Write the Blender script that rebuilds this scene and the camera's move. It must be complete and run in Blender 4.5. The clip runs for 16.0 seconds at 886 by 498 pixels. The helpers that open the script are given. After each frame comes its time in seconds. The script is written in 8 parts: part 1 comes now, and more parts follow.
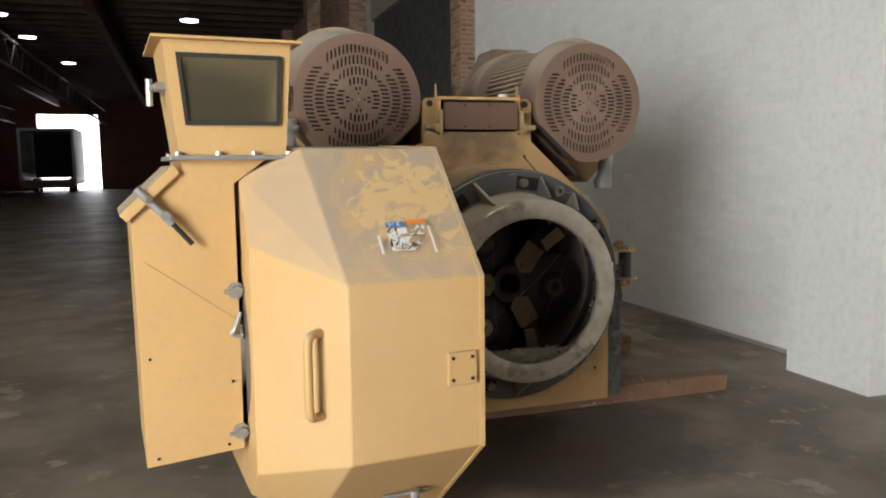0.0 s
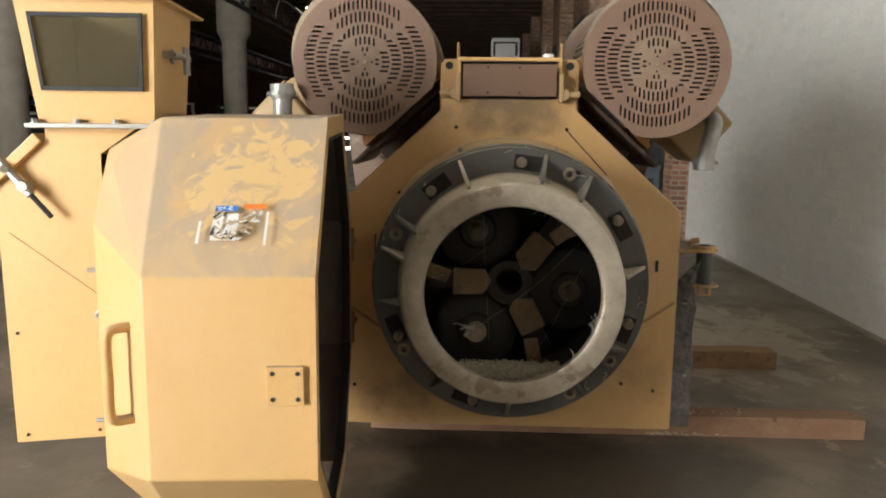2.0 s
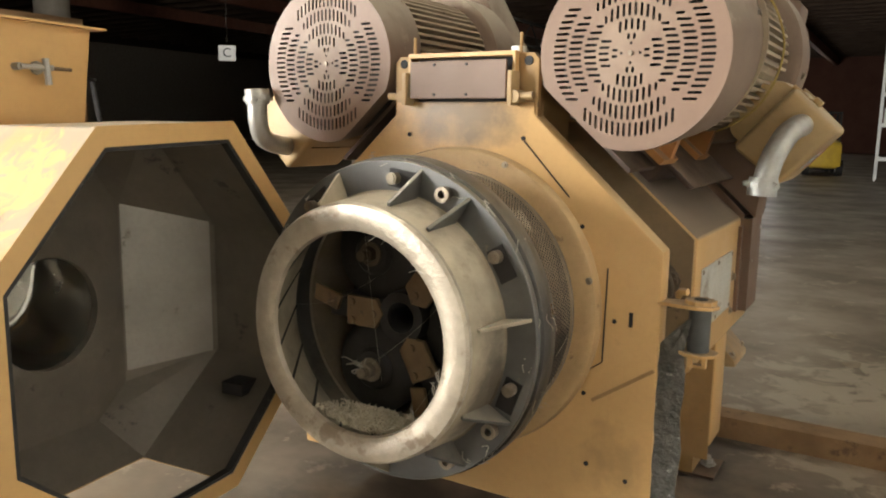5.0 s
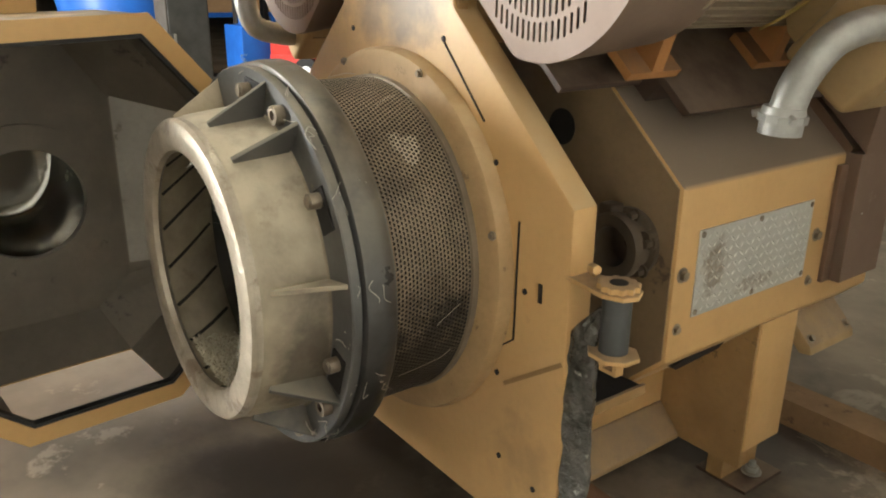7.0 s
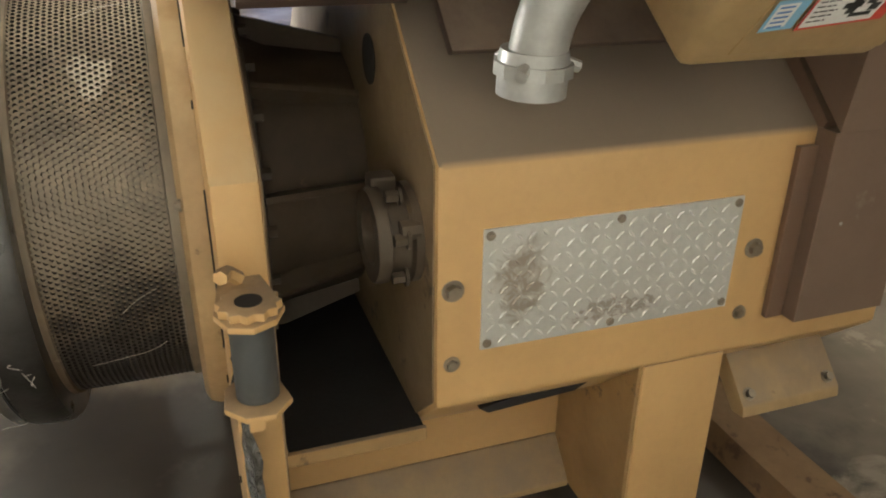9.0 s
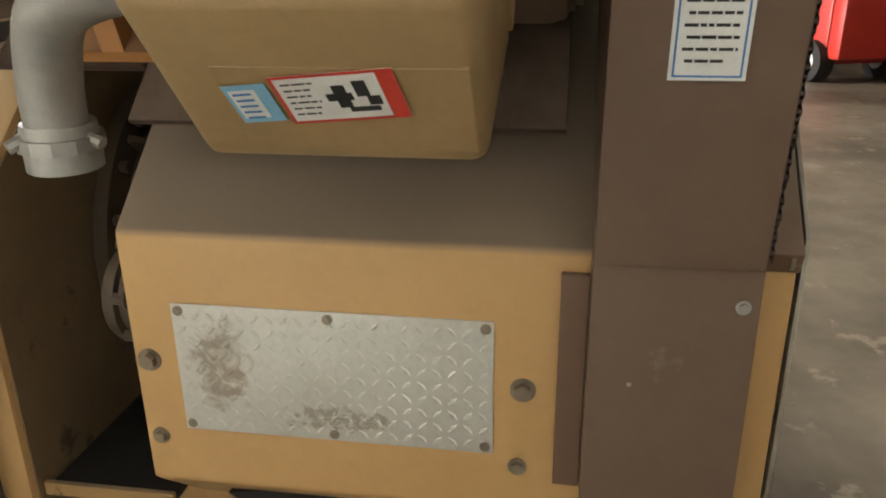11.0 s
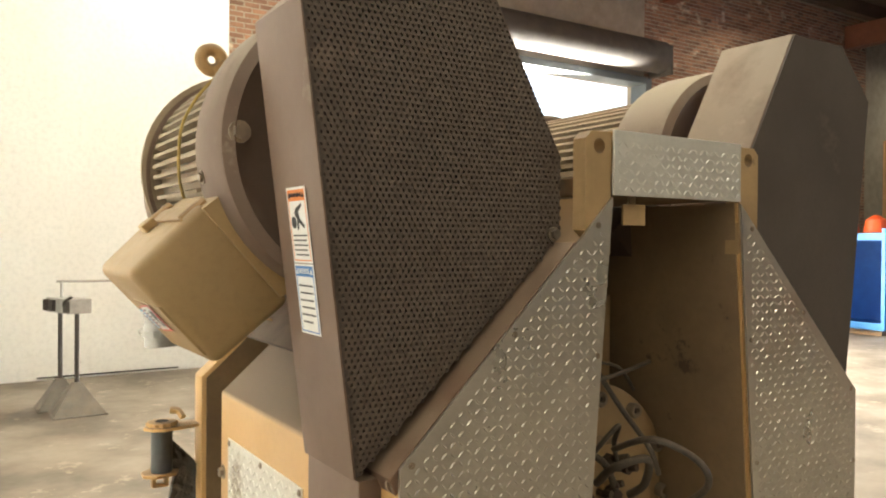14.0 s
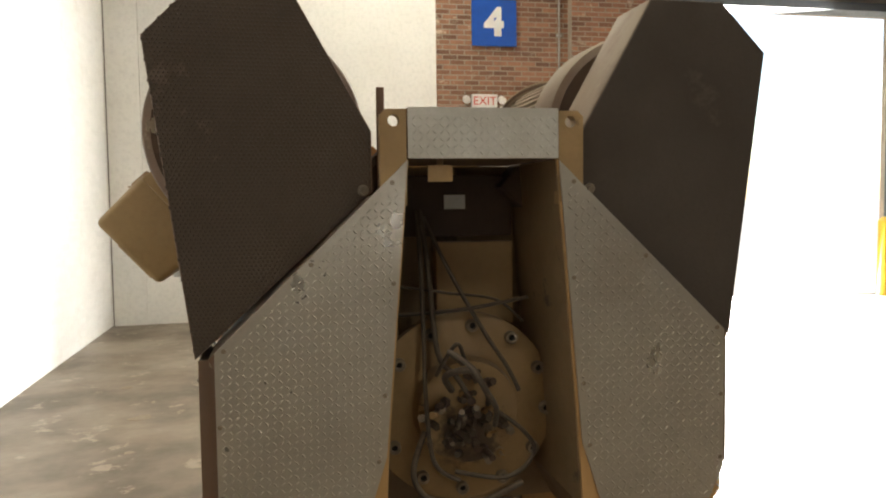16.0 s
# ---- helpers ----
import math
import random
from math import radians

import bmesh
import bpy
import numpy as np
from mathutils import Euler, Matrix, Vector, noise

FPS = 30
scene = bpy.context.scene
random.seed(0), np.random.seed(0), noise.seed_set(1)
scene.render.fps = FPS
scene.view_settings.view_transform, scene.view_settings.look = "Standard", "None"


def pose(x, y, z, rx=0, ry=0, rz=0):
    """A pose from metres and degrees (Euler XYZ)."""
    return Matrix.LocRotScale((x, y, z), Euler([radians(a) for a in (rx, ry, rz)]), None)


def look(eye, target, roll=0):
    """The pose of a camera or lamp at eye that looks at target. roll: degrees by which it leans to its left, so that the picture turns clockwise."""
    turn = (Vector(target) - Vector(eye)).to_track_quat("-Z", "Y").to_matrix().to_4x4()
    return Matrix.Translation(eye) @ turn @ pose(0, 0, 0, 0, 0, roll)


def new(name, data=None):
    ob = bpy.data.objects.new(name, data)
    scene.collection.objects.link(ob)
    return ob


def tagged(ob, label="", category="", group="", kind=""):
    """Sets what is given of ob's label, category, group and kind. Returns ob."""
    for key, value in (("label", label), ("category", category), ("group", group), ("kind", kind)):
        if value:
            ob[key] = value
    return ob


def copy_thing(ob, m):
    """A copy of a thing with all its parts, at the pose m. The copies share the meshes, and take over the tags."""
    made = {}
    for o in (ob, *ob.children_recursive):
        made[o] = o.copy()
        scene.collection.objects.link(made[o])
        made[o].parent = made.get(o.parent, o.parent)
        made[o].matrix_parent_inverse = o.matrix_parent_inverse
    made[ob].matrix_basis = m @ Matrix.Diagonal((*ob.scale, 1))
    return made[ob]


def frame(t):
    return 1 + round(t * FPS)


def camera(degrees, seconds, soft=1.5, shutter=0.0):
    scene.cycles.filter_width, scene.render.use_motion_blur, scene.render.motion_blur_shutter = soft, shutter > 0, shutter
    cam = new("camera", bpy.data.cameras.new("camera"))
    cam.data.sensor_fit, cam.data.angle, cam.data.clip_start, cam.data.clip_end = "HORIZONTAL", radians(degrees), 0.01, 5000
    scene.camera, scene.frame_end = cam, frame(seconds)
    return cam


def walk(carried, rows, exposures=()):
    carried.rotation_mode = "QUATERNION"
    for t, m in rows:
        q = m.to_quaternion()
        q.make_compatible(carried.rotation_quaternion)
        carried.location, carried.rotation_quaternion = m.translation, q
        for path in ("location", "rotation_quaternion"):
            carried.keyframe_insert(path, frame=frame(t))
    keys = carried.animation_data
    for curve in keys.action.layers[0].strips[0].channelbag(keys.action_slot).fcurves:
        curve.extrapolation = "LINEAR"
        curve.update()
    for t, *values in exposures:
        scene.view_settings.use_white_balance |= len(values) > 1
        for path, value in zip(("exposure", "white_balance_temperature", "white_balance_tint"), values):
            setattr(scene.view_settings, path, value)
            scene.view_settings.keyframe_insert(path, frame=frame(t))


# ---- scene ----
cam = camera(59.6, 16.0, 2.0)
PATH = [
    (0, (-1.403, -3.596, 1.393), (-0.773, -1.71, 1.179), -0.7),
    (0.5, (-1.068, -3.535, 1.409), (-0.616, -1.601, 1.176), -0.4),
    (1, (-0.717, -3.52, 1.397), (-0.453, -1.553, 1.149), -0.1),
    (1.5, (-0.423, -3.429, 1.389), (-0.346, -1.448, 1.119), 0.8),
    (2, (-0.145, -3.292, 1.422), (-0.22, -1.316, 1.121), 0.6),
    (2.5, (0.155, -3.175, 1.42), (-0.085, -1.213, 1.118), 0.4),
    (3, (0.401, -3.037, 1.422), (-0.004, -1.102, 1.115), 0.8),
    (3.5, (0.628, -2.867, 1.421), (0.076, -0.967, 1.129), 1.6),
    (4, (0.931, -2.75, 1.42), (0.223, -0.9, 1.141), 1.6),
    (4.2, (1.032, -2.7, 1.425), (0.263, -0.874, 1.15), 1.6),
    (6.3, (1.780, -1.676, 1.568), (0.412, -0.351, 1.056), 0.1),
    (6.5, (1.816, -1.548, 1.573), (0.405, -0.288, 1.018), 0.35),
    (7, (1.915, -1.208, 1.569), (0.418, -0.105, 0.932), 0.5),
    (7.5, (1.960, -0.905, 1.541), (0.370, 0.079, 0.846), 0.35),
    (8, (1.949, -0.587, 1.54), (0.321, 0.292, 0.782), 0.3),
    (8.5, (1.954, -0.289, 1.529), (0.284, 0.458, 0.72), 0.1),
    (9, (1.911, -0.007, 1.506), (0.2, 0.594, 0.662), 0.6),
    (9.5, (1.883, 0.269, 1.5), (0.107, 0.719, 0.7), 0.7),
    (10, (1.907, 0.568, 1.492), (0.076, 0.812, 0.724), 0.1),
    (10.2, (1.898, 0.676, 1.494), (0.061, 0.834, 0.719), 0.3),
    (12.3, (1.836, 1.83, 1.515), (0.2, 0.723, 1.199), -1.5),
    (12.5, (1.819, 1.937, 1.514), (0.243, 0.733, 1.256), -1.2),
    (13, (1.775, 2.243, 1.536), (0.384, 0.813, 1.392), -1.1),
    (13.5, (1.632, 2.462, 1.531), (0.392, 0.893, 1.473), -0.7),
    (14, (1.474, 2.705, 1.547), (0.385, 1.027, 1.528), 0.4),
    (14.5, (1.283, 3.006, 1.536), (0.41, 1.207, 1.503), 0.8),
    (15, (1.052, 3.182, 1.531), (0.339, 1.315, 1.468), 0.1),
    (15.5, (0.817, 3.395, 1.532), (0.246, 1.48, 1.447), -0.4),
    (16, (0.571, 3.636, 1.532), (0.169, 1.68, 1.408), -0.7),
]
EXPOSURES = [(0.0, -0.95, 6060, 8), (2.5, -0.20, 6450, 8), (4.0, 0.42, 6550, 8), (7.0, 0.28, 6450, 5), (8.5, 0.49, 6400, 5), (10.0, 0.18, 6400, 6), (12.5, 0.80, 6350, 6), (14.0, 1.34, 6750, 6), (14.5, 1.48, 6800, 7), (15.5, 1.42, 6850, 7), (16.0, 0.74, 6600, 8)]
DOOR_W, BAY_W = 2800, 44
HOOD_BOT = 0.165
walk(cam, [(t, look(eye, target, roll)) for t, eye, target, roll in PATH], EXPOSURES)

# ---- daylight and lamps ----
world = bpy.data.worlds.new("world")
scene.world = world
world.use_nodes = True
wn = world.node_tree.nodes
sky = wn.new("ShaderNodeTexSky")
sky.sky_type, sky.sun_disc = "NISHITA", False
sky.sun_elevation, sky.sun_rotation = radians(48), radians(215)
sky.air_density, sky.dust_density = 1.0, 1.0
world.node_tree.links.new(sky.outputs[0], wn["Background"].inputs[0])
wn["Background"].inputs[1].default_value = 0.15

sun = new("sun", bpy.data.lights.new("sun", "SUN"))
sun.data.energy, sun.data.angle, sun.data.color = 5.0, radians(0.5), (1, 0.95, 0.86)
sun.matrix_basis = look((0, 0, 30), (9, 16, 0))


def area_lamp(name, eye, target, w, h, power, colour):
    lamp = new(name, bpy.data.lights.new(name, "AREA"))
    lamp.data.shape, lamp.data.size, lamp.data.size_y = "RECTANGLE", w, h
    lamp.data.energy, lamp.data.color = power, colour
    lamp.matrix_basis = look(eye, target)
    return lamp


# sky light that comes in through the open dock door
area_lamp("dock_door_daylight", (-6.845, -7.17, 2.15), (-2.78, 1.97, 1.5), 3.93, 4.28, DOOR_W, (1, 0.98, 0.95))

# ---- materials ----
def node_mat(name, base, alt, rough=0.6, metal=0.0, scale=3.0, fine=60.0, bump=0.15, depth=0.004, mix=0.5,
             dust=None, dust_amount=0.0, spots=None, spot_at=0.62, spot_scale=6.0, spec=0.4, dust_range=(0.25, 0.6), swirl=0.0, grain_amount=0.45):
    """Two colours by broad noise, fine grain in relief, stains with a shape of their own, and dust that lies on what faces up."""
    m = bpy.data.materials.new(name)
    m.use_nodes = True
    n, l = m.node_tree.nodes, m.node_tree.links
    b = n["Principled BSDF"]
    b.inputs["Metallic"].default_value = metal
    b.inputs["Specular IOR Level"].default_value = spec
    co = n.new("ShaderNodeTexCoord")

    def noise_tex(s, det=5.0, rgh=0.6):
        t = n.new("ShaderNodeTexNoise")
        t.inputs["Scale"].default_value, t.inputs["Detail"].default_value, t.inputs["Roughness"].default_value = s, det, rgh
        l.new(co.outputs["Object"], t.inputs["Vector"])
        return t

    def blend(fac, a, c):
        x = n.new("ShaderNodeMix")
        x.data_type = "RGBA"
        l.new(fac, x.inputs["Factor"])
        for sock, v in ((x.inputs["A"], a), (x.inputs["B"], c)):
            if isinstance(v, tuple):
                sock.default_value = (*v, 1)
            else:
                l.new(v, sock)
        return x.outputs["Result"]

    def ramp(src, lo, hi, top=1.0):
        r = n.new("ShaderNodeMapRange")
        r.inputs["From Min"].default_value, r.inputs["From Max"].default_value, r.inputs["To Max"].default_value = lo, hi, top
        l.new(src, r.inputs["Value"])
        return r.outputs["Result"]

    big, small = noise_tex(scale), noise_tex(fine, 3.0)
    col = blend(ramp(big.outputs["Fac"], 0.5 - mix * 0.4, 0.5 + mix * 0.4), base, alt)
    grain = tuple(min(1, c * 0.72) for c in base)
    col = blend(ramp(small.outputs["Fac"], 0.45, 0.75, grain_amount), col, grain)
    rgh = ramp(big.outputs["Fac"], 0.2, 0.8)
    rr = n.new("ShaderNodeMapRange")
    rr.inputs["To Min"].default_value, rr.inputs["To Max"].default_value = max(0.05, rough - 0.12), min(1, rough + 0.14)
    l.new(rgh, rr.inputs["Value"])
    rough_out = rr.outputs["Result"]
    if spots:
        sp = noise_tex(spot_scale, 6.0, 0.68)
        col = blend(ramp(sp.outputs["Fac"], spot_at, spot_at + 0.05, 0.85), col, spots)
    if dust:
        geo = n.new("ShaderNodeNewGeometry")
        sep = n.new("ShaderNodeSeparateXYZ")
        l.new(geo.outputs["Normal"], sep.inputs[0])
        up = ramp(sep.outputs["Z"], 0.15, 0.75, dust_amount)
        dn = noise_tex(scale * 2.3, 6.0)
        dn.inputs["Distortion"].default_value = swirl
        mul = n.new("ShaderNodeMath")
        mul.operation = "MULTIPLY"
        l.new(up, mul.inputs[0])
        l.new(ramp(dn.outputs["Fac"], *dust_range), mul.inputs[1])
        col = blend(mul.outputs[0], col, dust)
        mx = n.new("ShaderNodeMath")
        mx.operation = "MAXIMUM"
        l.new(rough_out, mx.inputs[0])
        mm = n.new("ShaderNodeMath")
        mm.operation = "MULTIPLY"
        mm.inputs[1].default_value = 0.9
        l.new(mul.outputs[0], mm.inputs[0])
        l.new(mm.outputs[0], mx.inputs[1])
        rough_out = mx.outputs[0]
    l.new(col, b.inputs["Base Color"])
    l.new(rough_out, b.inputs["Roughness"])
    if bump:
        bp = n.new("ShaderNodeBump")
        bp.inputs["Strength"].default_value, bp.inputs["Distance"].default_value = bump, depth
        add = n.new("ShaderNodeMath")
        add.operation = "ADD"
        l.new(big.outputs["Fac"], add.inputs[0])
        l.new(small.outputs["Fac"], add.inputs[1])
        l.new(add.outputs[0], bp.inputs["Height"])
        l.new(bp.outputs["Normal"], b.inputs["Normal"])
    return m


def add_stain_or_shade(m, name, centre, size, colour, lo=0.42, hi=0.58, scale=9.0, top=0.85, swirl=0.0):
    """A copy of a material with one stain or patch of painted shade: broken by noise, strongest in the middle of an
    oval.
    """
    m = m.copy()
    m.name = name
    n, l = m.node_tree.nodes, m.node_tree.links
    b = n["Principled BSDF"]
    src = b.inputs["Base Color"].links[0].from_socket
    co = n.new("ShaderNodeTexCoord")
    mp = n.new("ShaderNodeMapping")
    mp.vector_type = "TEXTURE"
    mp.inputs["Location"].default_value, mp.inputs["Scale"].default_value = centre, size
    l.new(co.outputs["Object"], mp.inputs["Vector"])
    ln = n.new("ShaderNodeVectorMath")
    ln.operation = "LENGTH"
    l.new(mp.outputs["Vector"], ln.inputs[0])
    near = n.new("ShaderNodeMapRange")
    near.inputs["From Min"].default_value, near.inputs["From Max"].default_value = 1.0, 0.35
    near.inputs["To Min"].default_value, near.inputs["To Max"].default_value = -0.35, 0.12
    l.new(ln.outputs["Value"], near.inputs["Value"])
    tx = n.new("ShaderNodeTexNoise")
    tx.inputs["Scale"].default_value, tx.inputs["Detail"].default_value, tx.inputs["Roughness"].default_value = scale, 6.0, 0.62
    tx.inputs["Distortion"].default_value = swirl
    l.new(co.outputs["Object"], tx.inputs["Vector"])
    add = n.new("ShaderNodeMath")
    add.operation = "ADD"
    l.new(tx.outputs["Fac"], add.inputs[0])
    l.new(near.outputs["Result"], add.inputs[1])
    mk = n.new("ShaderNodeMapRange")
    mk.inputs["From Min"].default_value, mk.inputs["From Max"].default_value, mk.inputs["To Max"].default_value = lo, hi, top
    l.new(add.outputs[0], mk.inputs["Value"])
    x = n.new("ShaderNodeMix")
    x.data_type = "RGBA"
    l.new(mk.outputs["Result"], x.inputs["Factor"])
    l.new(src, x.inputs["A"])
    x.inputs["B"].default_value = (*colour, 1)
    l.new(x.outputs["Result"], b.inputs["Base Color"])
    return m


def flat_mat(name, base, rough=0.5, metal=0.0):
    return node_mat(name, base, tuple(c * 0.85 for c in base), rough, metal, 8, 120, 0.05, 0.001)


def glow_mat(name, colour, power):
    m = bpy.data.materials.new(name)
    m.use_nodes = True
    b = m.node_tree.nodes["Principled BSDF"]
    b.inputs["Base Color"].default_value = (*colour, 1)
    b.inputs["Emission Color"].default_value = (*colour, 1)
    b.inputs["Emission Strength"].default_value = power
    return m


DUST = (0.23, 0.17, 0.115)
TAN = node_mat("tan_paint", (0.58, 0.36, 0.15), (0.51, 0.31, 0.125), 0.42, 0, 2.2, 45, 0.12, 0.002, dust=DUST, dust_amount=0.85, spots=(0.33, 0.19, 0.08), spot_at=0.70, spot_scale=9, grain_amount=0.2)
TAN_BODY = node_mat("tan_paint_dusty_top", (0.58, 0.36, 0.15), (0.51, 0.31, 0.125), 0.42, 0, 2.2, 45, 0.12, 0.002, dust=(0.185, 0.145, 0.108), dust_amount=1.0, dust_range=(-0.1, 0.22), spots=(0.36, 0.21, 0.09), spot_at=0.72, spot_scale=9, grain_amount=0.2)
GRIME = node_mat("oily_grime", (0.10, 0.07, 0.042), (0.055, 0.04, 0.026), 0.6, 0, 5, 60, 0.25, 0.003, spots=(0.19, 0.13, 0.075), spot_at=0.66, spot_scale=7)
TAN_HOOD = node_mat("tan_paint_hood", (0.62, 0.39, 0.16), (0.56, 0.345, 0.135), 0.38, 0, 1.6, 40, 0.08, 0.002, dust=(0.345, 0.29, 0.225), dust_amount=0.9, dust_range=(0.28, 0.52), swirl=1.2, spots=(0.50, 0.30, 0.11), spot_at=0.72, spot_scale=7, grain_amount=0.2)
TAN_WORN = node_mat("tan_paint_dirty", (0.40, 0.24, 0.095), (0.27, 0.165, 0.07), 0.6, 0, 4, 50, 0.2, 0.003, dust=DUST, dust_amount=0.9, spots=(0.12, 0.08, 0.045), spot_at=0.62, spot_scale=10)
BROWN = node_mat("brown_paint", (0.168, 0.098, 0.061), (0.142, 0.083, 0.052), 0.5, 0, 3, 60, 0.12, 0.002, dust=DUST, dust_amount=0.7, spots=(0.13, 0.07, 0.05), spot_at=0.68, grain_amount=0.2)
BROWN_DUSTY = node_mat("brown_paint_dusty", (0.18, 0.124, 0.088), (0.145, 0.10, 0.073), 0.62, 0, 3, 60, 0.15, 0.002, dust=(0.30, 0.25, 0.19), dust_amount=0.95, dust_range=(0.2, 0.5), spots=(0.24, 0.185, 0.135), spot_at=0.6, spot_scale=4, spec=0.25, grain_amount=0.25)
BROWN_GUARD = node_mat("brown_paint_guard", (0.172, 0.110, 0.074), (0.144, 0.092, 0.062), 0.55, 0, 3, 60, 0.13, 0.002, dust=DUST, dust_amount=0.8, spots=(0.20, 0.145, 0.102), spot_at=0.64, grain_amount=0.2)
BROWN_DARK = node_mat("brown_dark", (0.075, 0.045, 0.03), (0.055, 0.034, 0.024), 0.6, 0, 4, 60, 0.15, 0.002, dust=DUST, dust_amount=0.5)
INSIDE = node_mat("hood_inside", (0.215, 0.185, 0.143), (0.135, 0.117, 0.092), 0.45, 0.15, 3, 40, 0.25, 0.004, spots=(0.07, 0.062, 0.052), spot_at=0.62, spot_scale=5)
LINER = node_mat("steel_liner", (0.36, 0.33, 0.28), (0.25, 0.23, 0.195), 0.4, 0.35, 3, 50, 0.2, 0.003, spots=(0.09, 0.08, 0.065), spot_at=0.62)
GASKET = node_mat("black_gasket", (0.02, 0.02, 0.02), (0.035, 0.033, 0.03), 0.7, 0, 20, 150, 0.3, 0.002, spots=(0.2, 0.18, 0.15), spot_at=0.66, spot_scale=25)
# Black parts; also fills holes and deep insides, their shade put into colour.
BLACK = node_mat("black_parts_and_shade", (0.014, 0.012, 0.011), (0.022, 0.018, 0.015), 0.75, 0, 8, 90, 0.3, 0.003)
STEEL_DARK = node_mat("blued_steel", (0.145, 0.14, 0.13), (0.085, 0.082, 0.076), 0.38, 0.35, 4, 70, 0.2, 0.003, dust=(0.32, 0.28, 0.21), dust_amount=0.75, spots=(0.19, 0.165, 0.125), spot_at=0.64, spot_scale=12)
STEEL_DIE = node_mat("die_steel", (0.29, 0.23, 0.16), (0.15, 0.118, 0.084), 0.5, 0.25, 5, 90, 0.2, 0.002, spots=(0.40, 0.34, 0.25), spot_at=0.66, spot_scale=9)
CONE = node_mat("dusty_cone", (0.48, 0.40, 0.28), (0.20, 0.165, 0.12), 0.5, 0.15, 5, 50, 0.35, 0.005, dust=(0.58, 0.50, 0.37), dust_amount=0.75, spots=(0.235, 0.185, 0.13), spot_at=0.585, spot_scale=6)
LIP = node_mat("polished_lip", (0.53, 0.46, 0.36), (0.34, 0.285, 0.215), 0.36, 0.4, 9, 70, 0.5, 0.005, spots=(0.27, 0.21, 0.15), spot_at=0.565, spot_scale=7)
# Near black: the shade inside the die is put into this colour.
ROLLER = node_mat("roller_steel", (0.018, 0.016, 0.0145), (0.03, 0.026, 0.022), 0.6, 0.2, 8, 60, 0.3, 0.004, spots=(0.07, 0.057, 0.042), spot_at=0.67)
ZINC = node_mat("galvanised", (0.44, 0.425, 0.39), (0.31, 0.30, 0.27), 0.42, 0.5, 12, 80, 0.15, 0.002, dust=DUST, dust_amount=0.4)
BOLT = node_mat("bolt_steel", (0.36, 0.29, 0.21), (0.18, 0.15, 0.115), 0.4, 0.6, 20, 100, 0.2, 0.002)
TREAD = node_mat("tread_plate", (0.55, 0.515, 0.44), (0.45, 0.415, 0.35), 0.33, 0.72, 5, 70, 0.15, 0.002, dust=DUST, dust_amount=0.3, spots=(0.43, 0.38, 0.30), spot_at=0.76, spot_scale=5)
GALV_SIDE = node_mat("bright_tread_plate", (0.69, 0.67, 0.61), (0.58, 0.56, 0.50), 0.38, 0.5, 7, 70, 0.10, 0.002, spots=(0.36, 0.30, 0.215), spot_at=0.76, spot_scale=6)
CHIPS = node_mat("pellet_dust", (0.66, 0.60, 0.46), (0.42, 0.36, 0.26), 0.9, 0, 60, 200, 0.3, 0.003)
PLASTIC = node_mat("plastic_wrap", (0.075, 0.07, 0.06), (0.15, 0.14, 0.12), 0.16, 0, 12, 30, 1.0, 0.03, spots=(0.45, 0.43, 0.38), spot_at=0.63, spot_scale=14)
CABLE = node_mat("dusty_cable", (0.05, 0.042, 0.034), (0.13, 0.105, 0.075), 0.7, 0, 20, 90, 0.2, 0.002, dust=DUST, dust_amount=0.6)
WOOD = node_mat("timber", (0.20, 0.105, 0.058), (0.27, 0.165, 0.10), 0.75, 0, 5, 60, 0.35, 0.006, spots=(0.10, 0.055, 0.03), spot_at=0.6, spot_scale=8)
TAN_EAR = node_mat("tan_paint_worn", (0.40, 0.265, 0.125), (0.31, 0.205, 0.10), 0.55, 0, 5, 50, 0.15, 0.002, dust=DUST, dust_amount=0.8, spots=(0.2, 0.13, 0.07), spot_at=0.63)
FIN = node_mat("dusty_fins", (0.34, 0.26, 0.17), (0.24, 0.185, 0.125), 0.65, 0, 6, 60, 0.2, 0.003, dust=DUST, dust_amount=0.6, spots=(0.15, 0.11, 0.075), spot_at=0.62)
# Inner faces and rear bay: grime, plus recess shade put into the brown.
BAY = node_mat("bay_brown_shaded", (0.25, 0.17, 0.09), (0.18, 0.123, 0.07), 0.6, 0, 4, 50, 0.2, 0.003, dust=DUST, dust_amount=0.6, spots=(0.08, 0.055, 0.035), spot_at=0.62)
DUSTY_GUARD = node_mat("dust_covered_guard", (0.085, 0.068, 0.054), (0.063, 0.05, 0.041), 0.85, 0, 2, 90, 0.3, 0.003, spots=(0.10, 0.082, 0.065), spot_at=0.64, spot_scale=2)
WEB = node_mat("frayed_strands", (0.48, 0.44, 0.37), (0.36, 0.33, 0.28), 0.6, 0, 30, 100, 0.1, 0.001)
WOOD_MID = node_mat("brown_timber", (0.30, 0.18, 0.085), (0.20, 0.12, 0.06), 0.75, 0, 5, 60, 0.35, 0.006, spots=(0.12, 0.07, 0.04), spot_at=0.6, spot_scale=8)
WOOD_PALE = node_mat("pale_timber", (0.42, 0.27, 0.14), (0.33, 0.2, 0.1), 0.7, 0, 5, 60, 0.3, 0.005, spots=(0.2, 0.12, 0.06), spot_at=0.64)
CONCRETE = node_mat("concrete_floor", (0.23, 0.183, 0.132), (0.105, 0.081, 0.056), 0.45, 0, 0.9, 13, 0.25, 0.004, mix=0.28, spots=(0.30, 0.245, 0.18), spot_at=0.585, spot_scale=3.4)
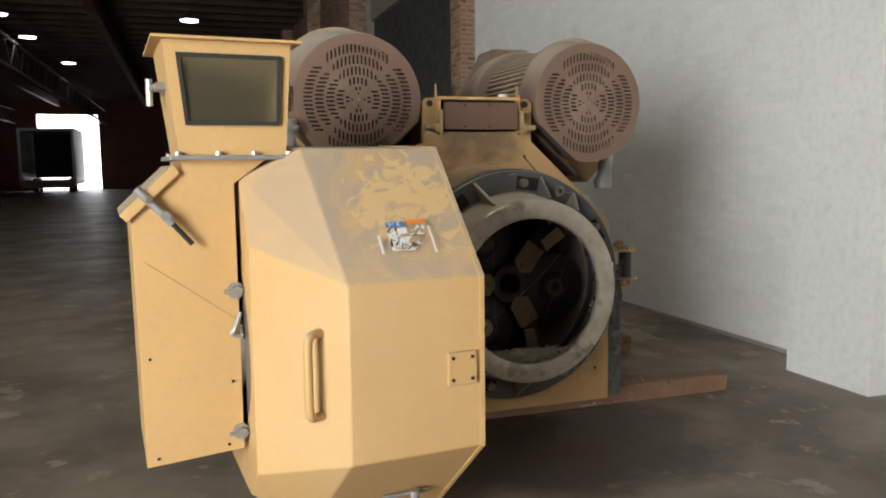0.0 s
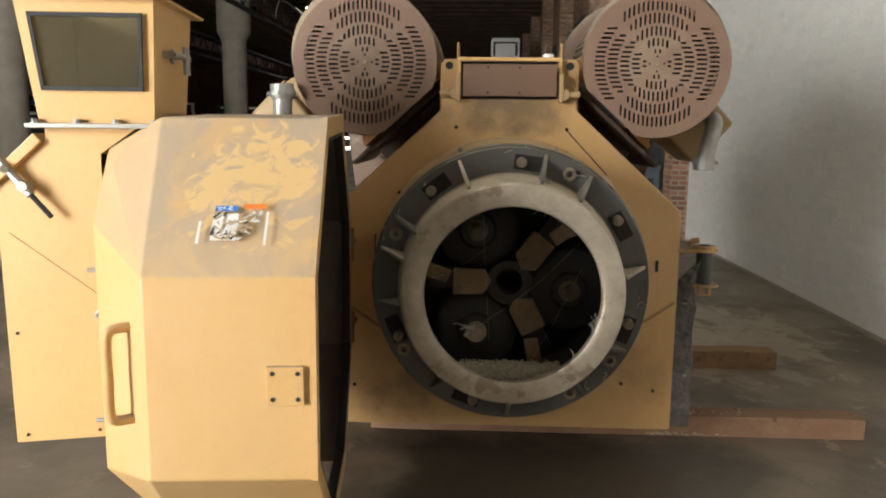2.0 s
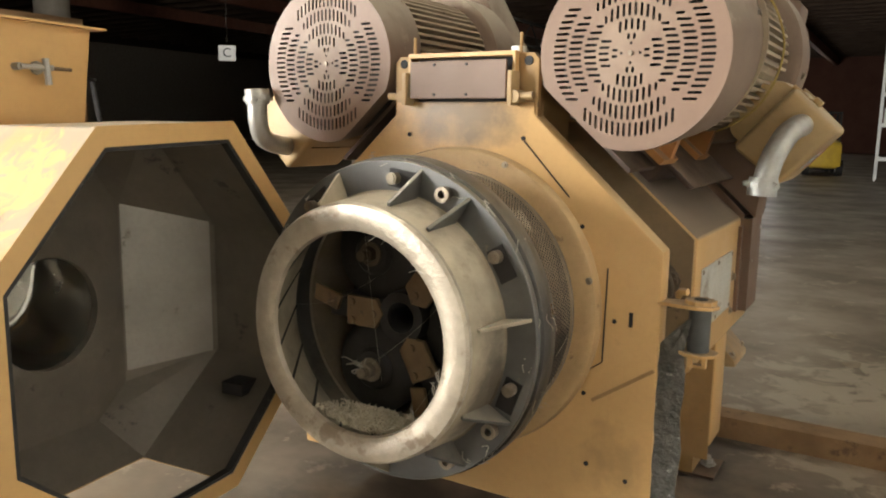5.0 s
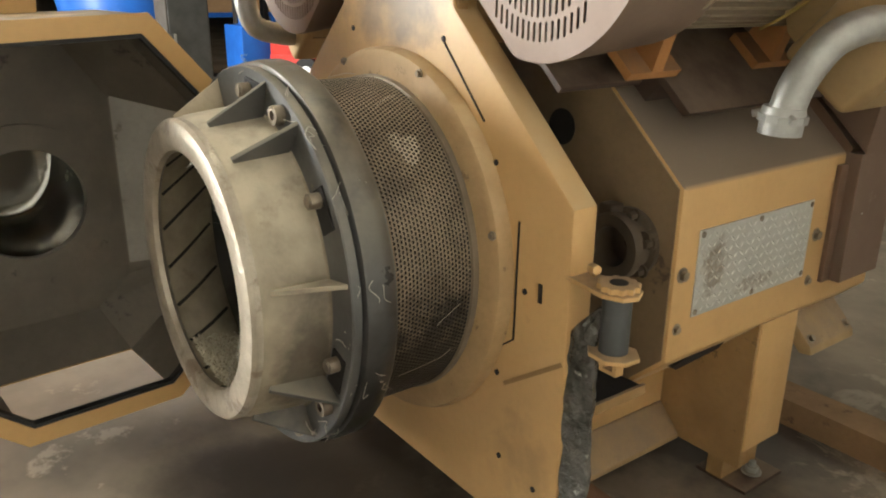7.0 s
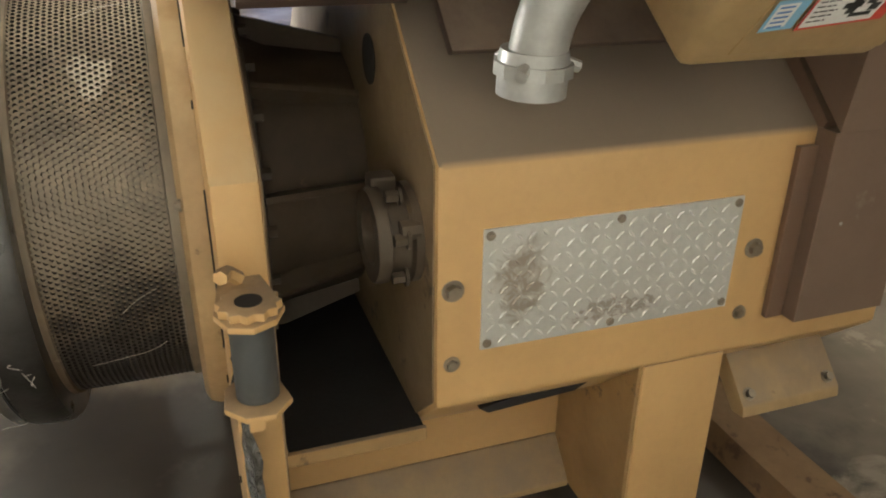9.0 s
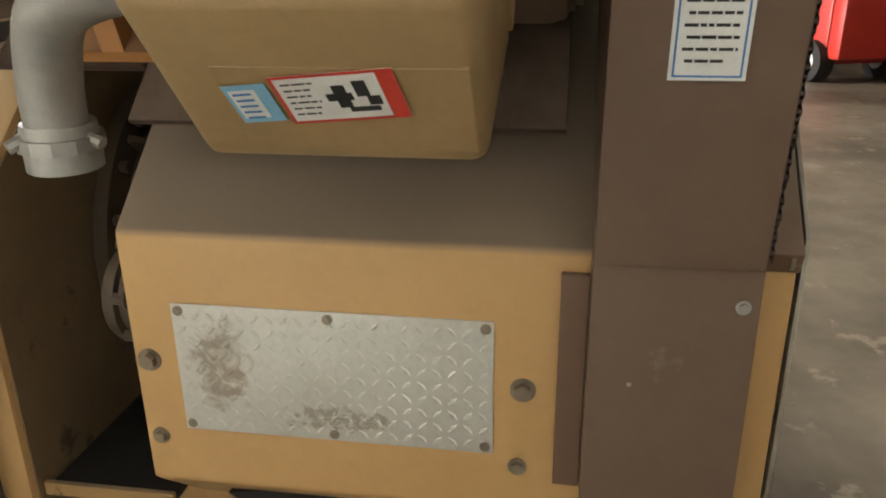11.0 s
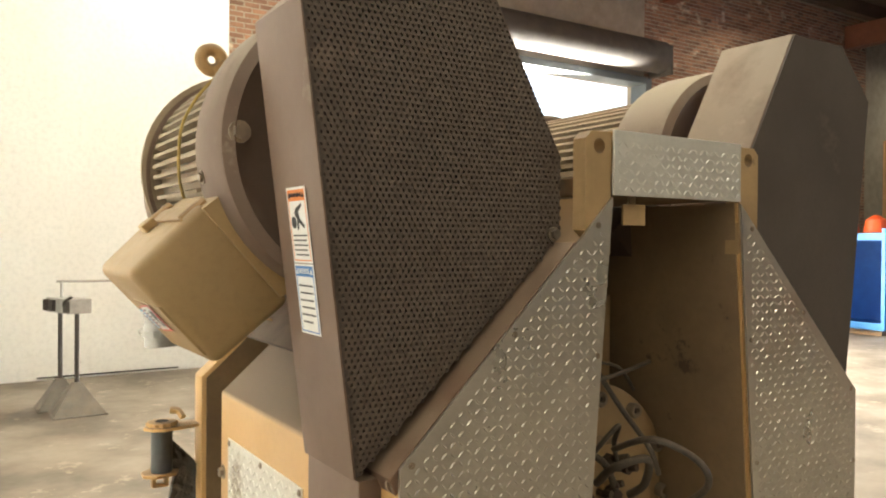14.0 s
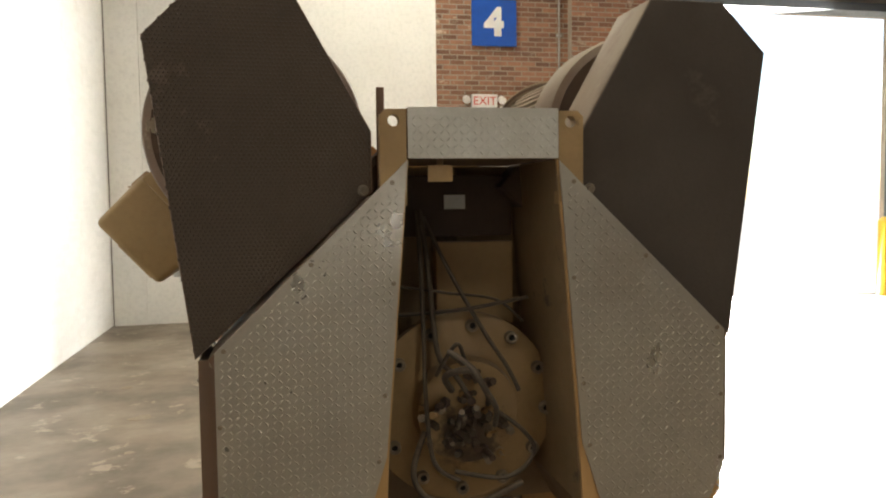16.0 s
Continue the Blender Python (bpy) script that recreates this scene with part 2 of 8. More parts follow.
WHITE = node_mat("white_wall", (0.80, 0.79, 0.745), (0.74, 0.73, 0.68), 0.6, 0, 1.2, 20, 0.1, 0.004, spots=(0.66, 0.64, 0.58), spot_at=0.68, spot_scale=2)
ROOF = node_mat("dark_roof", (0.085, 0.052, 0.032), (0.055, 0.034, 0.022), 0.85, 0, 1.5, 20, 0.3, 0.01)
BEAM = node_mat("red_beam", (0.19, 0.068, 0.036), (0.13, 0.048, 0.028), 0.7, 0, 3, 30, 0.2, 0.004)
TRUSS = node_mat("truss_steel", (0.06, 0.05, 0.04), (0.04, 0.033, 0.028), 0.7, 0.2, 4, 40, 0.2, 0.003)
GREEN = node_mat("green_steel_door", (0.075, 0.09, 0.085), (0.058, 0.07, 0.066), 0.5, 0, 3, 40, 0.1, 0.002)
GREY_BLUE = node_mat("grey_blue_paint", (0.095, 0.11, 0.118), (0.07, 0.082, 0.09), 0.5, 0, 5, 50, 0.15, 0.003)
BLUE = node_mat("blue_paint", (0.02, 0.12, 0.46), (0.015, 0.09, 0.36), 0.4, 0, 4, 50, 0.1, 0.002)
SKYBLUE = node_mat("light_blue_paint", (0.08, 0.33, 0.72), (0.06, 0.26, 0.6), 0.45, 0, 4, 50, 0.1, 0.002)
RED = node_mat("red_paint", (0.50, 0.035, 0.02), (0.38, 0.025, 0.016), 0.4, 0, 4, 50, 0.1, 0.002)
YELLOW = node_mat("yellow_paint", (0.62, 0.41, 0.035), (0.45, 0.29, 0.03), 0.45, 0, 4, 50, 0.1, 0.002)
ORANGE = node_mat("orange_plastic", (0.80, 0.10, 0.02), (0.7, 0.085, 0.018), 0.5, 0, 6, 50, 0.1, 0.002)
PLY = node_mat("plywood", (0.40, 0.24, 0.12), (0.32, 0.185, 0.09), 0.7, 0, 3, 30, 0.1, 0.003)
MESH_STEEL = node_mat("shutter_steel", (0.10, 0.10, 0.095), (0.07, 0.07, 0.066), 0.55, 0.3, 6, 50, 0.1, 0.002)
STONE = node_mat("column_concrete", (0.40, 0.35, 0.28), (0.30, 0.26, 0.21), 0.8, 0, 3, 40, 0.3, 0.005)
PAPER = flat_mat("label_white", (0.78, 0.77, 0.73), 0.4)
INK = flat_mat("label_black", (0.03, 0.03, 0.03), 0.5)
LABEL_ORANGE = flat_mat("label_orange", (0.75, 0.22, 0.04), 0.4)
LABEL_BLUE = flat_mat("label_blue", (0.06, 0.2, 0.5), 0.4)
LABEL_RED = flat_mat("label_red", (0.62, 0.06, 0.04), 0.4)
LABEL_CYAN = flat_mat("label_light_blue", (0.25, 0.5, 0.68), 0.4)
SIGN_BLUE = flat_mat("sign_blue", (0.01, 0.085, 0.42), 0.4)
LAMP_GLOW = glow_mat("lamp_glow", (1, 0.93, 0.80), 14)


def brick_mat(name, cols):
    """Each brick takes its own shade; the mortar is a mesh of its own."""
    m = node_mat(name, cols[0], cols[1], 0.85, 0, 9, 80, 0.4, 0.004, spots=cols[2], spot_at=0.585, spot_scale=2.4)
    n, l = m.node_tree.nodes, m.node_tree.links
    b = n["Principled BSDF"]
    src = b.inputs["Base Color"].links[0].from_socket
    g, ob = n.new("ShaderNodeNewGeometry"), n.new("ShaderNodeObjectInfo")
    add = n.new("ShaderNodeMath")
    add.operation = "ADD"
    l.new(g.outputs["Random Per Island"], add.inputs[0])
    l.new(ob.outputs["Random"], add.inputs[1])
    fr = n.new("ShaderNodeMath")
    fr.operation = "FRACT"
    l.new(add.outputs[0], fr.inputs[0])
    hsv = n.new("ShaderNodeHueSaturation")
    r = n.new("ShaderNodeMapRange")
    r.inputs["To Min"].default_value, r.inputs["To Max"].default_value = 0.6, 1.35
    l.new(fr.outputs[0], r.inputs["Value"])
    l.new(r.outputs["Result"], hsv.inputs["Value"])
    l.new(src, hsv.inputs["Color"])
    l.new(hsv.outputs["Color"], b.inputs["Base Color"])
    return m


BRICK = brick_mat("red_brick", ((0.29, 0.15, 0.09), (0.21, 0.108, 0.068), (0.46, 0.375, 0.285)))
BRICK_PALE = brick_mat("pale_brick", ((0.38, 0.22, 0.13), (0.30, 0.165, 0.095), (0.45, 0.36, 0.26)))
BRICK_WHITE = brick_mat("white_painted_brick", ((0.80, 0.785, 0.74), (0.775, 0.76, 0.715), (0.72, 0.70, 0.645)))
BRICK_WHITE.node_tree.nodes["Hue/Saturation/Value"].inputs["Value"].links[0].from_node.inputs["To Min"].default_value = 0.96
BRICK_WHITE.node_tree.nodes["Hue/Saturation/Value"].inputs["Value"].links[0].from_node.inputs["To Max"].default_value = 1.03
MORTAR = node_mat("mortar", (0.36, 0.31, 0.24), (0.27, 0.23, 0.18), 0.9, 0, 6, 80, 0.4, 0.004)


GUARD_SHEET = node_mat("perforated_guard", (0.104, 0.076, 0.055), (0.082, 0.06, 0.044), 0.6, 0.1, 3, 60, 0.1, 0.002, spots=(0.145, 0.106, 0.077), spot_at=0.64, spot_scale=3)
# Stands for the shaded hollow seen through the screen's holes.
SCREEN_SHADE = node_mat("shade_behind_screen", (0.076, 0.054, 0.041), (0.06, 0.043, 0.033), 0.8, 0, 4, 60, 0.1, 0.002)
CHUTE_IN = node_mat("chute_inside", (0.19, 0.15, 0.085), (0.13, 0.10, 0.06), 0.6, 0, 3, 40, 0.15, 0.003)
YARD = node_mat("yard_concrete", (0.45, 0.42, 0.37), (0.38, 0.35, 0.31), 0.9, 0, 0.6, 10, 0.2, 0.004)
STAIN = node_mat("spilt_patch", (0.285, 0.235, 0.175), (0.235, 0.19, 0.14), 0.7, 0, 12, 60, 0.2, 0.002)
NORTH_BRICK = node_mat("dark_red_brick", (0.13, 0.055, 0.035), (0.10, 0.042, 0.028), 0.9, 0, 1.0, 12, 0.3, 0.006)
SKYGLOW = glow_mat("outside_glow", (1.0, 0.98, 0.95), 9)
GLASS = bpy.data.materials.new("dusty_glass")
GLASS.use_nodes = True
gb = GLASS.node_tree.nodes["Principled BSDF"]
gb.inputs["Base Color"].default_value = (0.82, 0.74, 0.54, 1)
gb.inputs["Roughness"].default_value = 0.03
gb.inputs["Transmission Weight"].default_value = 0.97
gb.inputs["IOR"].default_value = 1.05


# Mill's shadow painted on the floor in front and beneath, with some oil.
CONCRETE = add_stain_or_shade(CONCRETE, "concrete_floor_oily", (0.25, -0.25, 0.0), (1.5, 1.0, 1.0), (0.055, 0.043, 0.031), 0.36, 0.56, 1.6, 0.9)
# Shade between the legs painted darker, over a wet-dark floor.
CONCRETE = add_stain_or_shade(CONCRETE, "concrete_floor_dark", (0.30, 1.15, 0.0), (0.95, 0.95, 1.0), (0.05, 0.04, 0.03), 0.34, 0.54, 2.2, 0.9)
CONCRETE = add_stain_or_shade(CONCRETE, "concrete_floor_patched", (1.5, 2.2, 0.0), (1.6, 2.2, 1.0), (0.33, 0.275, 0.205), 0.50, 0.60, 4.5, 0.8, 0.8)
# Pale on up-facing edges: dust, and light from above put into the colour.
PALE_TAN = (0.52, 0.38, 0.21)
TAN_PLATE = node_mat("tan_paint_dust_and_toplight", (0.58, 0.36, 0.15), (0.51, 0.31, 0.125), 0.42, 0, 2.2, 45, 0.12, 0.002, dust=PALE_TAN, dust_amount=0.85, spots=(0.33, 0.19, 0.08), spot_at=0.70, spot_scale=9, grain_amount=0.2)
RING_TAN = node_mat("tan_ring_caked", (0.46, 0.30, 0.14), (0.36, 0.235, 0.115), 0.6, 0, 6, 60, 0.35, 0.004, dust=PALE_TAN, dust_amount=0.9, spots=(0.20, 0.13, 0.07), spot_at=0.63, spot_scale=12)
TAN_PLATE = add_stain_or_shade(TAN_PLATE, "tan_paint_plate", (0.0, 0.02, 1.50), (0.40, 0.2, 0.17), (0.17, 0.115, 0.068), 0.32, 0.68, 7, 0.85)
TAN_PLATE = add_stain_or_shade(TAN_PLATE, "tan_paint_plate_grimy", (-0.42, 0.02, 0.26), (0.30, 0.2, 0.20), (0.17, 0.115, 0.06), 0.38, 0.72, 9, 0.6)
TAN_PLATE = add_stain_or_shade(TAN_PLATE, "tan_paint_plate_worn", (0.62, 0.02, 0.36), (0.22, 0.2, 0.26), (0.30, 0.19, 0.085), 0.42, 0.74, 10, 0.55)
# The die turns brown-black towards its bottom.
DIE_DARK_LOW = add_stain_or_shade(STEEL_DIE, "die_steel_dirty", (0.2, -0.15, 0.47), (0.75, 0.4, 0.50), (0.03, 0.023, 0.017), 0.18, 0.46, 7, 0.95)
DIE_DARK_LOW = add_stain_or_shade(DIE_DARK_LOW, "die_steel_dusty", (0.33, -0.155, 1.185), (0.11, 0.075, 0.08), (0.50, 0.44, 0.35), 0.50, 0.62, 24, 0.75)
# Lower right of the cone: oily grime, with shadow painted into the colour.
CONE_SHADE_OIL = add_stain_or_shade(CONE, "dusty_cone_oily", (0.36, -0.47, 0.66), (0.26, 0.16, 0.34), (0.085, 0.068, 0.05), 0.36, 0.62, 6, 0.8)
CLAMP = node_mat("clamp_steel", (0.105, 0.10, 0.093), (0.06, 0.057, 0.053), 0.32, 0.5, 4, 70, 0.2, 0.003, dust=(0.32, 0.28, 0.21), dust_amount=0.7, spots=(0.17, 0.148, 0.115), spot_at=0.64, spot_scale=12)
# Shadow on the ring's lower half, painted as a darker patch.
CLAMP_SHADED = add_stain_or_shade(CLAMP, "blued_steel_oily", (0.30, -0.36, 0.52), (0.55, 0.3, 0.46), (0.03, 0.027, 0.023), 0.28, 0.54, 6, 0.9)
PLATE_STAINED = add_stain_or_shade(GALV_SIDE, "bright_tread_plate_stained", (0.769, 0.55, 0.85), (0.1, 0.085, 0.145), (0.27, 0.205, 0.135), 0.42, 0.66, 26, 0.75, 1.5)
PLATE_STAINED = add_stain_or_shade(PLATE_STAINED, "bright_tread_plate_dirty", (0.769, 0.75, 0.765), (0.1, 0.20, 0.05), (0.27, 0.21, 0.145), 0.54, 0.66, 45, 0.65, 1.5)
BROWN_FAN = node_mat("brown_paint_fan", (0.215, 0.135, 0.092), (0.18, 0.113, 0.078), 0.55, 0, 3, 60, 0.12, 0.002, dust=DUST, dust_amount=0.7, spots=(0.15, 0.085, 0.06), spot_at=0.68, grain_amount=0.2)
FAN_R = add_stain_or_shade(BROWN_FAN, "brown_paint_dusty_fan", (0.606, 0.01, 1.706), (0.30, 0.3, 0.30), (0.27, 0.20, 0.14), 0.40, 0.72, 8, 0.6)
FAN_L = add_stain_or_shade(BROWN_FAN, "brown_paint_dusty_fan_left", (-0.606, 0.01, 1.706), (0.30, 0.3, 0.30), (0.27, 0.20, 0.14), 0.40, 0.72, 8, 0.6)
TREAD_REAR = add_stain_or_shade(TREAD, "tread_plate_rusty", (-0.42, 1.47, 1.35), (0.25, 0.2, 0.28), (0.35, 0.27, 0.20), 0.50, 0.66, 9, 0.28)
WEAR_PLATE = node_mat("grey_wear_plate", (0.40, 0.37, 0.315), (0.29, 0.265, 0.22), 0.4, 0.25, 3, 50, 0.2, 0.003, spots=(0.16, 0.14, 0.11), spot_at=0.63)
HUB_TAN = add_stain_or_shade(TAN_EAR, "tan_paint_oily_hub", (0.0, 1.2, 0.77), (0.20, 0.5, 0.20), (0.075, 0.053, 0.034), 0.40, 0.58, 14, 0.9)
# Oily tan, darkened further for the shade inside the die.
BRACKET_TAN = node_mat("tan_paint_oily", (0.18, 0.115, 0.056), (0.115, 0.074, 0.04), 0.6, 0, 9, 60, 0.25, 0.003, spots=(0.07, 0.05, 0.032), spot_at=0.56, spot_scale=12)


def shutter_bm(x, y0, y1, h):
    """Narrow level slats, one above another."""
    bm = bmesh.new()
    n = int(h / 0.05)
    for k in range(n):
        z = k * h / n
        vs = [bm.verts.new(p) for p in ((x, y0, z), (x, y1, z), (x - 0.014, y1, z + 0.012), (x - 0.014, y0, z + 0.012), (x - 0.014, y1, z + 0.034), (x - 0.014, y0, z + 0.034), (x, y1, z + h / n), (x, y0, z + h / n))]
        bm.faces.new((vs[0], vs[1], vs[2], vs[3]))
        bm.faces.new((vs[3], vs[2], vs[4], vs[5]))
        bm.faces.new((vs[5], vs[4], vs[6], vs[7]))
    bmesh.ops.remove_doubles(bm, verts=bm.verts, dist=0.0001)
    return bm

# ---- builders ----
def at_world(ob):
    m = ob.matrix_parent_inverse @ ob.matrix_basis
    return at_world(ob.parent) @ m if ob.parent else ob.matrix_basis


def thing(name, x, y, z, label, category, group="", kind=""):
    ob = new(name)
    ob.empty_display_size = 0.1
    ob.matrix_basis = pose(x, y, z)
    return tagged(ob, label, category, group, kind)


def mesh_of(name, bm, mats, smooth=0.0):
    bmesh.ops.recalc_face_normals(bm, faces=bm.faces)
    me = bpy.data.meshes.new(name)
    if smooth:
        for f in bm.faces:
            f.smooth = True
        for e in bm.edges:
            e.smooth = len(e.link_faces) == 2 and e.calc_face_angle(0) < radians(smooth)
    bm.to_mesh(me)
    bm.free()
    for m in mats if isinstance(mats, (list, tuple)) else [mats]:
        me.materials.append(m)
    return me


def part(name, bm, mats, parent, label="", smooth=0.0):
    """One mesh, in world coordinates, as a child of parent."""
    ob = new(name, mesh_of(name, bm, mats, smooth))
    if parent is not None:
        ob.parent = parent
        ob.matrix_parent_inverse = at_world(parent).inverted()
    return tagged(ob, label)


def solo(name, bm, mats, label, category, kind="", smooth=0.0, group=""):
    return tagged(part(name, bm, mats, None, "", smooth), label, category, group, kind)


def prism(bm, pts, f, d0, d1, bevel=0.0, mat=0, keep=None):
    """A flat outline, pushed from d0 to d1; f(a, b, d) gives the place."""
    lo = [bm.verts.new(f(a, b, d0)) for a, b in pts]
    hi = [bm.verts.new(f(a, b, d1)) for a, b in pts]
    faces = [bm.faces.new(lo), bm.faces.new(hi[::-1])]
    k = len(pts)
    for i in range(k):
        faces.append(bm.faces.new((lo[i], hi[i], hi[(i + 1) % k], lo[(i + 1) % k])))
    for q in faces:
        q.material_index = mat
    if bevel:
        bmesh.ops.recalc_face_normals(bm, faces=faces)
        edges = [e for e in {e for q in faces for e in q.edges} if keep is None or keep(e)]
        bmesh.ops.bevel(bm, geom=edges, offset=bevel, segments=2, affect="EDGES", profile=0.6)
    return bm


def fxz(a, b, d):
    return (a, d, b)


def fyz(a, b, d):
    return (d, a, b)


def fxy(a, b, d):
    return (a, b, d)


def block(bm, x0, x1, y0, y1, z0, z1, bevel=0.0, m=None):
    def f(a, b, d):
        p = Vector((a, d, b))
        return m @ p if m is not None else p
    return prism(bm, [(x0, z0), (x1, z0), (x1, z1), (x0, z1)], f, y0, y1, bevel)


def lathe(bm, profile, x, z, segs=64, close=True, a0=0.0, a1=360.0):
    """A profile of (radius, y) turned about an axis along y."""
    full = abs(a1 - a0) >= 360
    n = segs if full else segs + 1
    rings = []
    for i in range(n):
        a = radians(a0 + (a1 - a0) * i / segs)
        rings.append([bm.verts.new((x + r * math.cos(a), y, z + r * math.sin(a))) for r, y in profile])
    k = len(profile)
    for i in range(segs):
        p, q = rings[i], rings[(i + 1) % n]
        for j in range(k if close else k - 1):
            bm.faces.new((p[j], p[(j + 1) % k], q[(j + 1) % k], q[j]))
    return bm


def rod(bm, p, q, r, segs=12, r2=None, caps=True):
    p, q = Vector(p), Vector(q)
    m = Matrix.Translation((p + q) / 2) @ (q - p).to_track_quat("Z", "Y").to_matrix().to_4x4()
    bmesh.ops.create_cone(bm, segments=segs, radius1=r, radius2=r if r2 is None else r2, depth=(q - p).length, cap_ends=caps, matrix=m)
    return bm


def tube(bm, pts, r, segs=10, closed_ends=True):
    """A round bar along a smooth line through the points."""
    pts = [Vector(p) for p in pts]
    line = []
    for i in range(len(pts) - 1):
        a, b, c, d = pts[max(i - 1, 0)], pts[i], pts[i + 1], pts[min(i + 2, len(pts) - 1)]
        for k in range(6):
            t = k / 6
            line.append(0.5 * ((2 * b) + (c - a) * t + (2 * a - 5 * b + 4 * c - d) * t * t + (3 * b - a - 3 * c + d) * t ** 3))
    line.append(pts[-1])
    rings, side = [], None
    for i, p in enumerate(line):
        ahead = (line[min(i + 1, len(line) - 1)] - line[max(i - 1, 0)]).normalized()
        side = (side - ahead * side.dot(ahead)).normalized() if side is not None else ahead.orthogonal().normalized()
        up = ahead.cross(side)
        rings.append([bm.verts.new(p + r * (math.cos(2 * math.pi * j / segs) * side + math.sin(2 * math.pi * j / segs) * up)) for j in range(segs)])
    for a, b in zip(rings, rings[1:]):
        for j in range(segs):
            bm.faces.new((a[j], a[(j + 1) % segs], b[(j + 1) % segs], b[j]))
    if closed_ends:
        bm.faces.new(rings[0][::-1])
        bm.faces.new(rings[-1])
    return bm


def hexbolt(bm, p, way, r=0.014, h=0.012):
    p, way = Vector(p), Vector(way).normalized()
    rod(bm, p - way * 0.004, p + way * 0.002, r * 1.5, 14)
    rod(bm, p, p + way * h, r, 6)
    return bm


def bolt_part(name, pts, way, parent, r=0.014, h=0.012, mat=None, label=""):
    for p in pts:
        part(name, hexbolt(bmesh.new(), p, way, r, h), mat or BOLT, parent, label)


def treads(bm, o, ex, ey, nx, ny, pitch, inside, high=0.0026):
    """Raised lozenges, turned this way and that, on a plate."""
    o, ex, ey = Vector(o), Vector(ex).normalized(), Vector(ey).normalized()
    up = ex.cross(ey)
    for i in range(nx):
        for j in range(ny):
            a, b = (i + 0.5) * pitch, (j + 0.5) * pitch
            if not inside(a, b):
                continue
            s = 1 if (i + j) % 2 else -1
            c = o + ex * a + ey * b
            la = (ex + ey * s).normalized() * pitch * 0.46
            lb = (ex - ey * s).normalized() * pitch * 0.17
            base = [bm.verts.new(c + la), bm.verts.new(c + lb), bm.verts.new(c - la), bm.verts.new(c - lb)]
            r0, r1 = bm.verts.new(c + la * 0.5 + up * high), bm.verts.new(c - la * 0.5 + up * high)
            bm.faces.new((base[0], base[1], r0))
            bm.faces.new((base[1], base[2], r1, r0))
            bm.faces.new((base[2], base[3], r1))
            bm.faces.new((base[3], base[0], r0, r1))
    return bm


def cut_sheet(outer, holes, f, d0, d1):
    """A sheet with holes right through it."""
    from mathutils.geometry import delaunay_2d_cdt
    loops = [outer, *holes]
    pts, faces = [], []
    for lp in loops:
        faces.append(list(range(len(pts), len(pts) + len(lp))))
        pts += [Vector(p) for p in lp]
    v, e, fs, _, _, src = delaunay_2d_cdt(pts, [], faces, 1, 1e-6)
    fs = [q for q, o in zip(fs, src) if all(k == 0 for k in o)]
    bm = bmesh.new()
    lo = [bm.verts.new(f(p.x, p.y, d0)) for p in v]
    hi = [bm.verts.new(f(p.x, p.y, d1)) for p in v]
    count = {}
    for q in fs:
        bm.faces.new([lo[i] for i in q])
        bm.faces.new([hi[i] for i in reversed(q)])
        for a, b in zip(q, (*q[1:], q[0])):
            count[(a, b)] = 1
    for a, b in list(count):
        if (b, a) not in count:
            bm.faces.new((lo[a], hi[a], hi[b], lo[b]))
    return bm


def text_part(name, words, size, m, mat, parent, label="", bold=0.0):
    cu = bpy.data.curves.new(name, "FONT")
    cu.body, cu.size, cu.align_x, cu.align_y, cu.extrude = words, size, "CENTER", "CENTER", 0.0004
    cu.offset = bold
    tmp = new(name, cu)
    me = bpy.data.meshes.new_from_object(tmp.evaluated_get(bpy.context.evaluated_depsgraph_get()))
    bpy.data.objects.remove(tmp)
    me.transform(m)
    me.materials.clear()
    me.materials.append(mat)
    ob = new(name, me)
    if parent is not None:
        ob.parent = parent
        ob.matrix_parent_inverse = at_world(parent).inverted()
    return tagged(ob, label)


def frame_matrix(o, ex, ey):
    ex, ey = Vector(ex).normalized(), Vector(ey).normalized()
    ez = ex.cross(ey).normalized()
    ey = ez.cross(ex)
    m = Matrix((ex, ey, ez)).transposed().to_4x4()
    m.translation = Vector(o)
    return m


def decal(name, m, x0, x1, y0, y1, lift, mat, parent, label=""):
    bm = bmesh.new()
    def f(a, b, d):
        return m @ Vector((a, b, d))
    prism(bm, [(x0, y0), (x1, y0), (x1, y1), (x0, y1)], f, lift - 0.0003, lift)
    return part(name, bm, mat, parent, label)


def text_row(m, x0, x1, y, h, lift, mat, parent, seed):
    """One line of unreadable print: short bars of word length."""
    rr = random.Random(seed)
    bm, x = bmesh.new(), x0
    while x < x1 - 0.002:
        e = min(x1, x + rr.uniform(0.006, 0.017))
        prism(bm, [(x, y), (e, y), (e, y + h), (x, y + h)], lambda a, b, d: m @ Vector((a, b, d)), lift - 0.0003, lift)
        x = e + 0.0022
    return part("text_bar", bm, mat, parent)


